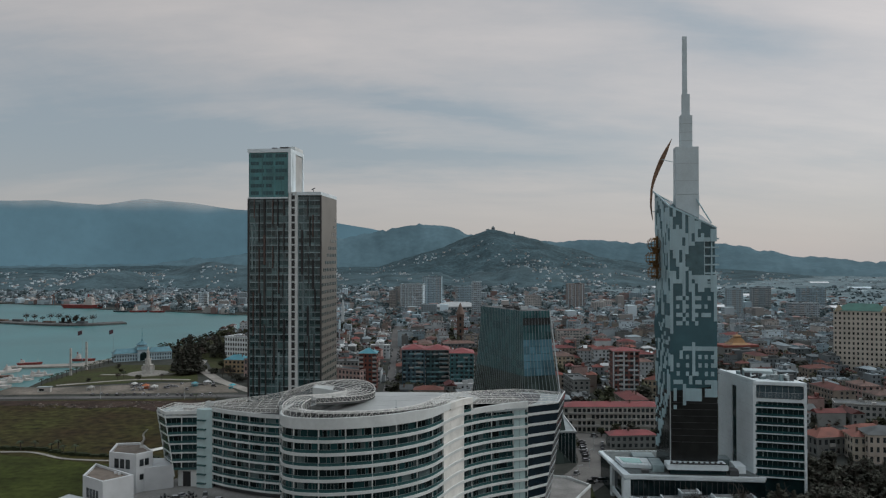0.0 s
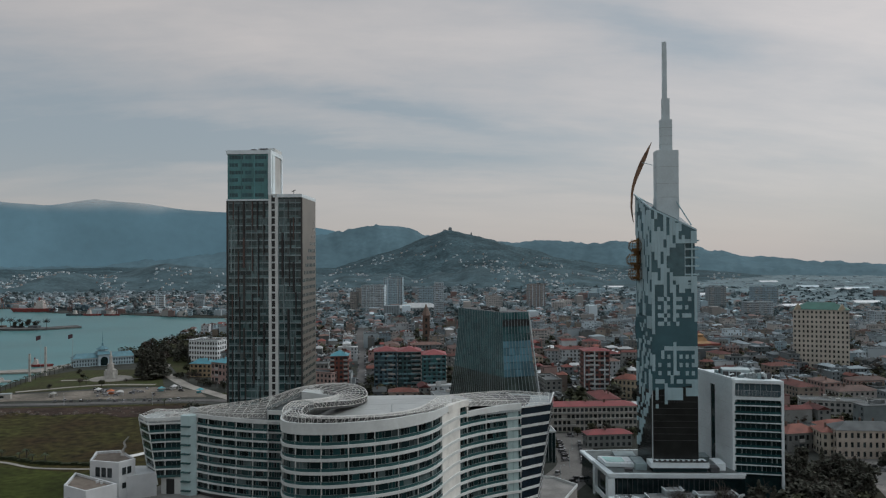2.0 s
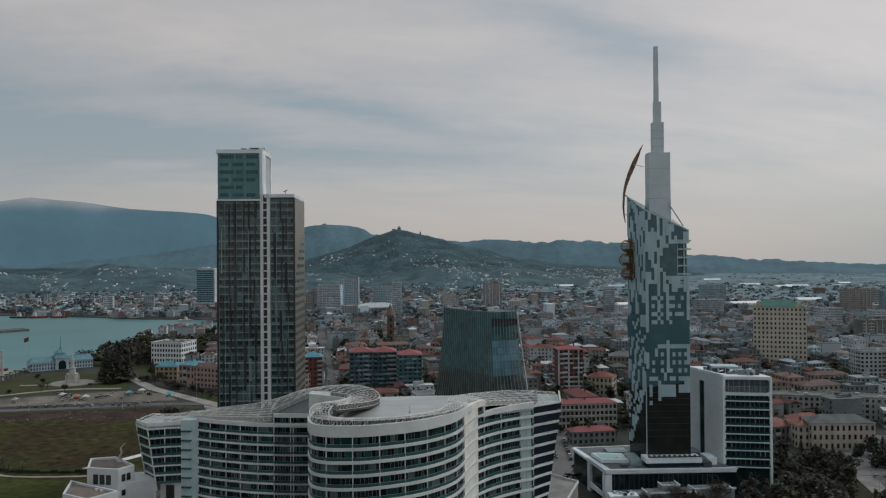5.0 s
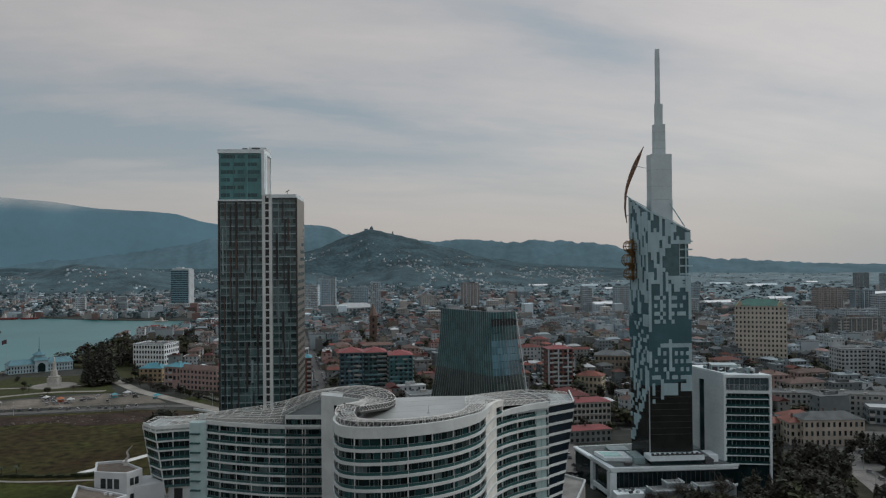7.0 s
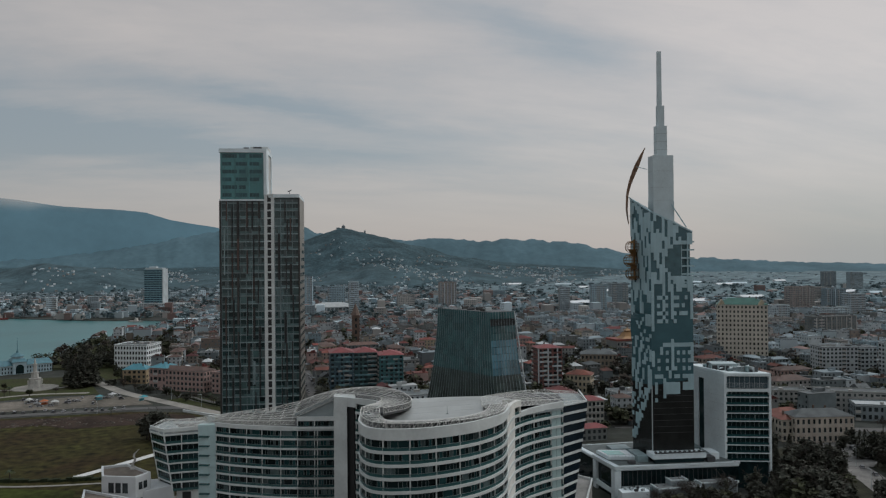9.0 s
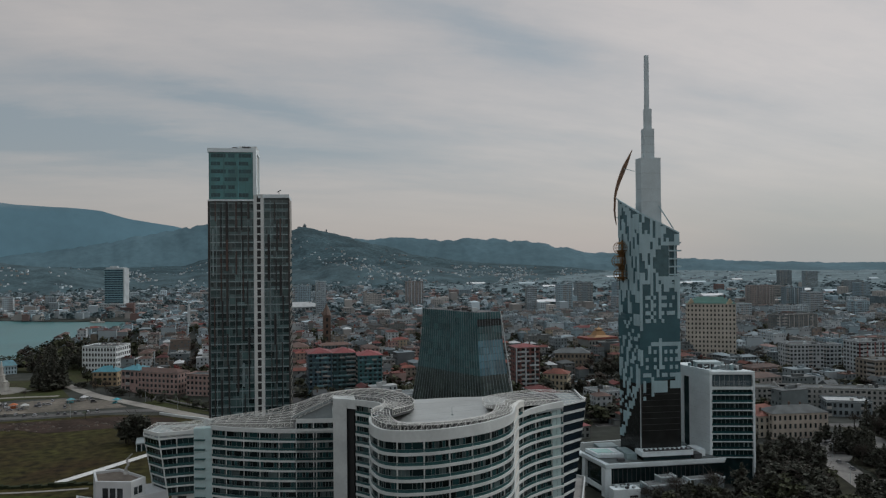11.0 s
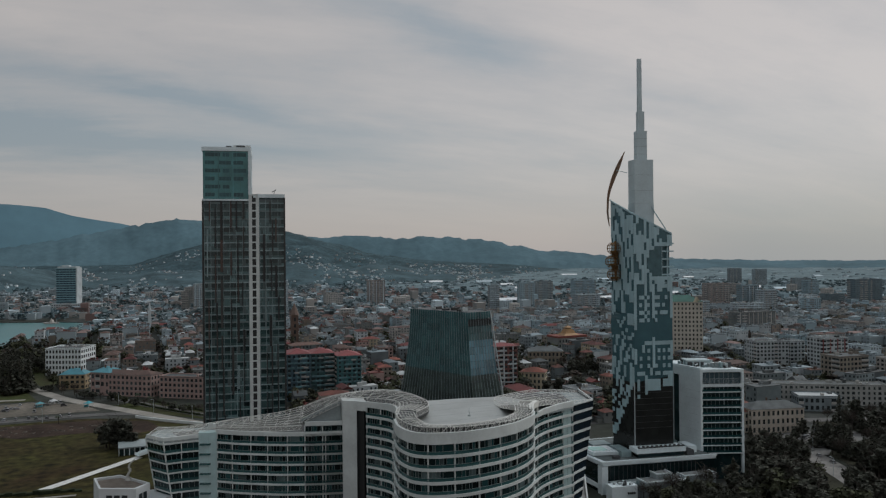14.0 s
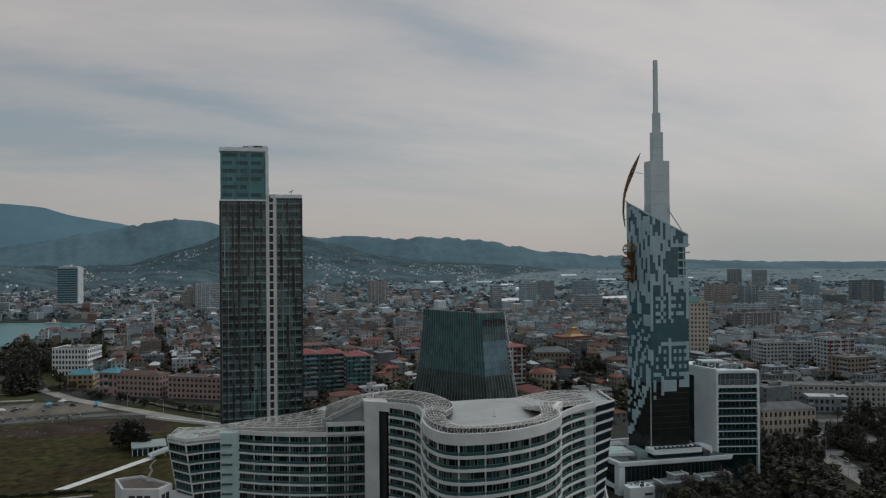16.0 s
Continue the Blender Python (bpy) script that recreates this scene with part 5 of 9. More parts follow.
part("pool_water", g, POOL, POD, "turquoise rooftop pool water")
for x, y, sx, sy, h, mm in ((88, 322, 4.5, 12, 2.6, TWGREY), (87, 340, 9, 8, 1.0, TWGREY), (115.5, 312, 3.4, 5, 2.2, DARKGREY), (119.5, 318, 4, 9, 2.8, HWHITE), (117, 330, 6, 8, 2.4, TWGREY), (82, 315.5, 3, 2, 1.2, DARKGREY)):
    g = Geo()
    g.box((x, y, 13.35), (sx, sy, h), -0.08)
    part("deck_house", g, mm, POD)
g = Geo()
for i in range(9):
    x, y = 74.6 + i * 1.4, 321.9 - i * 0.3
    g.bar((x, y, 15), (x, y, 16), 0.08)
g.bar((74.6, 321.9, 16), (85.8, 319.5, 16), 0.1)
part("pool_rail", g, MULL, POD, kind="stuff")
g = Geo()
g.prism([(90, 311.6), (113, 309.6), (113.4, 317), (90.5, 319)], 15.4, 17.4)
part("entrance_canopy", g, HWHITE, POD)
g = Geo()
g.prism([(91, 312.4), (112.4, 310.6), (112.6, 316), (91.5, 318)], 13.6, 15.4)
part("canopy_glazing", g, DGLASS, POD)
g = Geo()
g.bar((91, 312, 17.8), (112.6, 310.2, 17.8), 0.3, 0.5)
for i in range(10):
    g.box((92 + i * 2.1, 313.5 - i * 0.18, 17.4), (0.8, 0.8, 0.8))
part("roof_planter", g, DARKGREY, POD, kind="stuff")

TWTOP = mat("blue_grey_glass", (0.075, 0.115, 0.135), 0.12, var=0.3, scale=0.3, spec=0.5)
HB = thing("hotel_block", 134, 325, 0, 0, "white-framed hotel block with balconies and roof machines", "building")
FL, FR, BL, BR = np.array((124.9, 315.3)), np.array((143.7, 309.7)), np.array((121.5, 346)), np.array((140.5, 342.5))
ZT = 49.6
U = (FR - FL) / np.linalg.norm(FR - FL)
NN = np.array((U[1], -U[0]))
LU = (BL - FL) / np.linalg.norm(BL - FL)
LN = np.array((-LU[1], LU[0]))
g = Geo()
g.prism([tuple(FL + U * 0.4 - NN * 1.6), tuple(FR - U * 0.4 - NN * 1.6), tuple(BR), tuple(BL)], 0, ZT - 1.2)
part("core", g, DGLASS, HB)
g = Geo()
for a, b in ((0.0, 0.46), (0.59, 1.0)):
    p, q = FL + (BL - FL) * a, FL + (BL - FL) * b
    g = Geo()
    g.prism([tuple(p), tuple(q), tuple(q - LN * 1.3), tuple(p - LN * 1.3)], 11, ZT - 4.2)
    part("white_side_wall", g, HWHITE, HB)
    for k in range(1, 9):
        g = Geo()
        zz = 11 + k * (ZT - 17.5) / 9
        g.prism([tuple(p + LN * 0.02), tuple(q + LN * 0.02), tuple(q - LN * 0.2), tuple(p - LN * 0.2)], zz, zz + 0.05)
        part("cladding_joint", g, MULL, HB)
p, q = FL, BL
g = Geo()
g.prism([tuple(p), tuple(q), tuple(q - LN * 1.3), tuple(p - LN * 1.3)], ZT - 4.2, ZT - 1.5)
part("white_side_wall", g, HWHITE, HB)
g = Geo()
g.prism([tuple(FL), tuple(FR), tuple(BR), tuple(BL)], ZT - 1.5, ZT)
g.prism([tuple(FL + LN * 0), tuple(BL), tuple(BL - LN * 1.5), tuple(FL - LN * 1.5)], ZT, ZT + 0.5)
bmx = part("roof_slab", g, HWHITE, HB)
bv = bmx.modifiers.new("bevel", "BEVEL")
bv.width, bv.segments = 0.62, 4
g = Geo()
g.prism([tuple(FR - U * 1.0), tuple(FR), tuple(FR - NN * 2), tuple(FR - U * 1.0 - NN * 2)], 3, ZT - 1.5)
part("white_post", g, HWHITE, HB)
g = Geo()
g.prism([tuple(FL), tuple(FL + U * 0.8), tuple(FL + U * 0.8 - NN * 2), tuple(FL - NN * 2)], 11, ZT - 1.5)
part("white_post", g, HWHITE, HB)
HF = 3.42
for k in range(10):
    z = 42.6 - k * HF
    g = Geo()
    g.prism([tuple(FL + U * 0.8), tuple(FR - U * 1.0), tuple(FR - U * 1.0 - NN * 0.3), tuple(FL + U * 0.8 - NN * 0.3)], z - (1.0 if k == 0 else 0.12), z + 0.28)
    part("balcony_slab", g, HWHITE, HB)
    g = Geo()
    g.prism([tuple(FL + U * 0.8 - NN * 0.3), tuple(FR - U * 1.0 - NN * 0.3), tuple(FR - U * 1.0 - NN * 1.9), tuple(FL + U * 0.8 - NN * 1.9)], z - 0.2, z + 0.3)
    part("balcony_floor", g, DARKGREY, HB)
    g = Geo()
    if k:
        g.prism([tuple(FL + U * 0.8 - NN * .15), tuple(FR - U * 1.0 - NN * .15), tuple(FR - U * 1.0 - NN * .25), tuple(FL + U * 0.8 - NN * .25)], z + 0.35, z + 1.25)
        part("balcony_glass", g, TEAL, HB)
        g = Geo()
        for i in range(9):
            q = FL + U * (1.5 + i * 1.9) - NN * 1.55
            g.box((q[0], q[1], z + 0.35), (0.08, 0.12, HF - 0.7))
            if rng.random() < 0.18:
                g.box((q[0] + 0.6, q[1] - 0.05, z + 0.35), (0.8, 0.1, HF - 1.0))
        part("bar_screen", g, TWGREY, HB, kind="stuff")
# glazed top storey behind a thin railing, in the rounded frame
g = Geo()
g.prism([tuple(FL + U * 0.8 - NN * 1.5), tuple(FR - U * 1.0 - NN * 1.5), tuple(FR - U * 1.0 - NN * 1.62), tuple(FL + U * 0.8 - NN * 1.62)], 42.95, ZT - 1.5)
part("top_glazing", g, TWTOP, HB, "blue-grey glazing of the top storey")
g = Geo()
for i in range(32):
    q = FL + U * (1.0 + i * 0.52) - NN * 0.35
    g.box((q[0], q[1], 42.95), (0.06, 0.06, 2.3))
a_, b_ = FL + U * 0.8 - NN * 0.35, FR - U * 1.0 - NN * 0.35
g.bar((*a_, 45.3), (*b_, 45.3), 0.1)
part("top_railing", g, MULL, HB, kind="stuff")
g = Geo()
for i in range(7):
    q = FL + U * (2.6 + i * 2.1) - NN * 1.45
    g.box((q[0], q[1], 42.95), (0.1, 0.12, 5.1))
part("top_mullions", g, MULL, HB, kind="stuff")
for at, sg in ((FL + U * 0.8, 1), (FR - U * 1.0, -1)):
    for zc, up in ((ZT - 1.5, -1), (42.95, 1), (41.6, -1)):
        g = Geo()
        pts = [(0.0, 0.0)] + [(0.9 - 0.9 * math.sin(t_), 0.9 - 0.9 * math.cos(t_)) for t_ in np.linspace(0, math.pi / 2, 6)]
        f0 = [(*(at + U * sg * a - NN * 0.02), zc + up * b) for a, b in pts]
        f1 = [(*(at + U * sg * a - NN * 0.8), zc + up * b) for a, b in pts]
        g.hexa(f0, f1)
        part("corner_fillet", g, HWHITE, HB)
for i in range(44):
    g = Geo()
    a, b = 0.06 + 0.85 * rng.random(), 0.12 + 0.5 * rng.random()
    q = FL + (FR - FL) * a + (BL - FL) * b
    g.box((q[0], q[1], ZT), (0.7 + rng.random() * 1.8, 0.6 + rng.random() * 1.2, 0.7 + rng.random() * 1.9), rng.random() * 0.5)
    part("roof_machine", g, (TWGREY, MULL, DARKGREY, ROOFPALE)[i % 4], HB)
g = Geo()
q = FL + (FR - FL) * 0.45 + (BL - FL) * 0.5
g.box((q[0], q[1], ZT), (11, 8, 2.6), math.atan2(U[1], U[0]))
part("plant_room", g, SLAB, HB)
g = Geo()
for i in range(12):
    q = FL + (FR - FL) * (0.1 + 0.07 * i) + (BL - FL) * (0.2 + 0.1 * (i % 3))
    g.bar((q[0], q[1], ZT + 1.2), (q[0] + 2.5, q[1] + 1.5, ZT + 1.3 + 0.2 * (i % 2)), 0.35)
part("roof_pipe", g, HWHITE, HB, kind="stuff")

# ---- the flared dark glass office ----
DG = thing("flared_glass_office", 40, 405, 0, 0, "dark green glass office block flaring towards its foot", "building")
# mottled reflections are put into the panes' random spread of tone
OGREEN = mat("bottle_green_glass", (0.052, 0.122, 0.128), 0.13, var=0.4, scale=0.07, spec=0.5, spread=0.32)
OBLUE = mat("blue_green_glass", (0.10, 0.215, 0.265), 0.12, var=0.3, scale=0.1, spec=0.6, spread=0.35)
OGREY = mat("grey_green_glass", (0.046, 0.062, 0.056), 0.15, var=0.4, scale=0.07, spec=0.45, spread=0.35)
d1, d2, d3 = np.array((21.8, 429.0)), np.array((40.4, 388.4)), np.array((54.2, 392.6))
d4 = d3 + (d1 - d2)
dc = (d1 + d2 + d3 + d4) / 4


def flare(p, z):
    f = 1 + 0.60 * ((73 - z) / 73) ** 1.7
    return (dc[0] + (p[0] - dc[0]) * f, dc[1] + (p[1] - dc[1]) * f)


levels = [0, 14, 22, 27, 30.5, 34, 37.5, 41, 44.5, 48, 51.5, 55, 58.5, 62, 65.5, 69, 72.6]
for z0, z1 in zip(levels, levels[1:]):
    split = [(d1 + (d2 - d1) * i / 13, d1 + (d2 - d1) * (i + 1) / 13, False) for i in range(13)] + [(d2 + (d3 - d2) * i / 5, d2 + (d3 - d2) * (i + 1) / 5, True) for i in range(5)]
    for a, b, blue in (*split, (d3, d4, False), (d4, d1, False)):
        g = Geo()
        f0 = [(*flare(a, z0), z0), (*flare(b, z0), z0), (*flare(b, z1 - 0.12), z1 - 0.12), (*flare(a, z1 - 0.12), z1 - 0.12)]
        inn = [(x + (dc[0] - x) * 0.04, y + (dc[1] - y) * 0.04, z) for x, y, z in f0]
        g.hexa(f0, inn)
        # greyer panes below 40 m, bluer ones on one face at mid height
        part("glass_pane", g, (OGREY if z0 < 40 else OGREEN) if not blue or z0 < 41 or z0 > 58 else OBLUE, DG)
g = Geo()
for a, b, n in ((d1, d2, 26), (d2, d3, 9)):
    for i in range(n + 1):
        p = a + (b - a) * i / n
        out = (p - dc) / np.linalg.norm(p - dc) * 0.12
        zz = [18, 30, 42, 54, 64, 72.8]
        for z0, z1 in zip(zz, zz[1:]):
            q0, q1 = flare(p + out, z0), flare(p + out, z1)
            g.bar((*q0, z0), (*q1, z1), 0.16 if i % 1 == 0 else 0.1)
part("mullion_screen", g, mat("green_grey_frame", (0.22, 0.275, 0.29), 0.4), DG, kind="stuff")
g = Geo()
g.bar((*flare(d3, 20), 20), (*flare(d3, 72), 72.6), 0.5)
part("corner_trim", g, MULL, DG)
g = Geo()
g.prism([flare(p, 72.6) for p in (d1, d2, d3, d4)], 72.0, 72.5)
part("roof", g, DARKGREY, DG)
for i in range(9):
    g = Geo()
    q = dc + (d2 - d1) * (rng.random() - 0.5) * 0.7 + (d3 - d2) * (rng.random() - 0.5) * 0.6
    g.box((q[0], q[1], 72.5), (2 + rng.random() * 3, 2, 0.8 + rng.random()), rng.random())
    part("roof_machine", g, (DARKGREY, MULL, TWFIN)[i % 3], DG)
g = Geo()
g.prism([flare(d2 + (d2 - dc) * 0.006, 66), flare(d3 + (d3 - dc) * 0.006, 66), flare(d3, 66), flare(d2, 66)], 65.6, 68.9)
part("dark_band", g, BLACK, DG)

# ---- lawns, roads and paths ----
LAWN = mat("park_lawn", (0.040, 0.050, 0.017), 0.95, var=0.45, scale=0.05, stain=(0.042, 0.037, 0.02), grain=0.3, spec=0.12)
MEADOW = mat("rough_meadow", (0.033, 0.034, 0.009), 0.95, var=0.6, scale=0.022, stain=(0.032, 0.021, 0.009), grain=0.7, bump=0.5, bscale=0.5, spec=0.12)
EARTH = mat("bare_earth", (0.052, 0.035, 0.027), 0.95, var=0.6, scale=0.07, grain=0.3, spec=0.12)
ROADMAT = mat("worn_road", (0.10, 0.095, 0.09), 0.85, var=0.3, scale=0.06, grain=0.2)
PALEROAD = mat("pale_paving", (0.27, 0.25, 0.22), 0.85, var=0.3, scale=0.08, grain=0.15)
KERB = mat("kerb_stone", (0.30, 0.29, 0.27), 0.8, var=0.2)


def sheet(name, pts, z, m, label, category="ground", h=0.12):
    g = Geo()
    g.prism(pts, z - h, z)
    return solo(name, g, m, label, category, kind="structure")


def ribbon(name, pts, width, z, m, label, category="road", h=0.1, step=4):
    p = smooth(pts, step)
    g = Geo()
    strip(g, inward(p, -width / 2), inward(p, width / 2), z - h, z)
    return solo(name, g, m, label, category, kind="structure")


# the plain's pale blue holds the distance haze in its colour
sheet("far_plain", [(-150, 1560), (700, 1180), (1600, 1180), (4300, 1900), (4200, 3300), (2600, 3950), (0, 4400), (-700, 3000)], 0.08, mat("hazy_plain_ground", (0.150, 0.190, 0.208), 0.95, var=0.4, scale=0.01, grain=0.4, spec=0.1), "hazy built-up plain towards the hills")
sheet("meadow", [(-420, 330), (-98, 330), (-90, 430), (-84, 505), (-126, 545), (-160, 556), (-310, 546), (-420, 490)], 0.14, MEADOW, "rough brown-green meadow beside the sea front")
sheet("bare_ground", [(-330, 536), (-290, 528), (-262, 532), (-236, 518), (-205, 524), (-186, 508), (-150, 512), (-128, 498), (-108, 508), (-118, 534), (-150, 548), (-215, 545), (-330, 546)], 0.2, EARTH, "patch of bare brown earth")
sheet("lawn", [(-360, 300), (-140, 300), (-150, 375), (-186, 386), (-224, 398), (-360, 400)], 0.2, mat("green_lawn", (0.046, 0.056, 0.012), 0.95, var=0.45, scale=0.03, grain=0.35, spec=0.12), "green mown lawn")
sheet("lawn", [(-312, 604), (-262, 618), (-232, 632), (-196, 632), (-228, 728), (-300, 728), (-318, 690)], 0.16, LAWN, "park lawn round the monument")
sheet("lawn", [(-150, 590), (-128, 606), (-80, 560), (-70, 522), (-84, 528)], 0.16, LAWN, "green strip beside the boulevard")
sheet("lawn", [(-300, 790), (-232, 770), (-205, 700), (-178, 705), (-172, 985), (-270, 985), (-285, 900)], 0.12, LAWN, "park lawn on the sea front")
sheet("parking_ground", [(-330, 570), (-150, 580), (-165, 610), (-200, 628), (-300, 600), (-330, 606)], 0.15, mat("gravel", (0.17, 0.145, 0.118), 0.9, var=0.4, scale=0.035, stain=(0.045, 0.040, 0.028), grain=0.35), "pale gravel parking ground")
ribbon("road", [(-430, 540), (-310, 556), (-230, 560), (-155, 566), (-120, 560)], 9, 0.24, ROADMAT, "grey harbour road")
ribbon("path", [(-300, 612), (-250, 640), (-205, 640)], 5, 0.26, PALEROAD, "pale park path", "path")
ribbon("path", [(-290, 668), (-252, 668), (-225, 676), (-210, 700)], 4, 0.26, PALEROAD, "pale park path", "path")
ribbon("boulevard", [(-232, 760), (-222, 712), (-205, 682), (-180, 636), (-158, 606), (-122, 560), (-86, 514), (-52, 474), (-20, 440)], 9, 0.26, PALEROAD, "pale seaside boulevard", "road")
ribbon("boulevard", [(-150, 632), (-120, 588), (-84, 540), (-50, 498), (-15, 460)], 8, 0.26, ROADMAT, "grey boulevard lane", "road")
ribbon("path", [(-330, 396), (-224, 402), (-205, 400), (-186, 389), (-164, 385), (-140, 384)], 2.2, 0.34, PALEROAD, "pale curved lawn path", "path")
ribbon("path", [(-157, 395), (-146, 408), (-136, 420.5), (-118, 443)], 4.6, 0.36, mat("white_paving", (0.68, 0.67, 0.65), 0.6, var=0.2, scale=0.5), "white paved walkway across the meadow", "path")
ribbon("street", [(-38, 560), (-40, 600), (-46, 752), (-58, 930), (-68, 1116), (-80, 1400)], 10, 0.12, ROADMAT, "straight city street", "road")
ribbon("street", [(44, 322), (60, 346), (76, 378), (80, 420), (84, 444)], 21, 0.12, mat("pale_worn_asphalt", (0.135, 0.128, 0.118), 0.85, var=0.35, scale=0.08, grain=0.2), "asphalt street with parked cars", "road")
ribbon("street", [(172, 240), (184, 282), (195, 312), (202, 336), (200, 354), (196, 366)], 13, 0.2, mat("avenue_paving", (0.215, 0.20, 0.185), 0.85, var=0.4, scale=0.12, grain=0.2), "pale park avenue among trees", "road")
ribbon("street", [(128, 440), (180, 430), (260, 400), (330, 380)], 10, 0.12, ROADMAT, "asphalt side street", "road")
sheet("pavement", [(190, 336), (210, 330), (222, 340), (262, 352), (262, 372), (236, 376), (204, 378), (190, 366)], 0.3, PAVING, "pale pavement before the mansion", "pavement")
g = Geo()
g.prism([(46, 330), (64, 326), (66, 346), (50, 350)], 0, 0.5)
solo("planting_bed", g, LAWN, "oval lawn bed beside the street", "bed", kind="structure")
g = Geo()
w = smooth([(-126, 548), (-108, 530), (-85, 511), (-60, 490)], 3)
strip(g, inward(w, -0.5), inward(w, 0.5), 0, 1.5)
solo("garden_wall", g, WHITE, "long low white wall beside the meadow", "wall", kind="structure")
g = Geo()
for sgn, off in ((1, 0), (1, 14)):
    w = smooth([(-132 + off, 604), (-112 + off, 572), (-80 + off, 532), (-50 + off, 496)], 3)
    for p in w:
        if random.random() < 0.85:
            g.box((p[0], p[1], 0), (2.4, 1.6, 0.9 + random.random() * 0.5), -0.9)
RUBBLE = mat("pale_rubble", (0.105, 0.088, 0.074), 0.95, var=0.5, scale=0.3, spread=0.5)
rb = Geo()
rr = random.Random(9)
for _ in range(150):
    cx, cy = rr.choice(((-262, 528), (-236, 522), (-214, 526), (-176, 522), (-150, 528), (-200, 538)))
    x, y = cx + rr.gauss(0, 9), cy + rr.gauss(0, 3.5)
    w = rr.uniform(0.3, 1.3)
    rb.hexa([(x - w, y - w * 0.6, 0.18), (x + w * 0.8, y - w * 0.5, 0.18), (x + w, y + w * 0.6, 0.18), (x - w * 0.7, y + w * 0.5, 0.18)],
            [(x - w * 0.4, y - w * 0.3, 0.2 + w * 0.5), (x + w * 0.4, y - w * 0.2, 0.2 + w * 0.6), (x + w * 0.5, y + w * 0.2, 0.2 + w * 0.4), (x - w * 0.3, y + w * 0.3, 0.2 + w * 0.5)])
solo("rubble", rb, RUBBLE, "heaps of pale rubble on the bare earth", "rubble", kind="stuff")
HEDGE = mat("clipped_hedge", (0.03, 0.038, 0.02), 0.95, var=0.4, scale=0.5, spec=0.12)
for i in range(70):
    f = i / 69
    x = -330 + 190 * f
    y = np.interp(x, [-330, -224, -205, -186, -164, -140], [400, 406, 404, 394, 390, 388])
    g.box((x, y + 2.5 + random.uniform(-0.6, 0.6), 0), (2.9, random.uniform(1.6, 3), random.uniform(0.9, 1.9)), random.uniform(-0.3, 0.3))
solo("hedge_row", g, HEDGE, "dark clipped hedges along the boulevard", "hedge", kind="stuff")

# ---- trees ----
EVERGREEN = mat("evergreen", (0.078, 0.080, 0.064), 0.85, var=0.5, scale=0.6, spread=0.4, spec=0.12)
BROADLEAF = mat("dull_leaves", (0.066, 0.070, 0.042), 0.85, var=0.45, scale=0.5, spread=0.45, spec=0.12)
BARE = mat("bare_twigs", (0.060, 0.050, 0.042), 0.9, var=0.35, scale=0.5, spread=0.3, spec=0.12)
BARK = mat("bark", (0.05, 0.04, 0.032), 0.95, var=0.4, scale=2)
PALM = mat("palm_leaf", (0.035, 0.05, 0.022), 0.8, var=0.4, spread=0.3)


def leaf(g, p, s, rng):
    a, b = rng.random() * 6.283, rng.uniform(-0.9, 0.9)
    u = Vector((math.cos(a), math.sin(a), 0)) * s
    v = Vector((-math.sin(a) * math.cos(b), math.cos(a) * math.cos(b), math.sin(b))) * s * rng.uniform(0.6, 1.1)
    p = Vector(p)
    w = u.cross(v).normalized() * s * 0.35
    g.face([p - u - v * 0.4, p + u * 0.3 - v + w, p + u, p + v - w * 0.5], 0)


def limbs(g, h, r, rng, n=6, spread=0.5, start=0.3):
    g.tube((0, 0), r, r * 0.55, 0, h * 0.55, 7)
    g.tube((0, 0), r * 0.55, r * 0.15, h * 0.55, h * 0.92, 6)
    for i in range(n):
        a = 6.283 * i / n + rng.random()
        z = h * rng.uniform(start, 0.65)
        k = h * rng.uniform(0.25, 0.4)
        e = (math.cos(a) * k * spread * 1.6, math.sin(a) * k * spread * 1.6, z + k * 0.8)
        g.bar((0, 0, z), e, r * 0.45)
        for q in range(2):
            b = a + rng.uniform(-0.8, 0.8)
            f = (e[0] + math.cos(b) * k * 0.5, e[1] + math.sin(b) * k * 0.5, e[2] + k * rng.uniform(0.1, 0.5))
            g.bar(e, f, r * 0.22)


def crown_round(h, w, n, rng, s=0.55, low=0.3):
    g = Geo()
    lobes = [(rng.uniform(-0.45, 0.45) * w, rng.uniform(-0.45, 0.45) * w, h * rng.uniform(low + 0.2, 0.85), w * rng.uniform(0.35, 0.6)) for _ in range(8)]
    for i in range(n):
        lx, ly, lz, lr = rng.choice(lobes)
        a, c = rng.random() * 6.283, rng.uniform(-0.75, 1)
        q = math.sqrt(1 - c * c)
        d = lr * rng.uniform(0.65, 1.05)
        leaf(g, (lx + d * q * math.cos(a), ly + d * q * math.sin(a), lz + d * c * 0.8), s * rng.uniform(0.6, 1.3), rng)
    return g


def crown_cone(h, w, n, rng, s=0.5):
    g = Geo()
    for i in range(n):
        f = rng.random() ** 1.4
        z = h * (0.12 + 0.88 * f)
        tier = 0.75 + 0.35 * ((f * 9) % 1)
        r = w * (1 - f) * tier * rng.uniform(0.45, 1.0) + 0.15
        a = rng.random() * 6.283
        leaf(g, (r * math.cos(a), r * math.sin(a), z - r * 0.15), s * rng.uniform(0.6, 1.3) * (1.1 - 0.5 * f), rng)
    return g


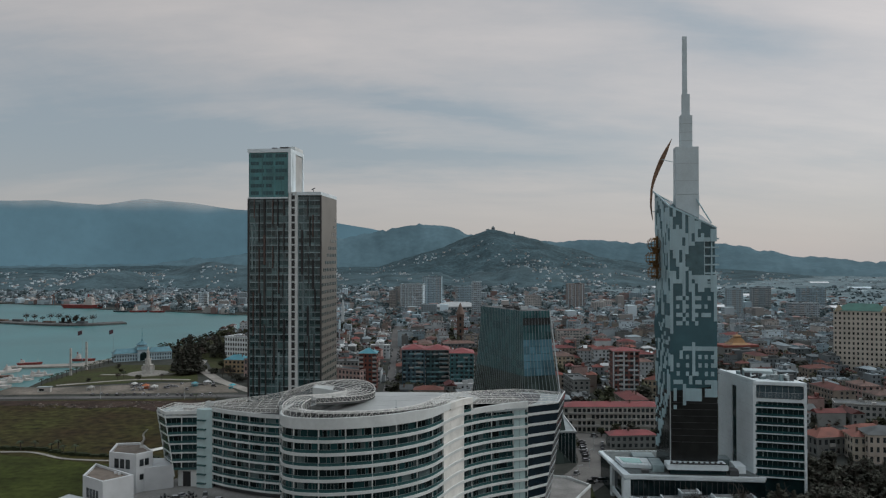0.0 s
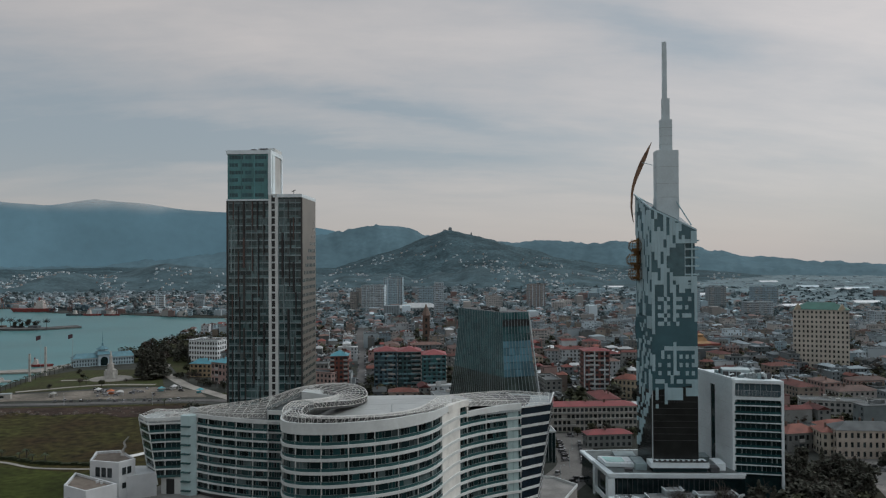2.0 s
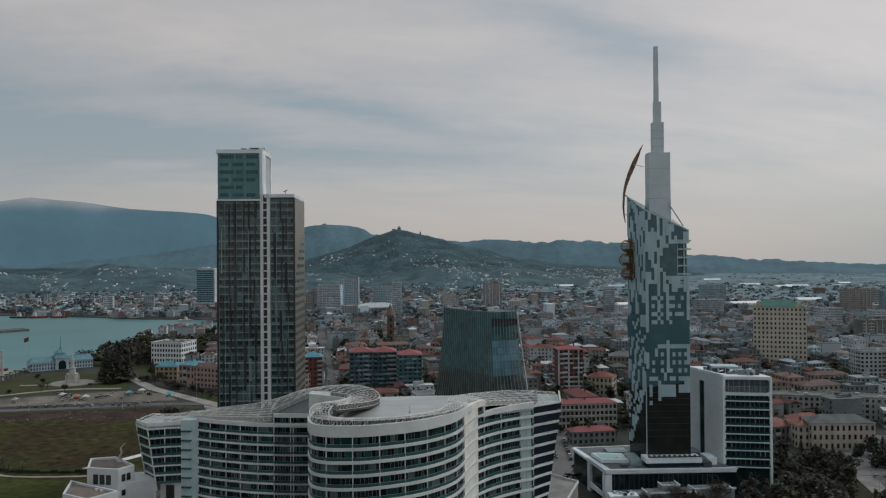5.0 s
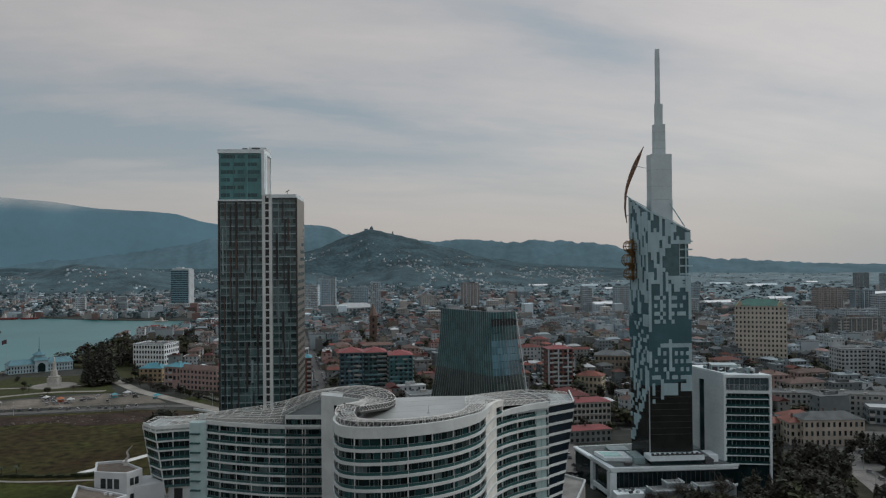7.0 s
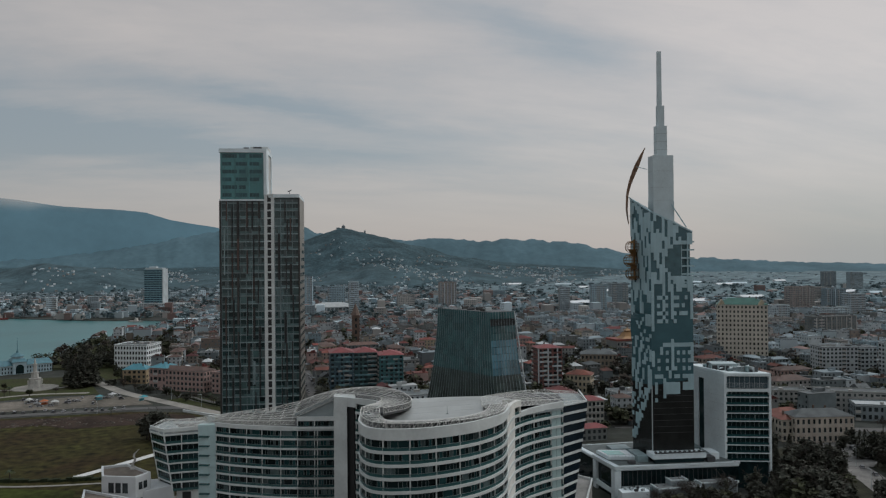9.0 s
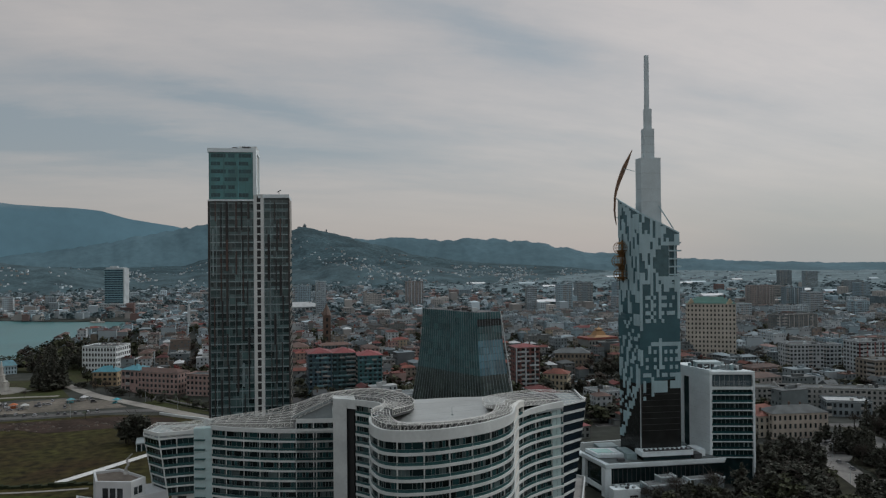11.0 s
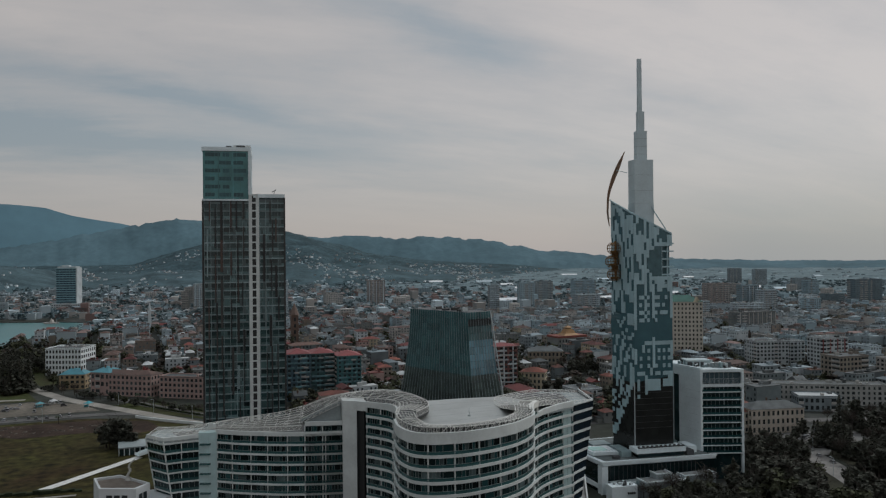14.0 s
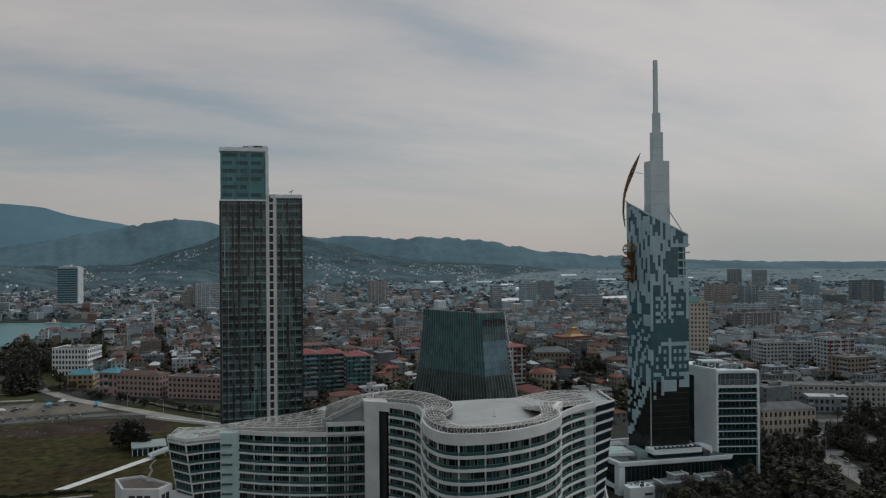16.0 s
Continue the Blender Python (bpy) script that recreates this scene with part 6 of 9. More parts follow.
def crown_bare(h, w, n, rng):
    g = Geo()
    for i in range(n):
        a, c = rng.random() * 6.283, rng.uniform(-0.3, 1)
        q = math.sqrt(1 - c * c)
        d = w * rng.uniform(0.3, 1.0)
        p = Vector((d * q * math.cos(a), d * q * math.sin(a), h * 0.58 + d * c * 0.9))
        e = p + Vector((rng.uniform(-1, 1), rng.uniform(-1, 1), rng.uniform(0.1, 1.2))) * 0.9
        g.bar(p, e, 0.05)
    return g


GEOS = {}


def tree(kind, h, w, seed, label):
    rng = random.Random(seed)
    t = thing("tree", 0, -400, 0, 0, label, "tree", "trees of the town")
    g = Geo()
    if kind == "cone":
        g.tube((0, 0), 0.3, 0.08, 0, h * 0.95, 6)
        c, m = crown_cone(h, w, 640, rng, 0.6), EVERGREEN
    elif kind == "round":
        limbs(g, h, 0.32, rng)
        c, m = crown_round(h, w, 620, rng, 0.66), BROADLEAF
    elif kind == "dark":
        limbs(g, h, 0.38, rng, start=0.2)
        c, m = crown_round(h, w, 760, rng, 0.72, 0.1), EVERGREEN
    else:
        limbs(g, h, 0.26, rng, 8, 0.6)
        c, m = crown_bare(h, w, 420, rng), BARE
    part("trunk", g, BARK, t, local=True)
    part("crown", c, m, t, local=True)
    GEOS[seed - 1] = (g, c, m)
    return t


TREES = [tree("cone", 15, 3.6, 1, "tall dark conifer tree"), tree("cone", 12, 3.4, 2, "dark conifer tree with ragged tiers"), tree("round", 10, 4.2, 3, "dull green leafy tree"),
         tree("dark", 12, 5.0, 4, "dense dark evergreen tree"), tree("bare", 10, 3.6, 5, "bare leafless winter tree"), tree("dark", 8, 4.2, 6, "low dark evergreen tree"), tree("round", 7, 3.2, 7, "small dull green tree")]
used = set()


def plant(i, x, y, s=1.0, z=0.0):
    rz = random.uniform(0, 360)
    t = TREES[i]
    m = pose(x, y, z, 0, 0, rz) @ Matrix.Diagonal((s, s, s * random.uniform(0.9, 1.1), 1))
    if i not in used:
        used.add(i)
        t.matrix_basis = m
        return t
    o = copy_thing(t, Matrix.Identity(4))
    o.matrix_basis = m
    return o


class Heap:
    """Many like things joined into one mesh, with a slot for each material."""

    def __init__(self):
        self.g, self.mats = Geo(), []

    def add(self, g, m, mat_):
        if mat_ not in self.mats:
            self.mats.append(mat_)
        k, s = len(self.g.v), self.mats.index(mat_)
        if g.v:
            A = np.array(m)
            v = np.c_[np.array(g.v), np.ones(len(g.v))] @ A.T
            self.g.v += [tuple(p) for p in v[:, :3]]
            self.g.f += [tuple(i + k for i in f) for f in g.f]
            self.g.m += [s] * len(g.f)

    def done(self, name, label, category):
        return solo(name, self.g, self.mats, label, category, kind="stuff")


WOOD = Heap()


def thicket(i, x, y, s):
    """A tree of the dense woods, joined to the rest."""
    g, c, m = GEOS[i]
    at = pose(x, y, 0, 0, 0, random.uniform(0, 360)) @ Matrix.Diagonal((s, s, s * random.uniform(0.9, 1.1), 1))
    WOOD.add(g, at, BARK)
    WOOD.add(c, at, m)


# dark grove at the harbour park
for x, y, k in ((-225, 670, 1.9), (-214, 669, 2.1), (-219, 664, 1.7), (-217, 678, 2.2), (-228, 677, 1.5), (-209, 674, 1.8), (-222, 690, 2.0), (-212, 683, 1.7), (-220, 671, 1.9)):
    plant(random.choice((0, 0, 1)), x, y, k)
for _ in range(20):
    x, y = random.uniform(-256, -214), random.uniform(778, 838)
    plant(random.choice((3, 0, 0, 1)), x, y, random.uniform(1.0, 1.5))
for x, y in ((-196, 700), (-190, 690), (-199, 722), (-205, 740), (-184, 672), (-211, 757)):
    plant(random.choice((2, 6, 1)), x, y, random.uniform(0.7, 1.1))
# park bushes, boulevard trees
for x, y in ((-282, 628), (-262, 636), (-244, 632), (-228, 640), (-272, 668), (-232, 700), (-240, 715), (-290, 705), (-258, 702)):
    plant(random.choice((5, 6, 4)), x, y, random.uniform(0.5, 0.8))
BIG = plant(3, -130, 468, 1.4)
BIG["label"] = "big round dark bush on the meadow"
for x, y in ((-126, 470), (-134, 466), (-128, 465), (-132, 472), (-130, 472), (-124, 466), (-136, 470)):
    plant(3, x, y, random.uniform(1.1, 1.35))
for i in range(26):
    f = i / 25
    x, y = -205 + 150 * f + random.uniform(-3, 3), 668 - 180 * f + random.uniform(-3, 3) + 16
    plant(random.choice((4, 4, 6, 5)), x, y, random.uniform(0.6, 0.95))
# woods at the right foreground
g = Geo()
g.prism([(60, 225), (160, 225), (176, 280), (199, 330), (214, 352), (200, 372), (150, 372), (148, 300), (84, 292)], -0.1, 0.1)
WOODFLOOR = mat("woodland_floor", (0.044, 0.043, 0.029), 0.95, var=0.6, scale=0.1, grain=0.3, spec=0.12)
solo("woodland_floor", g, WOODFLOOR, "dark leaf-covered woodland floor", "ground", kind="structure")
g = Geo()
g.prism([(182, 225), (330, 225), (330, 378), (262, 396), (246, 372), (214, 345), (206, 312), (194, 280)], -0.1, 0.1)
solo("woodland_floor", g, WOODFLOOR, "dark leaf-covered woodland floor", "ground", kind="structure")
for _ in range(150):
    x, y = random.uniform(84, 172), random.uniform(246, 300)
    if y > 292 + (x - 86) * 0.1 and x < 128:
        continue
    if x > 158 + (y - 256) * 0.22 or (x > 138 and random.random() < 0.6):
        continue
    thicket(random.choice((3, 3, 3, 0, 1, 5, 2, 3)), x, y, random.uniform(0.9, 1.3) * (0.75 if x < 125 else 1.12))
for _ in range(64):
    x, y = random.uniform(147, 206), random.uniform(292, 368)
    if (x - 150) > (y - 270) * 0.60 - 2 and y < 345:
        continue
    if 344 < y and x > 186:
        continue
    plant(random.choice((1, 0, 3, 3, 3, 4)), x, y, random.uniform(0.8, 1.2))
for _ in range(560):
    x, y = random.uniform(184, 320), random.uniform(240, 396)
    if x < np.interp(y, [240, 282, 312, 336, 352, 366, 396], [172, 184, 195, 202, 214, 234, 244]) + 12 or y > np.interp(x, [180, 260, 330], [430, 400, 380]) - 8:
        continue
    # open glade before the mansion
    if 196 < x < 262 and y > 352 - (x - 200) * 0.12:
        continue
    if noise.noise(Vector((x * 0.035, y * 0.035, 2.0))) > 0.28:
        continue
    thicket(random.choice((3, 3, 0, 1, 4, 5)), x, y, random.uniform(0.75, 1.2))
# tall cedars over the avenue's edge
for x, y, k in ((166, 262, 1.25), (170, 274, 1.1), (163, 252, 1.3)):
    plant(3, x, y, k)
for x, y, k in ((184, 319, 1.0), (188, 327, 1.05), (178, 311, 1.0), (182, 331, 0.95), (190, 335, 1.0), (174, 321, 1.0), (192, 343, 0.9), (186, 349, 0.9), (180, 342, 0.95), (216, 358, 0.8), (228, 366, 0.85), (238, 350, 0.9)):
    plant(random.choice((3, 3, 1)), x, y, k)
for x, y in ((186, 334), (189, 341), (215, 345), (221, 349), (228, 353), (234, 357), (241, 361), (184, 326)):
    plant(random.choice((1, 3, 0)), x, y, random.uniform(0.75, 1.0))
WOOD.done("dense_woods", "dense dark evergreen woods beside the avenue", "woods")
for x, y, s in ((84, 297, 0.9), (88, 294, 1.0), (96, 294.5, 1.35), (113, 295, 1.4), (98, 296, 0.85), (92, 299, 0.8)):
    plant(4, x, y, s)
for x, y in ((46, 372), (60, 385), (64, 402), (88, 436), (96, 433), (104, 431), (118, 428), (100, 420), (112, 418), (66, 392)):
    plant(random.choice((2, 6, 3)), x, y, random.uniform(0.6, 0.9))
for x, y in ((205, 602), (212, 596), (198, 606), (220, 600), (214, 610), (202, 590), (156, 525), (164, 520), (172, 524), (148, 528), (190, 595), (228, 606)):
    plant(3, x, y, random.uniform(0.85, 1.2))
for x, y in ((-8, 548), (-14, 552), (0, 550), (-22, 556), (6, 546)):
    plant(3, x, y, 1.0)


def palm_tree():
    rng = random.Random(11)
    t = thing("palm", 0, -420, 0, 0, "small palm on the promenade", "palm", "palms of the promenade")
    g = Geo()
    g.tube((0, 0), 0.28, 0.2, 0, 5.2, 7)
    part("trunk", g, BARK, t, local=True)
    g = Geo()
    for i in range(16):
        a = 6.283 * i / 16 + rng.uniform(-0.1, 0.1)
        up = rng.uniform(0.1, 1.0)
        prev = Vector((0, 0, 5.1))
        for k in range(4):
            f = (k + 1) / 4
            r = 2.4 * f
            nxt = Vector((math.cos(a) * r, math.sin(a) * r, 5.1 + up * 1.5 * f - 1.9 * f * f))
            side = Vector((-math.sin(a), math.cos(a), -0.3)) * (0.45 * (1.1 - f * 0.8))
            g.face([prev - side, nxt - side * 0.8, nxt + side * 0.8, prev + side])
            prev = nxt
    part("crown", g, PALM, t, local=True)
    return t


palm0 = palm_tree()
spots = [(-216, 406), (-209, 407), (-199, 404), (-190, 398), (-183, 396), (-230, 409), (-196, 405), (-244, 370), (-170, 545), (-262, 648)]
spots += [(-118 + 9 * i, 583 - 11.5 * i) for i in range(9)] + [(-128 + 8.4 * i, 604 - 10.8 * i) for i in range(9)]
spots += [(-311 - 9 * f + 9 * f * f, 612 + 150 * f) for f in (k / 17 for k in range(18))]
for i, (x, y) in enumerate(spots):
    s = random.uniform(0.75, 1.15)
    m = pose(x, y, 0, 0, 0, random.uniform(0, 360)) @ Matrix.Diagonal((s, s, s, 1))
    if i == 0:
        palm0.matrix_basis = m
    else:
        copy_thing(palm0, Matrix.Identity(4)).matrix_basis = m

# ---- cars ----
CARPAINT = mat("car_paint", (0.32, 0.32, 0.33), 0.3, var=0.1, spread=0.9, hue=0.02, metal=0.2)
CARDARK = mat("dark_car_paint", (0.05, 0.05, 0.055), 0.3, var=0.1, spread=0.7)
TYRE = mat("tyre_rubber", (0.015, 0.015, 0.015), 0.9)


def car(m, label, van=False):
    t = thing("parked_car", 0, -430, 0, 0, label, "car", "parked cars")
    g = Geo()
    g.hexa([(-2.1, -0.85, 0.3), (2.1, -0.85, 0.3), (2.1, 0.85, 0.3), (-2.1, 0.85, 0.3)], [(-2.0, -0.8, 0.9), (2.05, -0.8, 0.8), (2.05, 0.8, 0.8), (-2.0, 0.8, 0.9)])
    h = 2.0 if van else 1.45
    g.hexa([(-1.3, -0.68, h - 0.06), (0.6, -0.68, h - 0.06), (0.6, 0.68, h - 0.06), (-1.3, 0.68, h - 0.06)], [(-1.25, -0.62, h), (0.5, -0.62, h), (0.5, 0.62, h), (-1.25, 0.62, h)])
    part("body", g, m, t, local=True)
    g = Geo()
    g.hexa([(-1.85, -0.78, 0.88), (1.2, -0.78, 0.82), (1.2, 0.78, 0.82), (-1.85, 0.78, 0.88)], [(-1.35, -0.68, h - 0.06), (0.62, -0.68, h - 0.06), (0.62, 0.68, h - 0.06), (-1.35, 0.68, h - 0.06)])
    part("cabin_glass", g, BLACK, t, local=True)
    for x in (-1.3, 1.3):
        for y in (-0.8, 0.8):
            g = Geo()
            n = 8
            ring = [(x + 0.33 * math.cos(6.283 * i / n), 0.33 + 0.33 * math.sin(6.283 * i / n)) for i in range(n)]
            g.hexa([(a, y - 0.1, b) for a, b in ring], [(a, y + 0.1, b) for a, b in ring])
            part("wheel", g, TYRE, t, local=True)
    return t


CARS = [car(CARPAINT, "light grey parked family car"), car(CARDARK, "dark parked family car"), car(CARPAINT, "pale parked delivery van", True)]
carspots = [(-252 + i * 6.1 + random.uniform(-1, 1), 566 + random.uniform(-2, 6), 90) for i in range(15)]
carspots += [(random.uniform(-245, -175), random.uniform(586, 618), random.choice((10, 95))) for _ in range(24)]
carspots += [(70.5 + random.uniform(-0.6, 0.6) + i * 0.6, 384 + i * 5.5, 12) for i in range(8)] + [(78 + i * 1.2, 380 + i * 6.5, 75) for i in range(7)]
carspots += [(52, 344, 30), (57, 330, 60), (74, 358, 100), (76, 366, 100)]
carspots += [(60, 338, 10), (66, 346, 20), (71, 349, 10), (69, 352, 5), (60, 335, 80), (84, 436, 0), (90, 440, 5), (92, 432, 0), (58, 352, 70), (62, 360, 60)]
carspots += [(-98 + random.uniform(0, 22), 283 + random.uniform(-6, 3), random.uniform(0, 180)) for _ in range(6)]
carspots += [(206 + 1.9 * i, 0, 0) for i in range(15)]
carspots += [(233, 367, 20), (232, 360, 20), (242, 358, 25), (245, 356, 25), (221, 333, 60), (204, 330, 65), (201, 318, 65)]
carspots += [(-38 - (y - 560) * 0.05 + random.choice((-3.4, 3.4)), y, 92) for y in range(600, 860, 9)]
seen_car = set()
for k, (x, y, r) in enumerate(carspots):
    z = 0.12 if -60 < x < -30 and y > 590 else 0.15 if y > 572 and x < 0 else 0.24 if y > 500 and x < 0 else 0.12
    if y == 0:
        y = 349 + (x - 205) * 0.6 + random.choice((1, 5, 8))
        r, z = 30, 0.3
    if y < 300 and x < 0:
        z = 13
    i = random.choice((0, 0, 1, 2))
    m = pose(x, y, z, 0, 0, r + random.uniform(-6, 6))
    if i not in seen_car:
        seen_car.add(i)
        CARS[i].matrix_basis = m
    else:
        copy_thing(CARS[i], m)
for i, (x, y, c) in enumerate(((-224, 596, (0.45, 0.14, 0.06)), (-216, 592, (0.5, 0.5, 0.48)), (-190, 606, (0.10, 0.28, 0.32)), (-183, 614, (0.5, 0.5, 0.5)), (-159, 597, (0.06, 0.30, 0.36)), (-236, 604, (0.5, 0.5, 0.48)), (-262, 588, (0.3, 0.3, 0.28)))):
    t = thing("market_tent", x, y, 0.15, 15 * i, "small market tent with coloured roof", "tent", "tents on the parking ground")
    cm = mat("tent_cloth", c, 0.8, var=0.2)
    g = Geo()
    g.hexa([(-2.6, -2, 2.6), (2.6, -2, 2.6), (2.6, 2, 2.6), (-2.6, 2, 2.6)], [(-0.3, -0.2, 3.9), (0.3, -0.2, 3.9), (0.3, 0.2, 3.9), (-0.3, 0.2, 3.9)])
    part("roof", g, cm, t, local=True)
    for u in (-2.4, 2.4):
        for v in (-1.8, 1.8):
            g = Geo()
            g.box((u, v, 0), (0.15, 0.15, 2.6))
            part("leg", g, MULL, t, local=True)
    g = Geo()
    g.box((0, 1.5, 0), (4.2, 0.5, 1.4))
    part("counter", g, cm, t, local=True)

# ---- harbour, monument and station ----
STONE = mat("white_stone", (0.42, 0.41, 0.38), 0.7, var=0.25, scale=0.4)
MON = thing("monument", -252, 674, 0, 0, "white tiered stone monument on a round plaza", "monument")
g = Geo()
g.tube((-252, 674), 17, 16.6, 0.1, 0.6, 28)
part("plaza", g, PALEROAD, MON)
for r0, r1, z0, z1 in ((5.4, 5.0, 0.6, 3.4), (4.4, 4.0, 3.4, 7.4), (4.6, 4.6, 7.4, 8.0), (2.9, 2.5, 8.0, 12.2), (3.0, 3.0, 12.2, 12.8), (1.5, 1.2, 12.8, 18.6), (1.7, 1.7, 18.6, 19.1), (0.9, 0.35, 19.1, 23.2)):
    g = Geo()
    g.tube((-252, 674), r0, r1, z0, z1, 8)
    part("tier", g, STONE, MON)
for i in range(4):
    a = i * math.pi / 2 + 0.5
    g = Geo()
    g.box((-252 + 4.6 * math.cos(a), 674 + 4.6 * math.sin(a), 3.4), (1.4, 1.4, 3.2), a)
    part("pier", g, STONE, MON)
STN = thing("station_building", -285, 752, 0, 0, "pale blue harbour station with arch and clock spire", "building")
SWALL = mat("pale_blue_render", (0.33, 0.43, 0.475), 0.7, var=0.15, scale=0.2)
SROOF = mat("slate_blue_roof", (0.085, 0.190, 0.225), 0.6, var=0.25, scale=0.3)
s0, s1 = np.array((-312.5, 747.5)), np.array((-266.5, 773.5))
su = (s1 - s0) / np.linalg.norm(s1 - s0)
sn = np.array((-su[1], su[0]))


def sp(u, v):
    p = s0 + su * u + sn * v
    return (p[0], p[1])


SL = float(np.linalg.norm(s1 - s0))
for a, b in ((0, SL * 0.40), (SL * 0.60, SL)):
    g = Geo()
    g.prism([sp(a, 0), sp(b, 0), sp(b, 16), sp(a, 16)], 0, 7.0)
    part("wing", g, SWALL, STN)
    g = Geo()
    g.prism([sp(a - 0.2, -0.3), sp(b + 0.2, -0.3), sp(b + 0.2, 16.3), sp(a - 0.2, 16.3)], 7.0, 7.5)
    part("cornice", g, WHITE, STN)
    g = Geo()
    g.hexa([(*sp(a - 0.6, -0.7), 7.5), (*sp(b + 0.6, -0.7), 7.5), (*sp(b + 0.6, 16.7), 7.5), (*sp(a - 0.6, 16.7), 7.5)], [(*sp(a + 3.5, 7), 11.6), (*sp(b - 1, 7), 11.6), (*sp(b - 1, 9), 11.6), (*sp(a + 3.5, 9), 11.6)])
    part("roof", g, SROOF, STN)
    n = int((b - a) / 2.2)
    for st in (0.9, 4.2):
        for i in range(n):
            g = Geo()
            u = a + (i + 0.5) * (b - a) / n
            g.prism([sp(u - 0.5, -0.08), sp(u + 0.5, -0.08), sp(u + 0.5, 0.2), sp(u - 0.5, 0.2)], st, st + 2.0)
            part("window", g, DGLASS, STN)
g = Geo()
g.prism([sp(SL * 0.40, -1.5), sp(SL * 0.60, -1.5), sp(SL * 0.60, 16), sp(SL * 0.40, 16)], 0, 10.6)
part("hall", g, SWALL, STN)
g = Geo()
um = SL * 0.50
pts = [(um + 3.2 * math.cos(a), 5.2 + 3.2 * math.sin(a)) for a in np.linspace(0, math.pi, 10)]
pts = [(um + 3.2, 0.4)] + pts + [(um - 3.2, 0.4)]
g.hexa([(*sp(u, -1.65), z) for u, z in pts], [(*sp(u, -1.2), z) for u, z in pts])
part("arch_window", g, DGLASS, STN)
g = Geo()
g.hexa([(*sp(SL * 0.38, -2.2), 10.6), (*sp(SL * 0.62, -2.2), 10.6), (*sp(SL * 0.62, 16.6), 10.6), (*sp(SL * 0.38, 16.6), 10.6)], [(*sp(um - 4.6, 3), 13.2), (*sp(um + 4.6, 3), 13.2), (*sp(um + 4.6, 12), 13.2), (*sp(um - 4.6, 12), 13.2)])
part("hall_roof", g, SROOF, STN)
g = Geo()
c = sp(um, 7.5)
g.tube(c, 5.0, 5.0, 13.2, 15.0, 8)
part("lantern", g, SWALL, STN)
g = Geo()
g.tube(c, 6.2, 1.6, 15.0, 17.8, 8)
part("lantern_roof", g, SROOF, STN)
g = Geo()
g.tube(c, 1.1, 0.7, 17.8, 20.2, 8)
g.tube(c, 0.35, 0.1, 20.2, 31, 6)
part("spire", g, SROOF, STN)
for k, (x, y, h) in enumerate(((-313.6, 664.3, 23), (-315.6, 697.7, 25))):
    g = Geo()
    g.hexa([(x - 0.9, y - 0.7, 0), (x + 0.9, y - 0.7, 0), (x + 0.9, y + 0.7, 0), (x - 0.9, y + 0.7, 0)], [(x - 0.7, y - 0.5, h), (x + 0.7, y - 0.5, h), (x + 0.7, y + 0.5, h), (x - 0.7, y + 0.5, h)])
    solo("pylon", g, STONE, "tall white stone pylon on the promenade", "pylon", "promenade pylons", at=(x, y, 0))
KS = thing("kiosk", -294, 583, 0, 8, "small white kiosk beside the shore road", "kiosk")
g = Geo()
g.box((0, 0, 0), (9, 4, 3.6))
part("wall", g, STONE, KS, local=True)
g = Geo()
g.box((0, 0, 3.6), (9.8, 4.8, 0.35))
part("roof", g, ROOFPALE, KS, local=True)
g = Geo()
g.box((-1.5, -2.02, 1.2), (3.4, 0.1, 1.4))
part("window", g, DGLASS, KS, local=True)
FLAGM = mat("dark_flag", (0.10, 0.05, 0.06), 0.8, var=0.3, scale=1.5)
for x, y, h in ((-326, 712, 34), (-316, 754.6, 31)):
    t = thing("flagpole", x, y, 0, 0, "tall thin flagpole with hanging flag", "flagpole", "promenade flagpoles")
    g = Geo()
    g.tube((0, 0), 0.22, 0.1, 0, h, 6)
    part("pole", g, MULL, t, local=True)
    g = Geo()
    for i in range(5):
        a, b = -i * 0.8, -(i + 1) * 0.8
        za, zb = math.sin(i * 1.1) * 0.4, math.sin((i + 1) * 1.1) * 0.4
        g.hexa([(a, za, h - 4 - i * 0.3), (a, za + 0.06, h - 4 - i * 0.3), (a, za + 0.06, h - 0.5 - i * 0.2), (a, za, h - 0.5 - i * 0.2)], [(b, zb, h - 4.3 - i * 0.3), (b, zb + 0.06, h - 4.3 - i * 0.3), (b, zb + 0.06, h - 0.7 - i * 0.2), (b, zb, h - 0.7 - i * 0.2)])
    part("flag", g, FLAGM, t, local=True)

BRICK = mat("brown_brick", (0.13, 0.085, 0.065), 0.85, var=0.3, scale=0.2)
HULLRED = mat("red_hull", (0.22, 0.035, 0.028), 0.5, var=0.3, scale=0.3)
HULLDARK = mat("dark_hull", (0.03, 0.032, 0.036), 0.5, var=0.3, scale=0.3)
SHIPWHITE = mat("ship_white", (0.5, 0.46, 0.43), 0.6, var=0.25, scale=0.3)
ORANGE = mat("orange_paint", (0.17, 0.085, 0.062), 0.6, var=0.3)


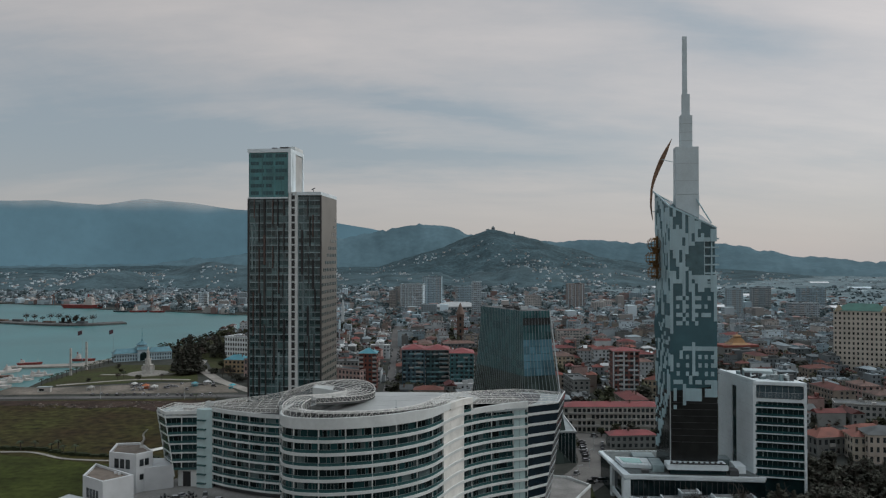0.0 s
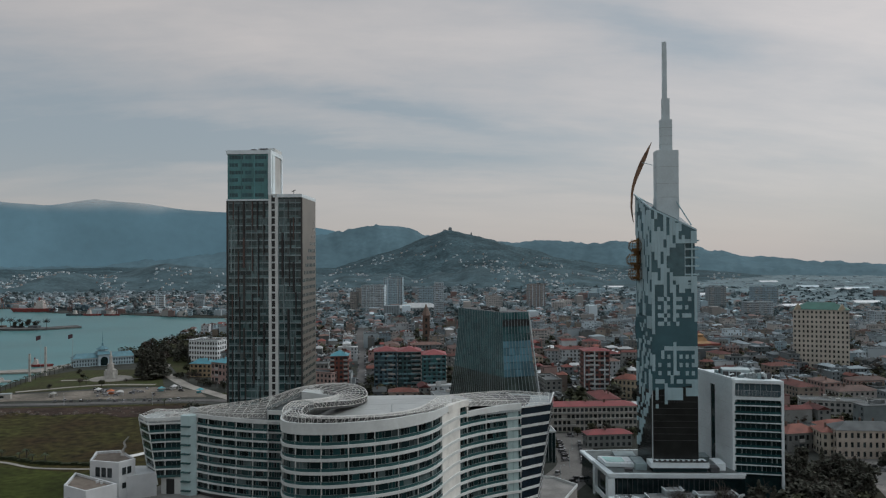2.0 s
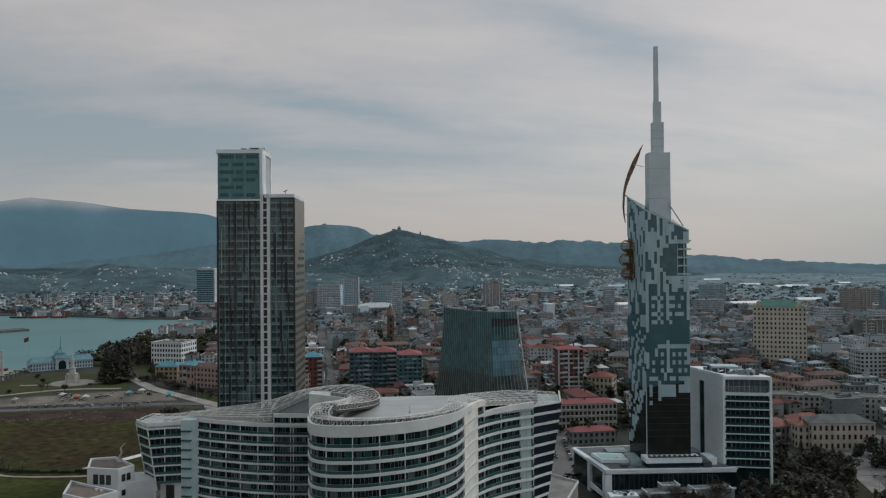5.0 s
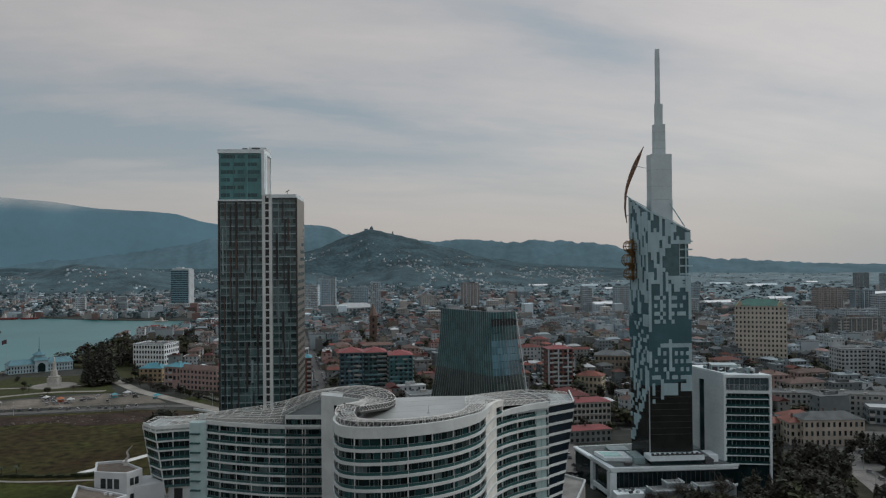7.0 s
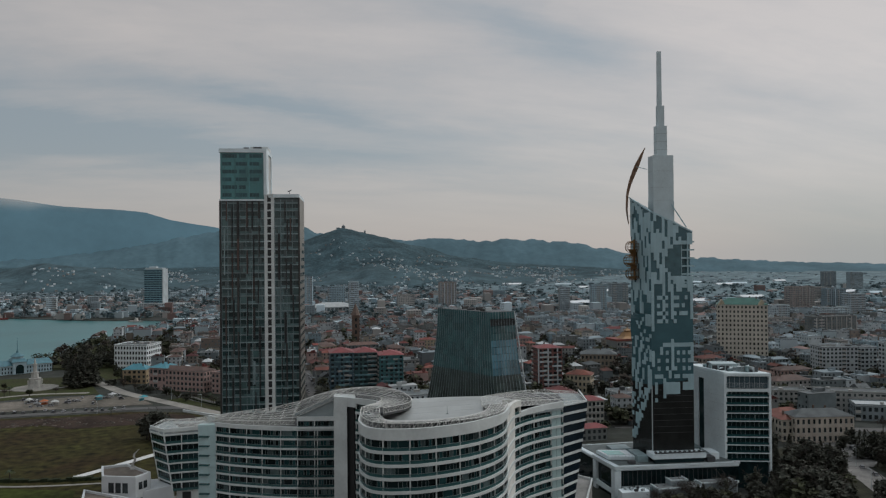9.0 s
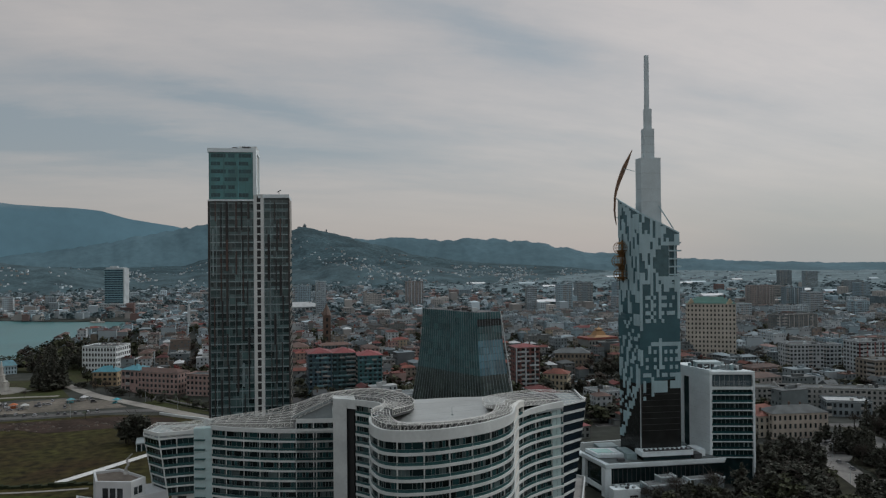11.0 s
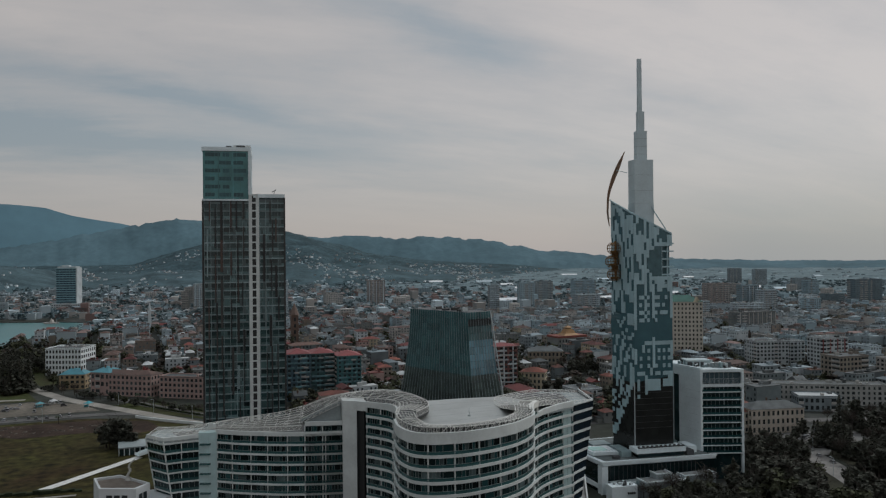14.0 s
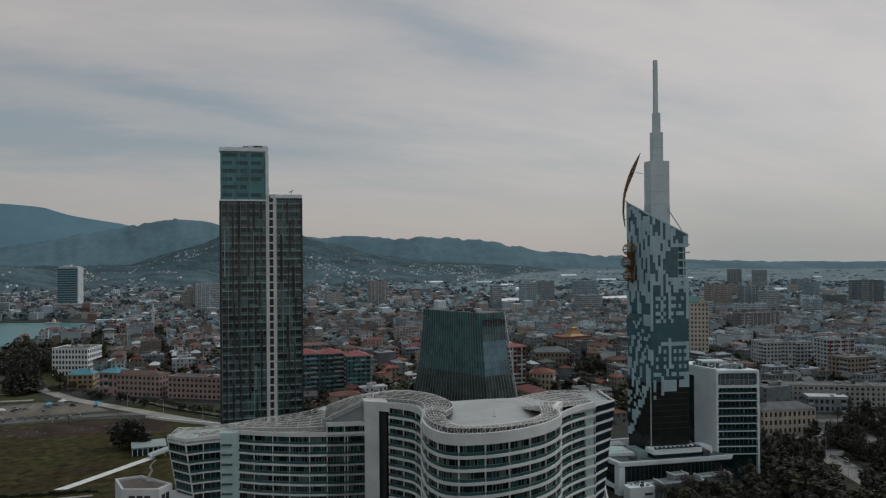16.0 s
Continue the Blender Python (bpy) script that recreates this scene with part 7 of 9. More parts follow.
def ship(name, x, y, rz, L, B, hull, label, house_at=0.8, tall=1.0, cranes=0):
    t = thing(name, x, y, -1.2, rz, label, "ship", "ships in the harbour")
    g = Geo()
    H = L * 0.07 + 0.6

    def ring(z, f):
        return [(-L / 2 * f, -B / 2 * f, z), (L * 0.28, -B / 2 * f, z), (L / 2 * f, 0, z + (0.15 * H if z > 0 else 0)), (L * 0.28, B / 2 * f, z), (-L / 2 * f, B / 2 * f, z)]
    g.hexa(ring(-1, 0.86), ring(H, 1.0))
    part("hull", g, hull, t, local=True)
    xs = L * (0.5 - house_at)
    for k in range(3):
        g = Geo()
        g.box((xs + k * L * 0.01, 0, H + k * H * 0.55 * tall), (L * (0.2 - 0.04 * k), B * (0.8 - 0.12 * k), H * 0.55 * tall))
        part("deckhouse", g, SHIPWHITE, t, local=True)
    g = Geo()
    g.tube((xs - L * 0.03, 0), B * 0.1, B * 0.08, H * (1 + 1.65 * tall), H * (1.4 + 2 * tall), 8)
    part("funnel", g, hull, t, local=True)
    g = Geo()
    g.tube((L * 0.3, 0), 0.012 * L, 0.006 * L, H, H * 3.4, 6)
    part("mast", g, MULL, t, local=True)
    for k in range(cranes):
        g = Geo()
        xx = L * (0.22 - 0.2 * k)
        g.tube((xx, 0), 0.014 * L, 0.01 * L, H, H * 2.6, 6)
        g.bar((xx, 0, H * 2.4), (xx + L * 0.1, 0, H * 2.1), 0.012 * L)
        part("crane", g, ORANGE, t, local=True)
    return t


ship("cargo_ship", -722, 1572, -12, 92, 15, HULLRED, "red-hulled cargo ship with white deckhouse", 0.35, 1.3, 2)
ship("tug_boat", -600, 1462, -5, 30, 9, HULLDARK, "tugboat with white deckhouse at the quay", 0.5, 1.5)
ship("coaster", -566, 1456, -3, 34, 9, HULLRED, "small red coaster at the quay", 0.7, 1.4, 1)
ship("coaster", -530, 1452, -4, 30, 8, HULLRED, "small red coaster with orange crane", 0.6, 1.2, 2)
ship("ferry", -420, 1424, -5, 26, 8, SHIPWHITE, "white ferry at the far quay", 0.5, 1.2)
ship("ferry", -292, 1330, -20, 24, 7, SHIPWHITE, "white boat leaving the far quay", 0.5, 1.1)
ship("red_ship", -350, 768, 5, 22, 6, HULLRED, "red moored ship at the pier", 0.75, 1.3)
ship("red_ship", -388, 740, 20, 22, 5, HULLRED, "low red barge at the pier", 0.8, 0.7)
for x, y, r, L in ((-343, 606, 20, 22), (-352, 622, 15, 16), (-346, 632, 30, 18), (-342, 645, 25, 14), (-356, 652, 10, 13), (-345, 664, 30, 17), (-338, 671, 20, 12), (-362, 640, 40, 15), (-372, 660, 10, 20), (-380, 690, 60, 24), (-350, 683, 25, 11), (-366, 612, 0, 12)):
    ship("motor_boat", x, y, r, L, L * 0.28, SHIPWHITE if L != 20 else ORANGE, "white motor boat in the marina", 0.55, 0.9)
g = Geo()
p = smooth([(-900, 1290), (-760, 1275), (-660, 1210), (-548, 1170), (-490, 1205)], 12)
strip(g, inward(p, -14), inward(p, 14), -5, 1.4)
solo("breakwater", g, QUAY, "long low stone breakwater in the harbour", "breakwater", kind="structure")
g = Geo()
g.prism([(-395, 712), (-330, 722), (-318, 770), (-324, 776), (-345, 740), (-396, 724)], -5, 0.3)
solo("pier", g, PALEROAD, "stone pier beside the station", "pier", kind="structure")
GREYWALL_B = mat("grey_shed_wall", (0.10, 0.115, 0.12), 0.8, var=0.3)
for k in range(7):
    g = Geo()
    x, y = -720 + k * 30, 1240 - k * 11
    g.box((x, y, 1.4), (10 + random.random() * 12, 7, 2 + random.random() * 1.8), -0.35)
    solo("harbour_shed", g, (GREYWALL_B, BRICK, DARKGREY)[k % 3], "low shed on the breakwater", "shed", "breakwater sheds", at=(x, y, 1.4))
for k in range(9):
    plant(4, -640 + k * 15, 1205 - k * 5, random.uniform(1.0, 1.6), 1.4)
for k in range(4):
    plant(3, -570 + k * 9, 1178 + k, random.uniform(0.7, 1.1), 1.4)

# ---- town buildings that stand out ----
TAN = mat("tan_render", (0.225, 0.192, 0.16), 0.8, var=0.25, scale=0.12, spread=0.3, hue=0.015)
RUST = mat("rusty_metal_roof", (0.105, 0.058, 0.045), 0.7, var=0.5, scale=0.2, spread=0.4)
TILE = mat("red_roof_tiles", (0.150, 0.043, 0.033), 0.8, var=0.45, scale=0.12, spread=0.5, hue=0.012, grain=0.15)
REDMETAL = mat("red_metal_roof", (0.195, 0.036, 0.036), 0.55, var=0.3, scale=0.1, spread=0.2)
GREYROOF = mat("grey_roof", (0.09, 0.10, 0.102), 0.8, var=0.4, scale=0.15, spread=0.5)
PALEMETAL = mat("pale_metal_roof", (0.46, 0.48, 0.48), 0.4, var=0.2, scale=0.2, spread=0.3)
BLUEROOF = mat("turquoise_metal_roof", (0.055, 0.22, 0.27), 0.5, var=0.25, scale=0.2)
BEIGE = mat("beige_render", (0.185, 0.195, 0.187), 0.8, var=0.25, scale=0.12, spread=0.35, hue=0.02)
PINK = mat("dusty_pink_render", (0.36, 0.25, 0.225), 0.8, var=0.25, scale=0.12, grain=0.1)
GREYWALL = mat("grey_render", (0.155, 0.185, 0.195), 0.8, var=0.3, scale=0.12, spread=0.45, hue=0.015)
WHITEWALL = mat("white_render", (0.445, 0.485, 0.50), 0.75, var=0.2, scale=0.12, spread=0.2)
CREAM = mat("cream_render", (0.42, 0.36, 0.26), 0.75, var=0.2, scale=0.12)
TEALWALL = mat("teal_tiles", (0.045, 0.145, 0.155), 0.6, var=0.3, scale=0.15, spread=0.25)
BLUEWALL = mat("blue_grey_tiles", (0.052, 0.100, 0.128), 0.6, var=0.3, scale=0.15)
GREENWALL = mat("dark_green_tiles", (0.034, 0.085, 0.090), 0.6, var=0.3, scale=0.15)
AQUA = mat("pale_aqua_balcony", (0.12, 0.235, 0.262), 0.4, var=0.4, scale=0.35, spread=0.5)
GREENROOF = mat("green_copper_roof", (0.03, 0.115, 0.09), 0.6, var=0.25, scale=0.15)
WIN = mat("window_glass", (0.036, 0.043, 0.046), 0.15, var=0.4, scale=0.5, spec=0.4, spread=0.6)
# paler copy of WIN for distant buildings, haze put into its colour
FARWIN = mat("hazy_window", (0.085, 0.108, 0.118), 0.3, var=0.3, scale=0.2, spread=0.4)
FRAMEW = mat("pale_window_frame", (0.38, 0.37, 0.35), 0.7, var=0.2)


def block(name, x, y, w, d, h, rz, wall, roofm, roof="flat", storeys=0, bays=0, label="", cat="building", lift=0.0, frames=False, balcony=None, ww=0.5, wh=0.55, z=0.0, each=False, peak=0.26, group="", ribs=None):
    """A town building: wall, roof, cornice and a window in each bay of each storey on the four sides."""
    t = thing(name, x, y, z, rz, label, cat, group)
    g = Geo()
    g.box((0, 0, 0), (w, d, h))
    part("wall", g, wall, t, local=True)
    st = storeys or max(1, int(round(h / 3.3)))
    fh = h / st
    nb, ns = bays or max(2, int(w / 3.2)), max(1, int(d / 3.4))
    wg, fg = Geo(), Geo()
    br = random.Random(int(x * 7 + y * 13))
    plan = {}
    for side, n in ((0, nb), (2, nb), (1, ns), (3, ns)):
        plan[side] = [1.0 if each or frames or ww > 0.9 else br.choice((0.75, 1.0, 1.0, 1.25, 1.7)) for _ in range(n)]
    for k in range(st):
        zb = k * fh + fh * (1 - wh) * 0.55
        for side, n, run, off in ((0, nb, w, d / 2), (2, nb, w, d / 2), (1, ns, d, w / 2), (3, ns, d, w / 2)):
            for i in range(n):
                if not each and ww < 0.9 and br.random() < 0.06:
                    continue
                u = (i + 0.5) * run / n - run / 2
                s = min(run / n * 0.94, run / n * ww * plan[side][i])
                a = side * math.pi / 2
                cx, cy = u * math.cos(a) + (off) * math.sin(a), u * math.sin(a) - (off) * math.cos(a)
                if each and side == 0:
                    e = Geo()
                    e.box((cx, cy, zb), (s, 0.14, fh * wh), a)
                    part("window", e, WIN, t, local=True)
                else:
                    wg.box((cx, cy, zb), (s, 0.14, fh * wh), a)
                if frames:
                    fg.box((cx, cy, zb - 0.18), (s * 1.25, 0.4, 0.18), a)
                elif plan[side][i] > 1.5:
                    # loggia front, proud of the wall
                    fg.box((cx + 0.3 * math.sin(a), cy - 0.3 * math.cos(a), k * fh + 0.1), (s * 1.08, 0.6, fh * 0.36), a)
        tier_ = Geo()
        if balcony and k:
            at = -w * 0.46
            while at < w * 0.40:
                seg = min(br.choice((1.8, 2.6, 3.4, 4.6)) * max(1.0, w / 26), w * 0.46 - at)
                if br.random() < 0.8 and seg > 1:
                    b = tier_ if y > 650 else Geo()
                    b.box((at + seg / 2, -d / 2 - 0.5, k * fh - 0.12), (seg - 0.25, 1.0 + br.choice((0, 0.2)), 1.0))
                    if b is not tier_:
                        part("balcony", b, balcony if br.random() < 0.8 else br.choice((wall, FRAMEW)), t, local=True)
                at += seg
        if tier_.f:
            part("balcony_tier", tier_, balcony, t, local=True, kind="stuff")
    if ribs is not None:
        for i in range(0, nb + 1, 2):
            b = Geo()
            b.box((i * w / nb - w / 2, -d / 2 - 0.15, 0), (0.9, 0.5, h))
            part("pilaster", b, ribs, t, local=True)
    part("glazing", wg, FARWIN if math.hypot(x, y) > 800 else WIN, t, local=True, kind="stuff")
    if fg.f:
        part("sill_course", fg, FRAMEW, t, local=True, kind="stuff")
    if roof == "hip":
        g = Geo()
        o = 0.6
        r = min(w, d) * peak
        k = max(0.0, (w - d) / 2) if w > d else 0.0
        j = max(0.0, (d - w) / 2) if d > w else 0.0
        g.box((0, 0, h), (w + 0.5, d + 0.5, 0.35))
        part("cornice", g, FRAMEW, t, local=True)
        g = Geo()
        g.hexa([(-w / 2 - o, -d / 2 - o, h + 0.35), (w / 2 + o, -d / 2 - o, h + 0.35), (w / 2 + o, d / 2 + o, h + 0.35), (-w / 2 - o, d / 2 + o, h + 0.35)], [(-k - 0.1, -j - 0.1, h + r), (k + 0.1, -j - 0.1, h + r), (k + 0.1, j + 0.1, h + r), (-k - 0.1, j + 0.1, h + r)])
        part("roof", g, roofm, t, local=True)
        for q in range(2):
            c = Geo()
            cx = random.uniform(-w * 0.3, w * 0.3)
            c.box((cx, random.uniform(-d * 0.2, d * 0.2), h + 0.4), (0.8, 0.8, r + 0.8))
            part("chimney", c, BRICK, t, local=True)
    else:
        g = Geo()
        g.box((0, 0, h), (w + 0.3, d + 0.3, 0.3))
        part("roof", g, roofm, t, local=True)
        g = Geo()
        for a, b, c, e in ((0, -d / 2, w + 0.4, 0.3), (0, d / 2, w + 0.4, 0.3), (-w / 2, 0, 0.3, d), (w / 2, 0, 0.3, d)):
            g.box((a, b, h + 0.3), (c, e, 0.7))
        part("parapet", g, wall, t, local=True)
        for q in range(max(2, int(w * d / 140))):
            g = Geo()
            g.box((random.uniform(-w * 0.38, w * 0.38), random.uniform(-d * 0.35, d * 0.35), h + 0.3), (random.uniform(1, 4), random.uniform(1, 3), random.uniform(0.6, 2.4)))
            part("roof_box", g, random.choice((wall, GREYROOF, FRAMEW)), t, local=True)
    return t


FOOT = []


def keep(x, y, r):
    FOOT.append((x, y, r))


def put_block(*a, **k):
    t = block(*a, **k)
    n = max(1, int(max(a[3], a[4]) / (min(a[3], a[4]) + 0.1)))
    c, s = math.cos(radians(a[6])), math.sin(radians(a[6]))
    for i in range(n):
        f = (i + 0.5) / n - 0.5
        dx, dy = (f * a[3], 0) if a[3] > a[4] else (0, f * a[4])
        keep(a[1] + c * dx - s * dy, a[2] + s * dx + c * dy, math.hypot(min(a[3], a[4]), min(a[3], a[4]) + 2) / 2 + 5)
    return t


VTILE = mat("bright_roof_tiles", (0.20, 0.072, 0.052), 0.8, var=0.35, scale=0.2)
SCHOOL = mat("school_render", (0.32, 0.325, 0.31), 0.75, var=0.2, scale=0.15)
put_block("pink_building", -136, 638, 47, 14, 15.5, -33, PINK, RUST, "hip", 4, 13, "long dusty pink old building with rusty roof", frames=True, each=True, peak=0.2)
put_block("pink_building", -84, 606, 62, 14, 15.0, -31, PINK, GREYROOF, "flat", 4, 18, "long dusty pink building with flat grey roof", frames=True, each=True)
put_block("blue_roof_house", -152, 649, 16, 15.5, 16.4, -33, PINK, BLUEROOF, "hip", 3, 4, "pink house with a turquoise metal roof")
put_block("white_institute", -192, 768, 31, 26, 22.5, -20, mat("bright_white_render", (0.66, 0.70, 0.71), 0.7, var=0.1), GREYROOF, "flat", 5, 11, "white five-storey office building with window grid", ww=0.55, frames=True, each=True)
put_block("yellow_house", -178, 684, 19, 13, 11, -12, mat("ochre_yellow_render", (0.34, 0.255, 0.155), 0.75, var=0.2, scale=0.12), BLUEROOF, "hip", 3, 5, "yellow house with turquoise hipped roof", peak=0.34)
put_block("apartment_tower", -21, 578, 16.5, 20, 32.5, 0, BLUEWALL, REDMETAL, "hip", 10, 5, "blue-grey tiled apartment tower with red roof", balcony=AQUA, ww=0.6, peak=0.2)
put_block("apartment_tower", -4, 580, 16.5, 20, 32, 0, GREENWALL, REDMETAL, "hip", 10, 5, "dark green apartment tower with red roof", balcony=AQUA, ww=0.6, peak=0.2)
put_block("apartment_tower", 13.5, 572, 17, 20, 30.5, 0, TEALWALL, REDMETAL, "hip", 10, 5, "teal tiled apartment tower with red roof", balcony=AQUA, ww=0.6, peak=0.18)
put_block("red_white_tower", 128, 560, 18, 16, 33, 0, mat("red_render", (0.155, 0.065, 0.055), 0.8, var=0.25), REDMETAL, "hip", 10, 5, "red apartment tower with white balcony bands", balcony=WHITEWALL, peak=0.15, ribs=WHITEWALL)
put_block("long_slab_house", 97, 453, 56, 12, 14.2, 0, mat("grey_cream_render", (0.44, 0.425, 0.385), 0.8, var=0.3, scale=0.2), REDMETAL, "hip", 4, 22, "long cream apartment slab with balconies and red metal roof", balcony=FRAMEW, frames=True, peak=0.2, ww=0.66, wh=0.6)
put_block("low_house", 99, 414, 24, 9, 6.6, 3, BEIGE, REDMETAL, "hip", 2, 8, "low beige house with red roof", each=True)
put_block("cream_house", 152, 556, 18, 13, 13, -33, CREAM, TILE, "hip", 3, 6, "cream three-storey house with tiled roof", each=True, frames=True)
put_block("stone_palace", 205, 650, 30, 16, 15, -20, mat("brown_stone", (0.22, 0.185, 0.14), 0.8, var=0.3, scale=0.2), GREYROOF, "hip", 3, 9, "brown stone palace with grey roof", frames=True)
put_block("brick_tower_house", -56, 597, 13, 14, 27, 0, mat("dark_red_render", (0.17, 0.055, 0.04), 0.8, var=0.3), BLUEROOF, "hip", 8, 4, "dark red apartment house with turquoise roof", peak=0.3)
put_block("grey_hall", 62, 520, 34, 12, 11, 2, GREYWALL, GREYROOF, "hip", 3, 9, "grey hall with a wide roof and glass front", ww=0.75, wh=0.6, peak=0.2)
put_block("stone_house", -80, 650, 22, 14, 14, 0, BEIGE, GREYROOF, "flat", 4, 7, "beige stone house with flat roof", frames=True)
put_block("cream_mansion", 221, 384, 32, 14, 13.6, -8, mat("pale_mansion_render", (0.44, 0.385, 0.325), 0.75, var=0.25, scale=0.2), GREYROOF, "hip", 3, 11, "pale mansion with balconies and grey roof", frames=True, each=True, ww=0.42)
put_block("mansion_wing", 207, 391, 13, 15, 11.5, -8, mat("mansion_wing_render", (0.44, 0.40, 0.33), 0.75, var=0.25, scale=0.2), VTILE, "hip", 3, 4, "pale mansion wing with red tiled roof", frames=True, ww=0.42, peak=0.22)
put_block("red_roof_villa", 195, 402, 20, 14, 9, 10, BEIGE, VTILE, "hip", 2, 6, "beige villa with red tiled roof")
put_block("red_roof_villa", 222, 414, 18, 12, 9, 0, WHITEWALL, VTILE, "hip", 2, 5, "white villa with red tiled roof")
put_block("red_roof_villa", 178, 414, 12, 14, 10, 4, WHITEWALL, GREYROOF, "hip", 3, 3, "white narrow villa with grey roof")
put_block("long_school", 305, 440, 84, 14, 13, -26, SCHOOL, GREYROOF, "flat", 4, 26, "long pale grey school wing with rows of windows", ww=0.45)
put_block("long_school", 252, 462, 44, 14, 13, -20, SCHOOL, GREYROOF, "flat", 4, 14, "pale grey school wing with flat roof", ww=0.45)
put_block("round_pavilion_house", 290, 424, 26, 16, 9, -26, GREYWALL, PALEMETAL, "flat", 2, 8, "low pavilion with pale rounded roof")
put_block("beige_hotel", 351.6, 665.5, 43.4, 22, 53.5, -29, mat("hotel_render", (0.49, 0.455, 0.39), 0.75, var=0.15, scale=0.1), GREENROOF, "hip", 13, 13, "tall beige hotel with green roof and window grid", "hotel", each=True, ww=0.42, wh=0.5, peak=0.28)
for u in (-17, 17):
    g = Geo()
    bx, by = 346 + u * 0.875, 656 - 0.4 - u * 0.485
    g.hexa([(bx - 3.4, by, 53.5), (bx + 3.4, by, 53.5), (bx + 3.4, by + 2, 53.5), (bx - 3.4, by + 2, 53.5)], [(bx - 0.2, by, 58.5), (bx + 0.2, by, 58.5), (bx + 0.2, by + 2, 58.5), (bx - 0.2, by + 2, 58.5)])
    solo("hotel_gable", g, CREAM, "small pointed gable on the hotel roof", "gable", at=(bx, by, 53.5))
SH = put_block("striped_hotel", -308, 1630, 38, 18, 77, -20, mat("teal_hotel_render", (0.20, 0.35, 0.39), 0.5, var=0.15), WHITEWALL, "flat", 18, 6, "tall teal hotel with dark ribbon windows across the harbour", "hotel", ww=0.97, wh=0.62)
for ch in SH.children:
    if ch.name.startswith("glazing"):
        ch.data.materials[0] = mat("navy_ribbon_glass", (0.035, 0.068, 0.090), 0.35, var=0.2, spec=0.2)
for at, size in (((19.3, 0, 0), (2.2, 19, 79)), ((0, 0, 77.3), (34, 16, 3.4)), ((-4, 0, 80.6), (14, 8, 2.6))):
    g = Geo()
    g.box(at, size)
    part("white_fin" if size[2] > 20 else "roof_cap", g, WHITEWALL, SH, local=True)
put_block("hotel_podium", -288, 1610, 90, 30, 12, -20, WHITEWALL, PALEMETAL, "flat", 3, 20, "low white hotel podium")
put_block("sports_hall", 20, 1380, 80, 46, 14, 4, WHITEWALL, PALEMETAL, "hip", 2, 12, "white sports hall with pale curved roof", peak=0.16)
CH = thing("church_tower", 18, 905, 0, 0, "brown brick church tower with pointed cap", "church")
g = Geo()
g.box((18, 905, 0), (8, 8, 34))
part("shaft", g, BRICK, CH)
g = Geo()
g.tube((18, 905), 5.4, 0.3, 34, 47, 8)
part("cap", g, mat("brown_cap", (0.14, 0.095, 0.075), 0.7, var=0.3), CH)
for k in range(4):
    g = Geo()
    g.box((18, 900.9, 6 + k * 7), (2.2, 0.3, 4))
    part("window", g, WIN, CH)
keep(18, 905, 10)
DM = thing("golden_roofed_house", 274, 745, 0, 8, "brown house with a golden tiered roof", "building")
g = Geo()
g.box((0, 0, 0), (34, 20, 15))
part("wall", g, BEIGE, DM, local=True)
g = Geo()


def tier(z0, w0, d0, z1, w1, d1):
    g.hexa([(-w0, -d0 - 2, z0), (w0, -d0 - 2, z0), (w0, d0 - 2, z0), (-w0, d0 - 2, z0)], [(-w1, -d1 - 2, z1), (w1, -d1 - 2, z1), (w1, d1 - 2, z1), (-w1, d1 - 2, z1)])


tier(17, 9.5, 7, 19.0, 6.2, 4.8)
tier(19.0, 6.2, 4.8, 23.2, 3.6, 2.9)
tier(23.2, 2.6, 2.1, 24.6, 2.6, 2.1)
tier(24.6, 4.2, 3.2, 26.4, 0.8, 0.6)
g.tube((0, -2), 0.5, 0.1, 26.6, 29, 6)
part("tiered_roof", g, mat("golden_roofing", (0.27, 0.15, 0.058), 0.5, metal=0.3, var=0.2), DM, "golden tiered roof", local=True)
g = Geo()
g.box((0, 0, 15), (35, 21, 2))
part("cornice", g, TILE, DM, local=True)
g = Geo()
for k in range(3):
    for i in range(9):
        g.box((-15 + i * 3.75, -10.05, 1.5 + k * 4.6), (1.5, 0.2, 2.6))
part("glazing", g, WIN, DM, local=True, kind="stuff")
keep(274, 745, 22)
BT = thing("white_bell_tower", -143, 1105, 0, 0, "slim white bell tower", "church")
g = Geo()
g.box((-143, 1105, 0), (3.6, 3.6, 30))
part("shaft", g, WHITEWALL, BT)
g = Geo()
g.tube((-143, 1105), 2.1, 0.15, 30, 42, 8)
part("cap", g, WHITEWALL, BT)

# tower blocks further off: x, y, width, height
NORTH = [(-63, 1502, 44, 48), (-26, 1560, 36, 61), (37, 1540, 33, 42), (52, 1330, 16, 57), (168, 1550, 24, 24), (239, 1464, 30, 49), (-100, 1503, 13, 35),
         (471, 1296, 25, 46), (566, 1428, 32, 43), (684, 1487, 48, 40), (551, 1225, 43, 27), (-472, 1540, 16, 30), (397, 1263, 16, 45), (484, 1330, 24, 44), (162, 1473, 30, 26), (-89, 1600, 26, 38)]
EAST = [(760, 1154, 42, 44), (776, 1093, 29, 43), (811, 994, 22, 26), (896, 1092, 22, 25), (1041, 1115, 58, 47), (932, 1076, 33, 26), (552, 807, 54, 27), (374, 570, 29, 25),
        (405, 575, 14, 23), (410, 540, 24, 29), (384, 496, 27, 21), (420, 480, 24, 19), (160, 495, 19, 10), (640, 900, 40, 18), (700, 1000, 44, 22), (620, 1010, 30, 26), (780, 1054, 26, 37), (1343, 1752, 34, 48), (1394, 1918, 34, 46), (1250, 1500, 40, 34), (980, 1400, 36, 30), (1120, 1330, 26, 36)]
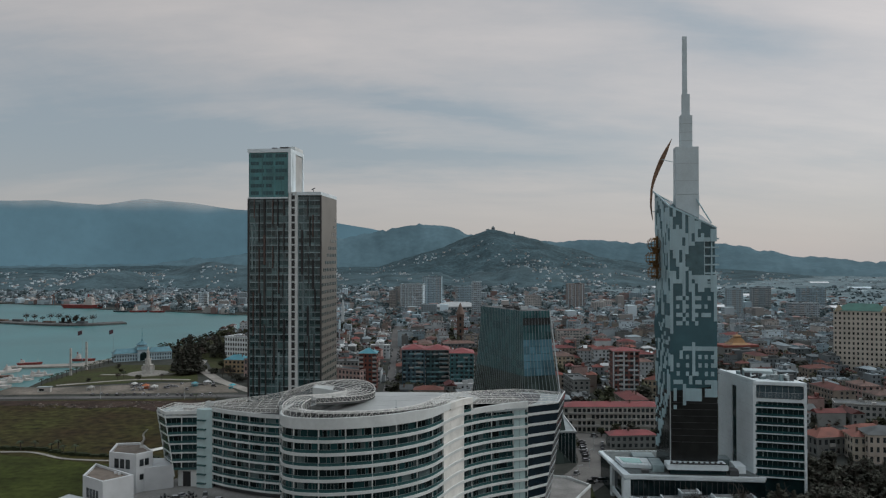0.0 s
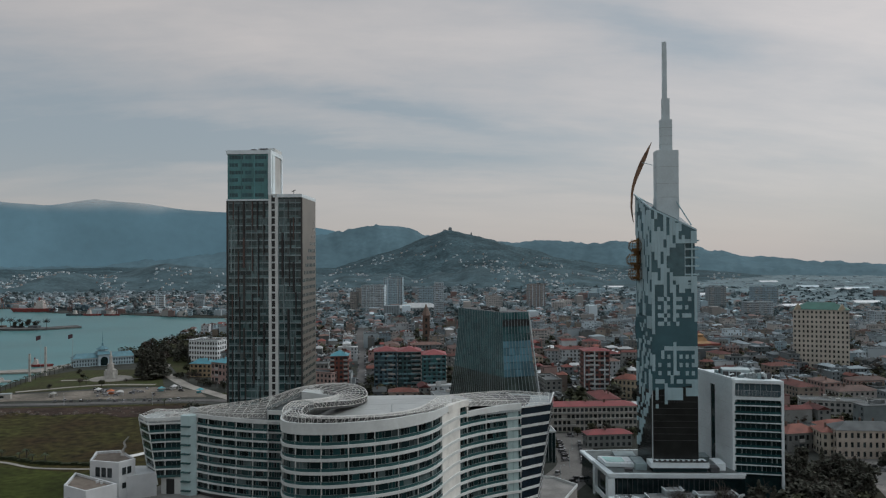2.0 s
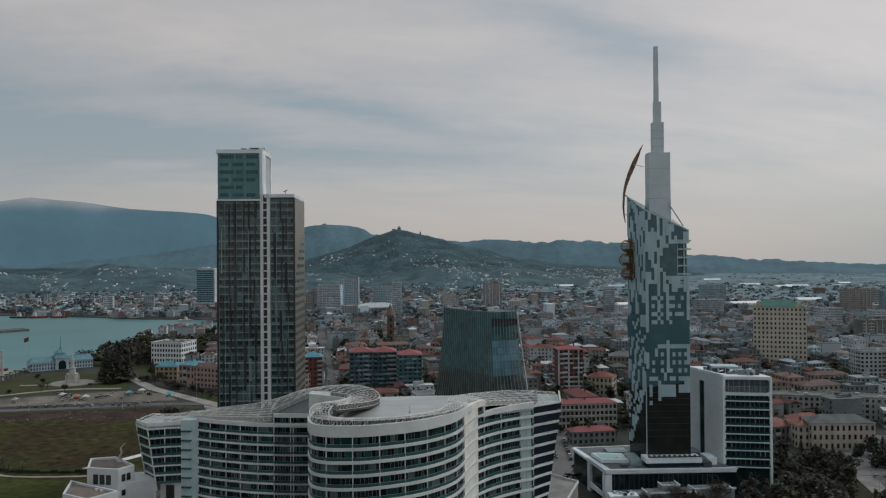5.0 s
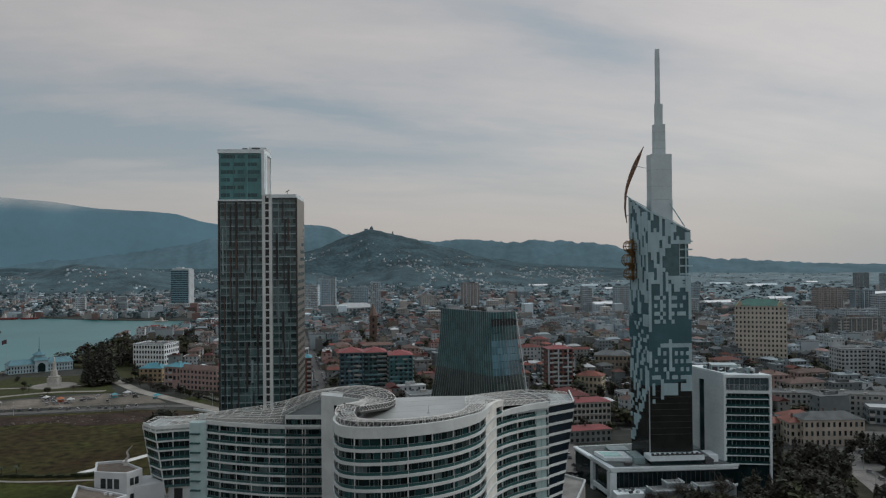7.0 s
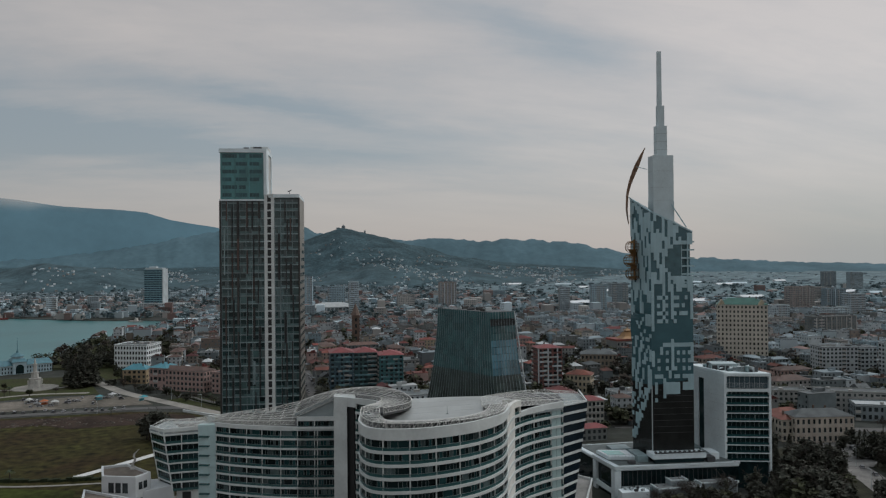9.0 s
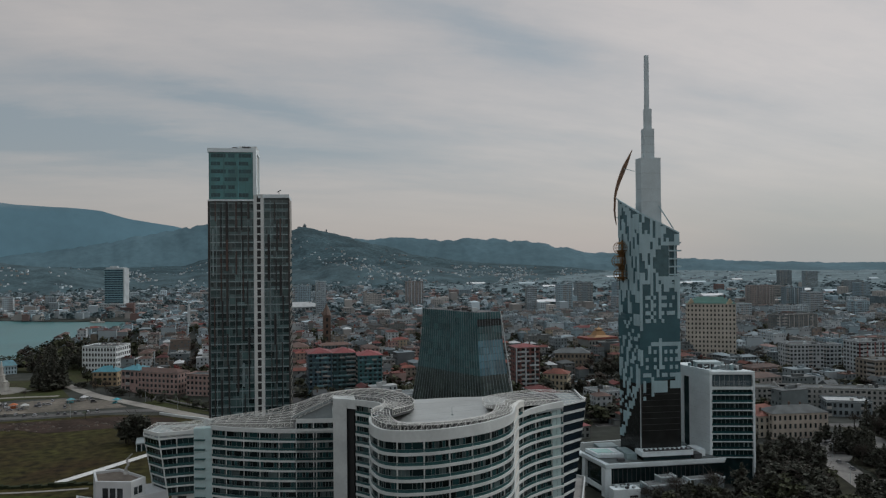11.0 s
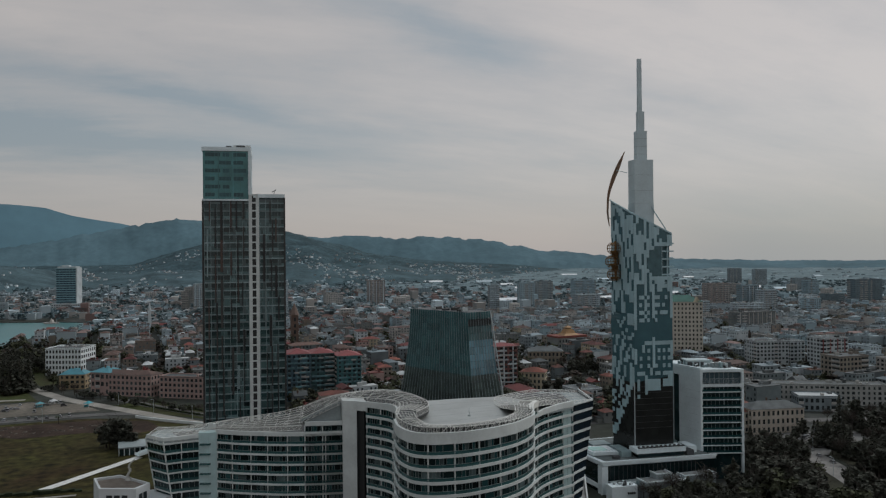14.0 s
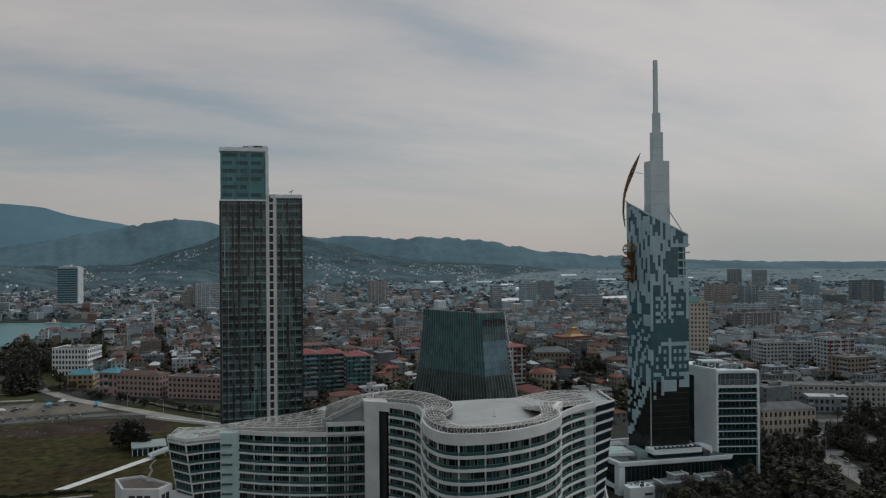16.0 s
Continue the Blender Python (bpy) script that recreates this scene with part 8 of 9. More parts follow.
# distance haze is put into most of these wall and roof colours
FARPALE = mat("hazy_pale_wall", (0.465, 0.545, 0.585), 0.85, var=0.2, scale=0.02, spread=0.35)
FARBLUE = mat("hazy_blue_wall", (0.28, 0.375, 0.42), 0.85, var=0.2, scale=0.02, spread=0.3)
FARGREY = mat("hazy_grey_wall", (0.28, 0.335, 0.358), 0.85, var=0.2, scale=0.02, spread=0.35)
FARTILE = mat("hazy_tiles", (0.19, 0.128, 0.116), 0.85, var=0.25, scale=0.02, spread=0.35)
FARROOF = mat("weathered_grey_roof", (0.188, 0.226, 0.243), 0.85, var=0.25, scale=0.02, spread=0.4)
FARSAND = mat("pale_sand_wall", (0.36, 0.345, 0.325), 0.85, var=0.2, scale=0.02, spread=0.3)
OCHRE = mat("ochre_render", (0.235, 0.195, 0.175), 0.8, var=0.2)
# both tower colours are lightened for the haze before them
FARBROWN = mat("hazy_brown_tower", (0.30, 0.258, 0.24), 0.85, var=0.2, scale=0.03)
DARKTOWER = mat("hazy_dark_tower", (0.115, 0.165, 0.19), 0.3, var=0.25, scale=0.05)
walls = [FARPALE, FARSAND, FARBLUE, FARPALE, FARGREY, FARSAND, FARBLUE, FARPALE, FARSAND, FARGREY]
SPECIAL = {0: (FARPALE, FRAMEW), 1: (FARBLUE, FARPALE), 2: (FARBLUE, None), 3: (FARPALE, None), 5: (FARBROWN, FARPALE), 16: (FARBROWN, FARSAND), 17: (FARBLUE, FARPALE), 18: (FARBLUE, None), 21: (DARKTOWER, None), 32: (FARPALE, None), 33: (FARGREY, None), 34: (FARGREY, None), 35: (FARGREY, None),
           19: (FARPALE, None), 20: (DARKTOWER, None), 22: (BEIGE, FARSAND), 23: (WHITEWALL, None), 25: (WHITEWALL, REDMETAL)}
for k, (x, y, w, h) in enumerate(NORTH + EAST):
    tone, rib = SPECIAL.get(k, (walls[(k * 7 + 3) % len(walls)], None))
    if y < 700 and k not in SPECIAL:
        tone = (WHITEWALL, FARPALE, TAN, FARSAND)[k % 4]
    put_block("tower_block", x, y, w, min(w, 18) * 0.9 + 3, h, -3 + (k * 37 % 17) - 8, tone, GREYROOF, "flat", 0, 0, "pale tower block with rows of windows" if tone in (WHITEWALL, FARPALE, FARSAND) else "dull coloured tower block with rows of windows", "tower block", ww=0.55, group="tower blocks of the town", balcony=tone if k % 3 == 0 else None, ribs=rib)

# larger old buildings among the houses
ob = random.Random(31)
n = tries = 0
while n < 34 and tries < 4000:
    tries += 1
    x, y = ob.uniform(-30, 330), ob.uniform(478, 880)
    if x > y * 0.72 - 60 or any(math.hypot(x - fx, y - fy) < r + 14 for fx, fy, r in FOOT) or abs(x + 38 + (y - 560) * 0.05) < 26:
        continue
    tone = ob.choice((BEIGE, TAN, CREAM, PINK, FARSAND, GREYWALL, WHITEWALL))
    top = ob.choice((TILE, RUST, TILE, GREYROOF, TILE, RUST))
    put_block("old_town_building", x, y, ob.uniform(16, 32), ob.uniform(11, 15), ob.choice((10, 13, 13, 16)), 3.3 + ob.choice((0, 90)) + ob.uniform(-6, 6), tone, top, "hip" if top is not GREYROOF else "flat", 0, 0, "old rendered town building of several storeys with " + ("flat grey roof" if top is GREYROOF else "rust-red roof"), "building", frames=y < 640, ww=0.42, group="old buildings of the town", peak=0.2)
    n += 1

# lower apartment blocks between them
ab = random.Random(12)
n = 0
while n < 30:
    if n < 21:
        x, y = ab.uniform(290, 960), ab.uniform(455, 1120)
    else:
        x, y = ab.uniform(-60, 420), ab.uniform(860, 1250)
    if x > 0.95 * y + 40 or any(math.hypot(x - fx, y - fy) < r + 20 for fx, fy, r in FOOT):
        n += 0 if ab.random() < 0.98 else 1
        continue
    w, h = ab.uniform(14, 34), ab.choice((10, 10, 13, 13, 16, 16, 19))
    tone = ab.choice((FARPALE, TAN, FARSAND, BEIGE, WHITEWALL, FARGREY, GREYWALL, FARSAND))
    put_block("apartment_block", x, y, w, ab.uniform(10, 14), h, 3 + ab.choice((0, 90)) + ab.uniform(-9, 9), tone, ab.choice((GREYROOF, FARROOF, GREYROOF, RUST, TILE)), ab.choice(("flat", "flat", "flat", "flat", "hip")), 0, 0, "weathered apartment block with dull roof", "apartment block", ww=0.5, group="apartment blocks of the town", balcony=tone if ab.random() < 0.5 else None, peak=0.2)
    n += 1

# ---- the town's houses ----
AX = radians(3.3)


def grid_xy(a, b):
    return (-42 + a * math.cos(AX) - b * math.sin(AX), 600 + a * math.sin(AX) + b * math.cos(AX))


def house_parts(kind, w, d, h, rng, near):
    """Walls, roof and windows of a small town house, in its own place."""
    gw, gr, gn, gc, gl = Geo(), Geo(), Geo(), Geo(), Geo()
    gw.box((0, 0, 0), (w, d, h))
    # lower wings and lean-tos against the walls
    for _ in range(rng.choice((0, 1, 2))):
        aw, ad, ah = rng.uniform(3, w * 0.6), rng.uniform(2.5, 5), h * rng.uniform(0.35, 0.8)
        sx, sy = rng.uniform(-w * 0.25, w * 0.25), rng.choice((-1, 1)) * (d / 2 + ad * 0.3)
        gw.box((sx, sy, 0), (aw, ad, ah))
        lo, hi = [(sx - aw / 2 - 0.2, sy - ad / 2 - 0.2), (sx + aw / 2 + 0.2, sy - ad / 2 - 0.2)], [(sx + aw / 2 + 0.2, sy + ad / 2), (sx - aw / 2 - 0.2, sy + ad / 2)]
        gl.hexa([(*p, ah) for p in lo + hi], [(*p, ah + 0.2) for p in lo] + [(*p, ah + 0.6) for p in hi])
    if kind == "hip":
        k, j = max(0.0, (w - d) / 2), max(0.0, (d - w) / 2)
        r, o = min(w, d) * rng.uniform(0.2, 0.3), 0.5
        gr.hexa([(-w / 2 - o, -d / 2 - o, h), (w / 2 + o, -d / 2 - o, h), (w / 2 + o, d / 2 + o, h), (-w / 2 - o, d / 2 + o, h)], [(-k - 0.1, -j - 0.1, h + r), (k + 0.1, -j - 0.1, h + r), (k + 0.1, j + 0.1, h + r), (-k - 0.1, j + 0.1, h + r)])
    elif kind == "gable":
        r, o = d * rng.uniform(0.2, 0.32), 0.4
        gr.hexa([(-w / 2 - o, -d / 2 - o, h), (w / 2 + o, -d / 2 - o, h), (w / 2 + o, d / 2 + o, h), (-w / 2 - o, d / 2 + o, h)], [(-w / 2 - o, -0.1, h + r), (w / 2 + o, -0.1, h + r), (w / 2 + o, 0.1, h + r), (-w / 2 - o, 0.1, h + r)])
    else:
        gr.box((0, 0, h), (w + 0.3, d + 0.3, 0.4))
        for px, py, sx, sy in () if near else ((0, -d / 2, w, 0.3), (0, d / 2, w, 0.3), (-w / 2, 0, 0.3, d - 0.4), (w / 2, 0, 0.3, d - 0.4)):
            gw.box((px, py, h + 0.4), (sx, sy, 0.6))
        for _ in range(3 if near else rng.choice((3, 5, 7))):
            (gw if not near and rng.random() < 0.35 else gr).box((rng.uniform(-w * 0.35, w * 0.35), rng.uniform(-d * 0.35, d * 0.35), h + 0.4), (rng.uniform(0.8, w * 0.35), rng.uniform(0.8, d * 0.35), rng.uniform(0.5, 2.8)))
    gc.box((rng.uniform(-w * 0.3, w * 0.3), rng.uniform(-d * 0.25, d * 0.25), h), (0.9, 0.9, min(w, d) * 0.3 + 0.8))
    st = max(1, int(h / 3.1))
    for k in range(st):
        z = k * h / st + 0.9
        for side, run, off in ((0, w, d / 2), (3, d, w / 2), (1, d, w / 2)):
            n = max(1, int(run / 2.9))
            a = side * math.pi / 2
            for i in range(n):
                if rng.random() < (0.15 if near else 0.4):
                    continue
                u = (i + 0.5) * run / n - run / 2
                c = (u * math.cos(a) + off * math.sin(a), u * math.sin(a) - off * math.cos(a), z)
                if near:
                    gn.box(c, (1.25, 0.16, 1.6), a)
                else:
                    q = 0.75
                    dx, dy = math.cos(a) * q, math.sin(a) * q
                    ex, ey = math.sin(a) * 0.06, -math.cos(a) * 0.06
                    gn.face([(c[0] - dx + ex, c[1] - dy + ey, z), (c[0] + dx + ex, c[1] + dy + ey, z), (c[0] + dx + ex, c[1] + dy + ey, z + 1.6), (c[0] - dx + ex, c[1] - dy + ey, z + 1.6)])
    return gw, gr, gn, gc, gl


WALLS = [BEIGE, GREYWALL, WHITEWALL, TAN, GREYWALL, PINK]
ROOFS = [TILE, TILE, RUST, GREYROOF, TILE, RUST, TILE, PALEMETAL, TILE]
rng = random.Random(77)
TYPES = []
for i in range(36):
    kind = rng.choice(("hip", "hip", "gable", "flat", "flat")) if i < 20 else rng.choice(("flat",) * 9 + ("hip",))
    w, d = rng.choice((rng.uniform(7, 12), rng.uniform(12, 20))), rng.uniform(7, 13)
    h = rng.choice((3.6, 6.4, 6.6, 9.6, 9.8, 12.8, 12.8)) if kind != "flat" else rng.choice((3.4, 6.4, 9.8, 13))
    if i >= 20:
        h += rng.choice((0, 0, 0, 3.2))
        rm = rng.choice((GREYROOF, FARROOF, GREYROOF, GREYROOF, FARROOF, RUST))
        wm = rng.choice((WHITEWALL, TAN, FARSAND, GREYWALL, BEIGE))
    else:
        rm = rng.choice(ROOFS) if kind != "flat" else rng.choice((GREYROOF, GREYROOF, PALEMETAL, TILE))
        wm = rng.choice(WALLS)
    TYPES.append((kind, w, d, h, wm, rm, rng.random()))


def pick(x, y):
    """Old red-roofed houses in the middle, greyer and taller blocks to the east and north."""
    red = 0.92 if x < 200 and y < 850 else 0.12 if x > 240 else 0.45
    return rng.randrange(20) if rng.random() < red else rng.randrange(20, 36)



def free(x, y, pad=0.0):
    if not in_poly(x, y, land):
        return False
    for sx, sy in SHORE[3:20]:
        if math.hypot(x - sx, y - sy) < 26:
            return False
    if x < -95 and y < 1100 and (y - 515) < -(x + 86) * 1.42 + 75 and y < 800:
        return False
    if x < -285 and y < 1180 or x < -172 and y < 985:
        return False
    if -250 < x < -40 and y < 640 - (x + 84) * 0.62 and y < 760:
        return False
    if 560 < y < 1300 and abs(x + 38 + (y - 560) * 0.05) < 10 + pad * 0.5:
        return False
    for fx, fy, r in FOOT:
        if abs(x - fx) < r + 5 + pad and abs(y - fy) < r + 5 + pad and math.hypot(x - fx, y - fy) < r + 5 + pad:
            return False
    if math.hypot(x - 40, y - 408) < 48 or (60 < x < 90 and y < 446) or (abs(x + 70) < 34 and y < 410):
        return False
    return True


for px, py, pr in ((97, 452, 34), (100, 414, 18), (205, 600, 24), (158, 524, 16)):
    keep(px, py, pr)
cells = []
for ia in range(-8, 26):
    for ib in range(-4, 30):
        for ca in range(4):
            for cb in range(3):
                a, b = ia * 68 + 7 + ca * 14.4 + 7, ib * 54 + 6 + cb * 14.6 + 7 - 160
                x, y = grid_xy(a + rng.uniform(-1.5, 1.5), b + rng.uniform(-1.5, 1.5))
                if y < 428 or y > 1150 or x < 3.7 - y * 0.60 - 10 or x > -60 + y * 1.1:
                    continue
                if x > 128 and y < 428:
                    continue
                if rng.random() < 0.07 or not free(x, y):
                    continue
                cells.append((x, y))
cells.sort(key=lambda p: math.hypot(p[0] - 60, p[1] - 330) + (0 if abs(p[0]) < 420 else 150))
town = [p for p in cells]
near_cells, far_cells = town[:300], town[300:]
protos = {}
count = 0
for x, y in near_cells:
    i = pick(x, y)
    kind, w, d, h, wm, rm, q = TYPES[i]
    rz = 3.3 + rng.choice((0, 90, 180, 270)) + rng.uniform(-7, 7)
    m = pose(x, y, 0, 0, 0, rz)
    if i not in protos:
        r2 = random.Random(i)
        gw, gr, gn, gc, gl = house_parts(kind, w, d, h, r2, True)
        tone = {BEIGE: "beige", TAN: "tan", FARSAND: "sandy", FARPALE: "pale", GREYWALL: "grey", WHITEWALL: "white", PINK: "dusty pink"}[wm]
        top = {TILE: "red tiled", RUST: "rusty metal", FARROOF: "weathered grey", GREYROOF: "grey", PALEMETAL: "pale metal"}[rm]
        t = thing("town_house", 0, 0, 0, 0, f"small {tone} town house with {top} roof", "house", "houses of the old town")
        part("wall", gw, wm, t, local=True)
        part("roof", gr, rm, t, local=True)
        if gl.f:
            part("annex_roof", gl, GREYROOF, t, local=True)
        part("glazing", gn, WIN, t, local=True, kind="stuff")
        if kind != "flat":
            part("chimney", gc, BRICK, t, local=True)
        t.matrix_basis = m
        protos[i] = t
    else:
        copy_thing(protos[i], m)


cache = {}
heap = Heap()
for x, y in far_cells:
    i = pick(x, y)
    if i not in cache:
        cache[i] = house_parts(*TYPES[i][:4], random.Random(i), False)
    gw, gr, gn, gc, gl = cache[i]
    m = pose(x, y, 0, 0, 0, 3.3 + rng.choice((0, 90, 180, 270)) + rng.uniform(-3, 3))
    # houses further off take the hazed tones
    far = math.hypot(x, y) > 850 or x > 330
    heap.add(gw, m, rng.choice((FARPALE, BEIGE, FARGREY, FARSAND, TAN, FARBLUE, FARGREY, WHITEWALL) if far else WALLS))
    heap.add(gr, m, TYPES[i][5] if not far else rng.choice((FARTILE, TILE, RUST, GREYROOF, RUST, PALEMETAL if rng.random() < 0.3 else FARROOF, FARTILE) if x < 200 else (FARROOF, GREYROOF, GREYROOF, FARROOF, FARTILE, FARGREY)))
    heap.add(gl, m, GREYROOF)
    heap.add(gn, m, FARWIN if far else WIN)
# sheds, lean-tos and garages in the yards
for x, y in cells:
    for _ in range(2):
        if rng.random() < 0.25:
            continue
        sx, sy = x + rng.uniform(-8, 8), y + rng.uniform(-8, 8)
        if not free(sx, sy, -8):
            continue
        g = Geo()
        w, d, h = rng.uniform(2.5, 6.5), rng.uniform(2.2, 4.5), rng.uniform(2.2, 4.4)
        g.box((0, 0, 0), (w, d, h))
        m = pose(sx, sy, 0, 0, 0, 3.3 + rng.choice((0, 90, 180, 270)) + rng.uniform(-12, 12))
        heap.add(g, m, rng.choice((BEIGE, GREYWALL, TAN, GREYWALL)))
        g = Geo()
        lift = rng.uniform(0.3, 1.1)
        a, b = w / 2 + 0.3, d / 2 + 0.3
        g.hexa([(-a, -b, h), (a, -b, h), (a, b, h), (-a, b, h)], [(-a, -b, h + 0.12), (a, -b, h + 0.12), (a, b, h + lift), (-a, b, h + lift)])
        heap.add(g, m, rng.choice((RUST, GREYROOF, TILE, RUST, GREYROOF, PALEMETAL, FARROOF)))
heap.done("old_town_houses", "dense old town houses with red and grey roofs", "houses")

# the wide town towards the hills
heap = Heap()
HALLROOF = mat("white_hall_roof", (0.70, 0.72, 0.73), 0.5, var=0.15, scale=0.05)
# outermost houses: haze put into even, low-contrast blue-grey
OUTWALL = mat("hazy_outskirts_wall", (0.315, 0.375, 0.402), 0.9, var=0.2, scale=0.01, spread=0.3)
OUTROOF = mat("hazy_outskirts_roof", (0.185, 0.236, 0.262), 0.9, var=0.2, scale=0.01, spread=0.25)
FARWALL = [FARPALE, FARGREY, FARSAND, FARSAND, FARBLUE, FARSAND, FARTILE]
n = 0
for _ in range(7000):
    y = 1150 + 2500 * rng.random() ** 1.3
    x = rng.uniform(3.7 - y * 0.62, min(-60 + y * 1.12, 3300))
    if not in_poly(x, y, land) or any(math.hypot(x - sx, y - sy) < 30 for sx, sy in SHORE[8:21]):
        continue
    r = math.hypot(x + 40, y)
    az = math.degrees(math.atan2(x + 40, y))
    if max(hill_height(az, r), foot_height(az, r)) > 3:
        continue
    if any(math.hypot(x - fx, y - fy) < fr + 8 for fx, fy, fr in FOOT):
        continue
    big = rng.random()
    if az > 13 and r > 1500 and big > 0.03 and rng.random() < min(0.8, (az - 13) / 12) * min(1.0, (r - 1500) / 400):
        continue
    rz = 3.3 + rng.choice((0, 90)) + rng.uniform(-8, 8)
    m = pose(x, y, 0, 0, 0, rz)
    if big < 0.025 and az > -14 and r < 2300:
        w, d, h = rng.uniform(12, 26), rng.uniform(11, 15), rng.uniform(11, 24)
        g = Geo()
        g.box((0, 0, 0), (w, d, h))
        heap.add(g, m, rng.choice(FARWALL))
        g = Geo()
        for k in range(int(h / 3.2)):
            for i in range(int(w / 4)):
                u = -w / 2 + 2 + i * 4
                z = k * 3.2 + 1
                for sgn in (-1, 1):
                    g.face([(u - 1, sgn * (d / 2 + 0.06), z), (u + 1, sgn * (d / 2 + 0.06), z), (u + 1, sgn * (d / 2 + 0.06), z + 1.7), (u - 1, sgn * (d / 2 + 0.06), z + 1.7)])
        heap.add(g, m, FARWIN)
    elif big < 0.12:
        g = Geo()
        g.box((0, 0, 0), (rng.uniform(18, 36), rng.uniform(14, 22), rng.uniform(5, 8)))
        heap.add(g, m, rng.choice((FARPALE, FARPALE, FARROOF, PALEMETAL)))
    else:
        i = rng.randrange(len(TYPES))
        kind, w, d, h = TYPES[i][:4]
        gw, gr = cache.setdefault(("far", i), house_parts(kind, w, d, min(h, 9), random.Random(i), False)[:2])
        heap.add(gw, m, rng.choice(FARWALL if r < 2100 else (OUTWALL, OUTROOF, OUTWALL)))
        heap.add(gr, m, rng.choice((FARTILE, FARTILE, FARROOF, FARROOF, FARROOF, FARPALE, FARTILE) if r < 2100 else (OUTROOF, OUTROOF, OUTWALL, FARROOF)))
    n += 1
heap.done("wide_town", "wide hazy pale town reaching to the hills", "houses")
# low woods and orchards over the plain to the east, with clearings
# haze over the plain is put into this pale blue-green
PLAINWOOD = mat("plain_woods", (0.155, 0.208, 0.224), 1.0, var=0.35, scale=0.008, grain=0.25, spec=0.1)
g = Geo()
azs4, rs4 = np.arange(11, 56, 0.25), np.concatenate([np.arange(1500, 2400, 22), np.arange(2400, 4300, 60)])
for a in azs4:
    for r in rs4:
        x, y = r * math.sin(radians(a)) - 40, r * math.cos(radians(a))
        cover = noise.noise(Vector((x * 0.006, y * 0.006, 2.6))) + 0.6 * noise.noise(Vector((x * 0.017, y * 0.017, 4.1))) + min(0.35, (r - 1750) / 900) - max(0, 15 - a) * 0.12
        g.v.append((x, y, max(-4.0, min(7.5, 3 + 26 * cover)) + 2.0 * noise.noise(Vector((x * 0.05, y * 0.05, 1.1)))))
nr = len(rs4)
g.f = [(i * nr + j, (i + 1) * nr + j, (i + 1) * nr + j + 1, i * nr + j + 1) for i in range(len(azs4) - 1) for j in range(nr - 1)]
g.m = [0] * len(g.f)
plain = solo("plain_woods", g, PLAINWOOD, "low hazy blue-green woods on the plain behind the town", "woods", kind="stuff")
for p in plain.data.polygons:
    p.use_smooth = True
# long pale shed roofs among them
for k in range(16):
    a, r = radians(rng.uniform(13, 44)), rng.uniform(1500, 3100)
    t = thing("long_shed", r * math.sin(a) - 40, r * math.cos(a), 0, rng.uniform(-20, 20), "long shed with a pale roof on the plain", "shed", "long sheds on the plain")
    w = rng.uniform(30, 80)
    g = Geo()
    g.box((0, 0, 0), (w, 26, 8))
    part("wall", g, FARGREY, t, local=True)
    g = Geo()
    g.hexa([(-w / 2, -14, 8), (w / 2, -14, 8), (w / 2, 14, 8), (-w / 2, 14, 8)], [(-w / 2, -1, 12), (w / 2, -1, 12), (w / 2, 1, 12), (-w / 2, 1, 12)])
    part("roof", g, HALLROOF if k % 3 else FARPALE, t, local=True)
HILLWHITE = mat("bright_hill_house", (0.62, 0.66, 0.68), 0.7, var=0.1, scale=0.05, spread=0.25)
heap = Heap()
for _ in range(7600):
    az = rng.uniform(-32, 40)
    r = rng.uniform(2300, 3900)
    h = max(hill_height(az, r), foot_height(az, r))
    spot = noise.noise(Vector((az * 0.5, r * 0.003, 5.5)))
    if h < 3 or h > 200 or az > 24 or rng.random() < (h / 205) ** 0.6 or spot < rng.uniform(-0.05, 0.3):
        continue
    x, y = r * math.sin(radians(az)) - 40, r * math.cos(radians(az))
    g = Geo()
    w = rng.uniform(3, 7) if rng.random() < 0.9 else rng.uniform(8, 12)
    g.box((0, 0, -6), (w, rng.uniform(5, 8), 6 + rng.uniform(2.5, 5)))
    m = pose(x, y, h, 0, 0, rng.uniform(0, 90))
    heap.add(g, m, rng.choice((FARPALE, HILLWHITE, HILLWHITE, FARBLUE, FARSAND)))
    g = Geo()
    g.box((0, 0, 5.2), (w + 0.6, 7.5, 1.0))
    if rng.random() < 0.5:
        heap.add(g, m @ Matrix.Translation((0, 0, -2)), rng.choice((FARTILE, FARROOF, FARPALE)))
heap.done("hillside_houses", "scattered white houses on the hillside", "houses")
# a chapel on the hilltop
x, y = 4443 * math.tan(radians(3.15)), 4330
hz = hill_height(math.degrees(math.atan2(x + 40, y)), math.hypot(x + 40, y))
CP = thing("hilltop_church", x, y, hz - 6, 0, "small church on the hilltop", "church")
g = Geo()
g.box((0, 0, 0), (60, 22, 24))
g.box((-22, 0, 24), (16, 20, 7))
part("nave", g, GREYWALL, CP, local=True)
g = Geo()
g.tube((8, 0), 10, 9, 24, 38, 8)
g.tube((8, 0), 9, 1, 38, 47, 8)
part("tower", g, GREYWALL, CP, local=True)

x2 = x + 122
hz2 = hill_height(math.degrees(math.atan2(x2 + 40, y)), math.hypot(x2 + 40, y))
HT = thing("hilltop_tower", x2, y, hz2 - 5, 0, "slim stone tower on the hill shoulder", "tower")
g = Geo()
g.box((0, 0, 0), (22, 14, 14))
part("base", g, GREYWALL, HT, local=True)
g = Geo()
g.tube((2, 0), 5, 4, 14, 30, 8)
g.tube((2, 0), 4.4, 0.4, 30, 38, 8)
part("shaft", g, GREYWALL, HT, local=True)

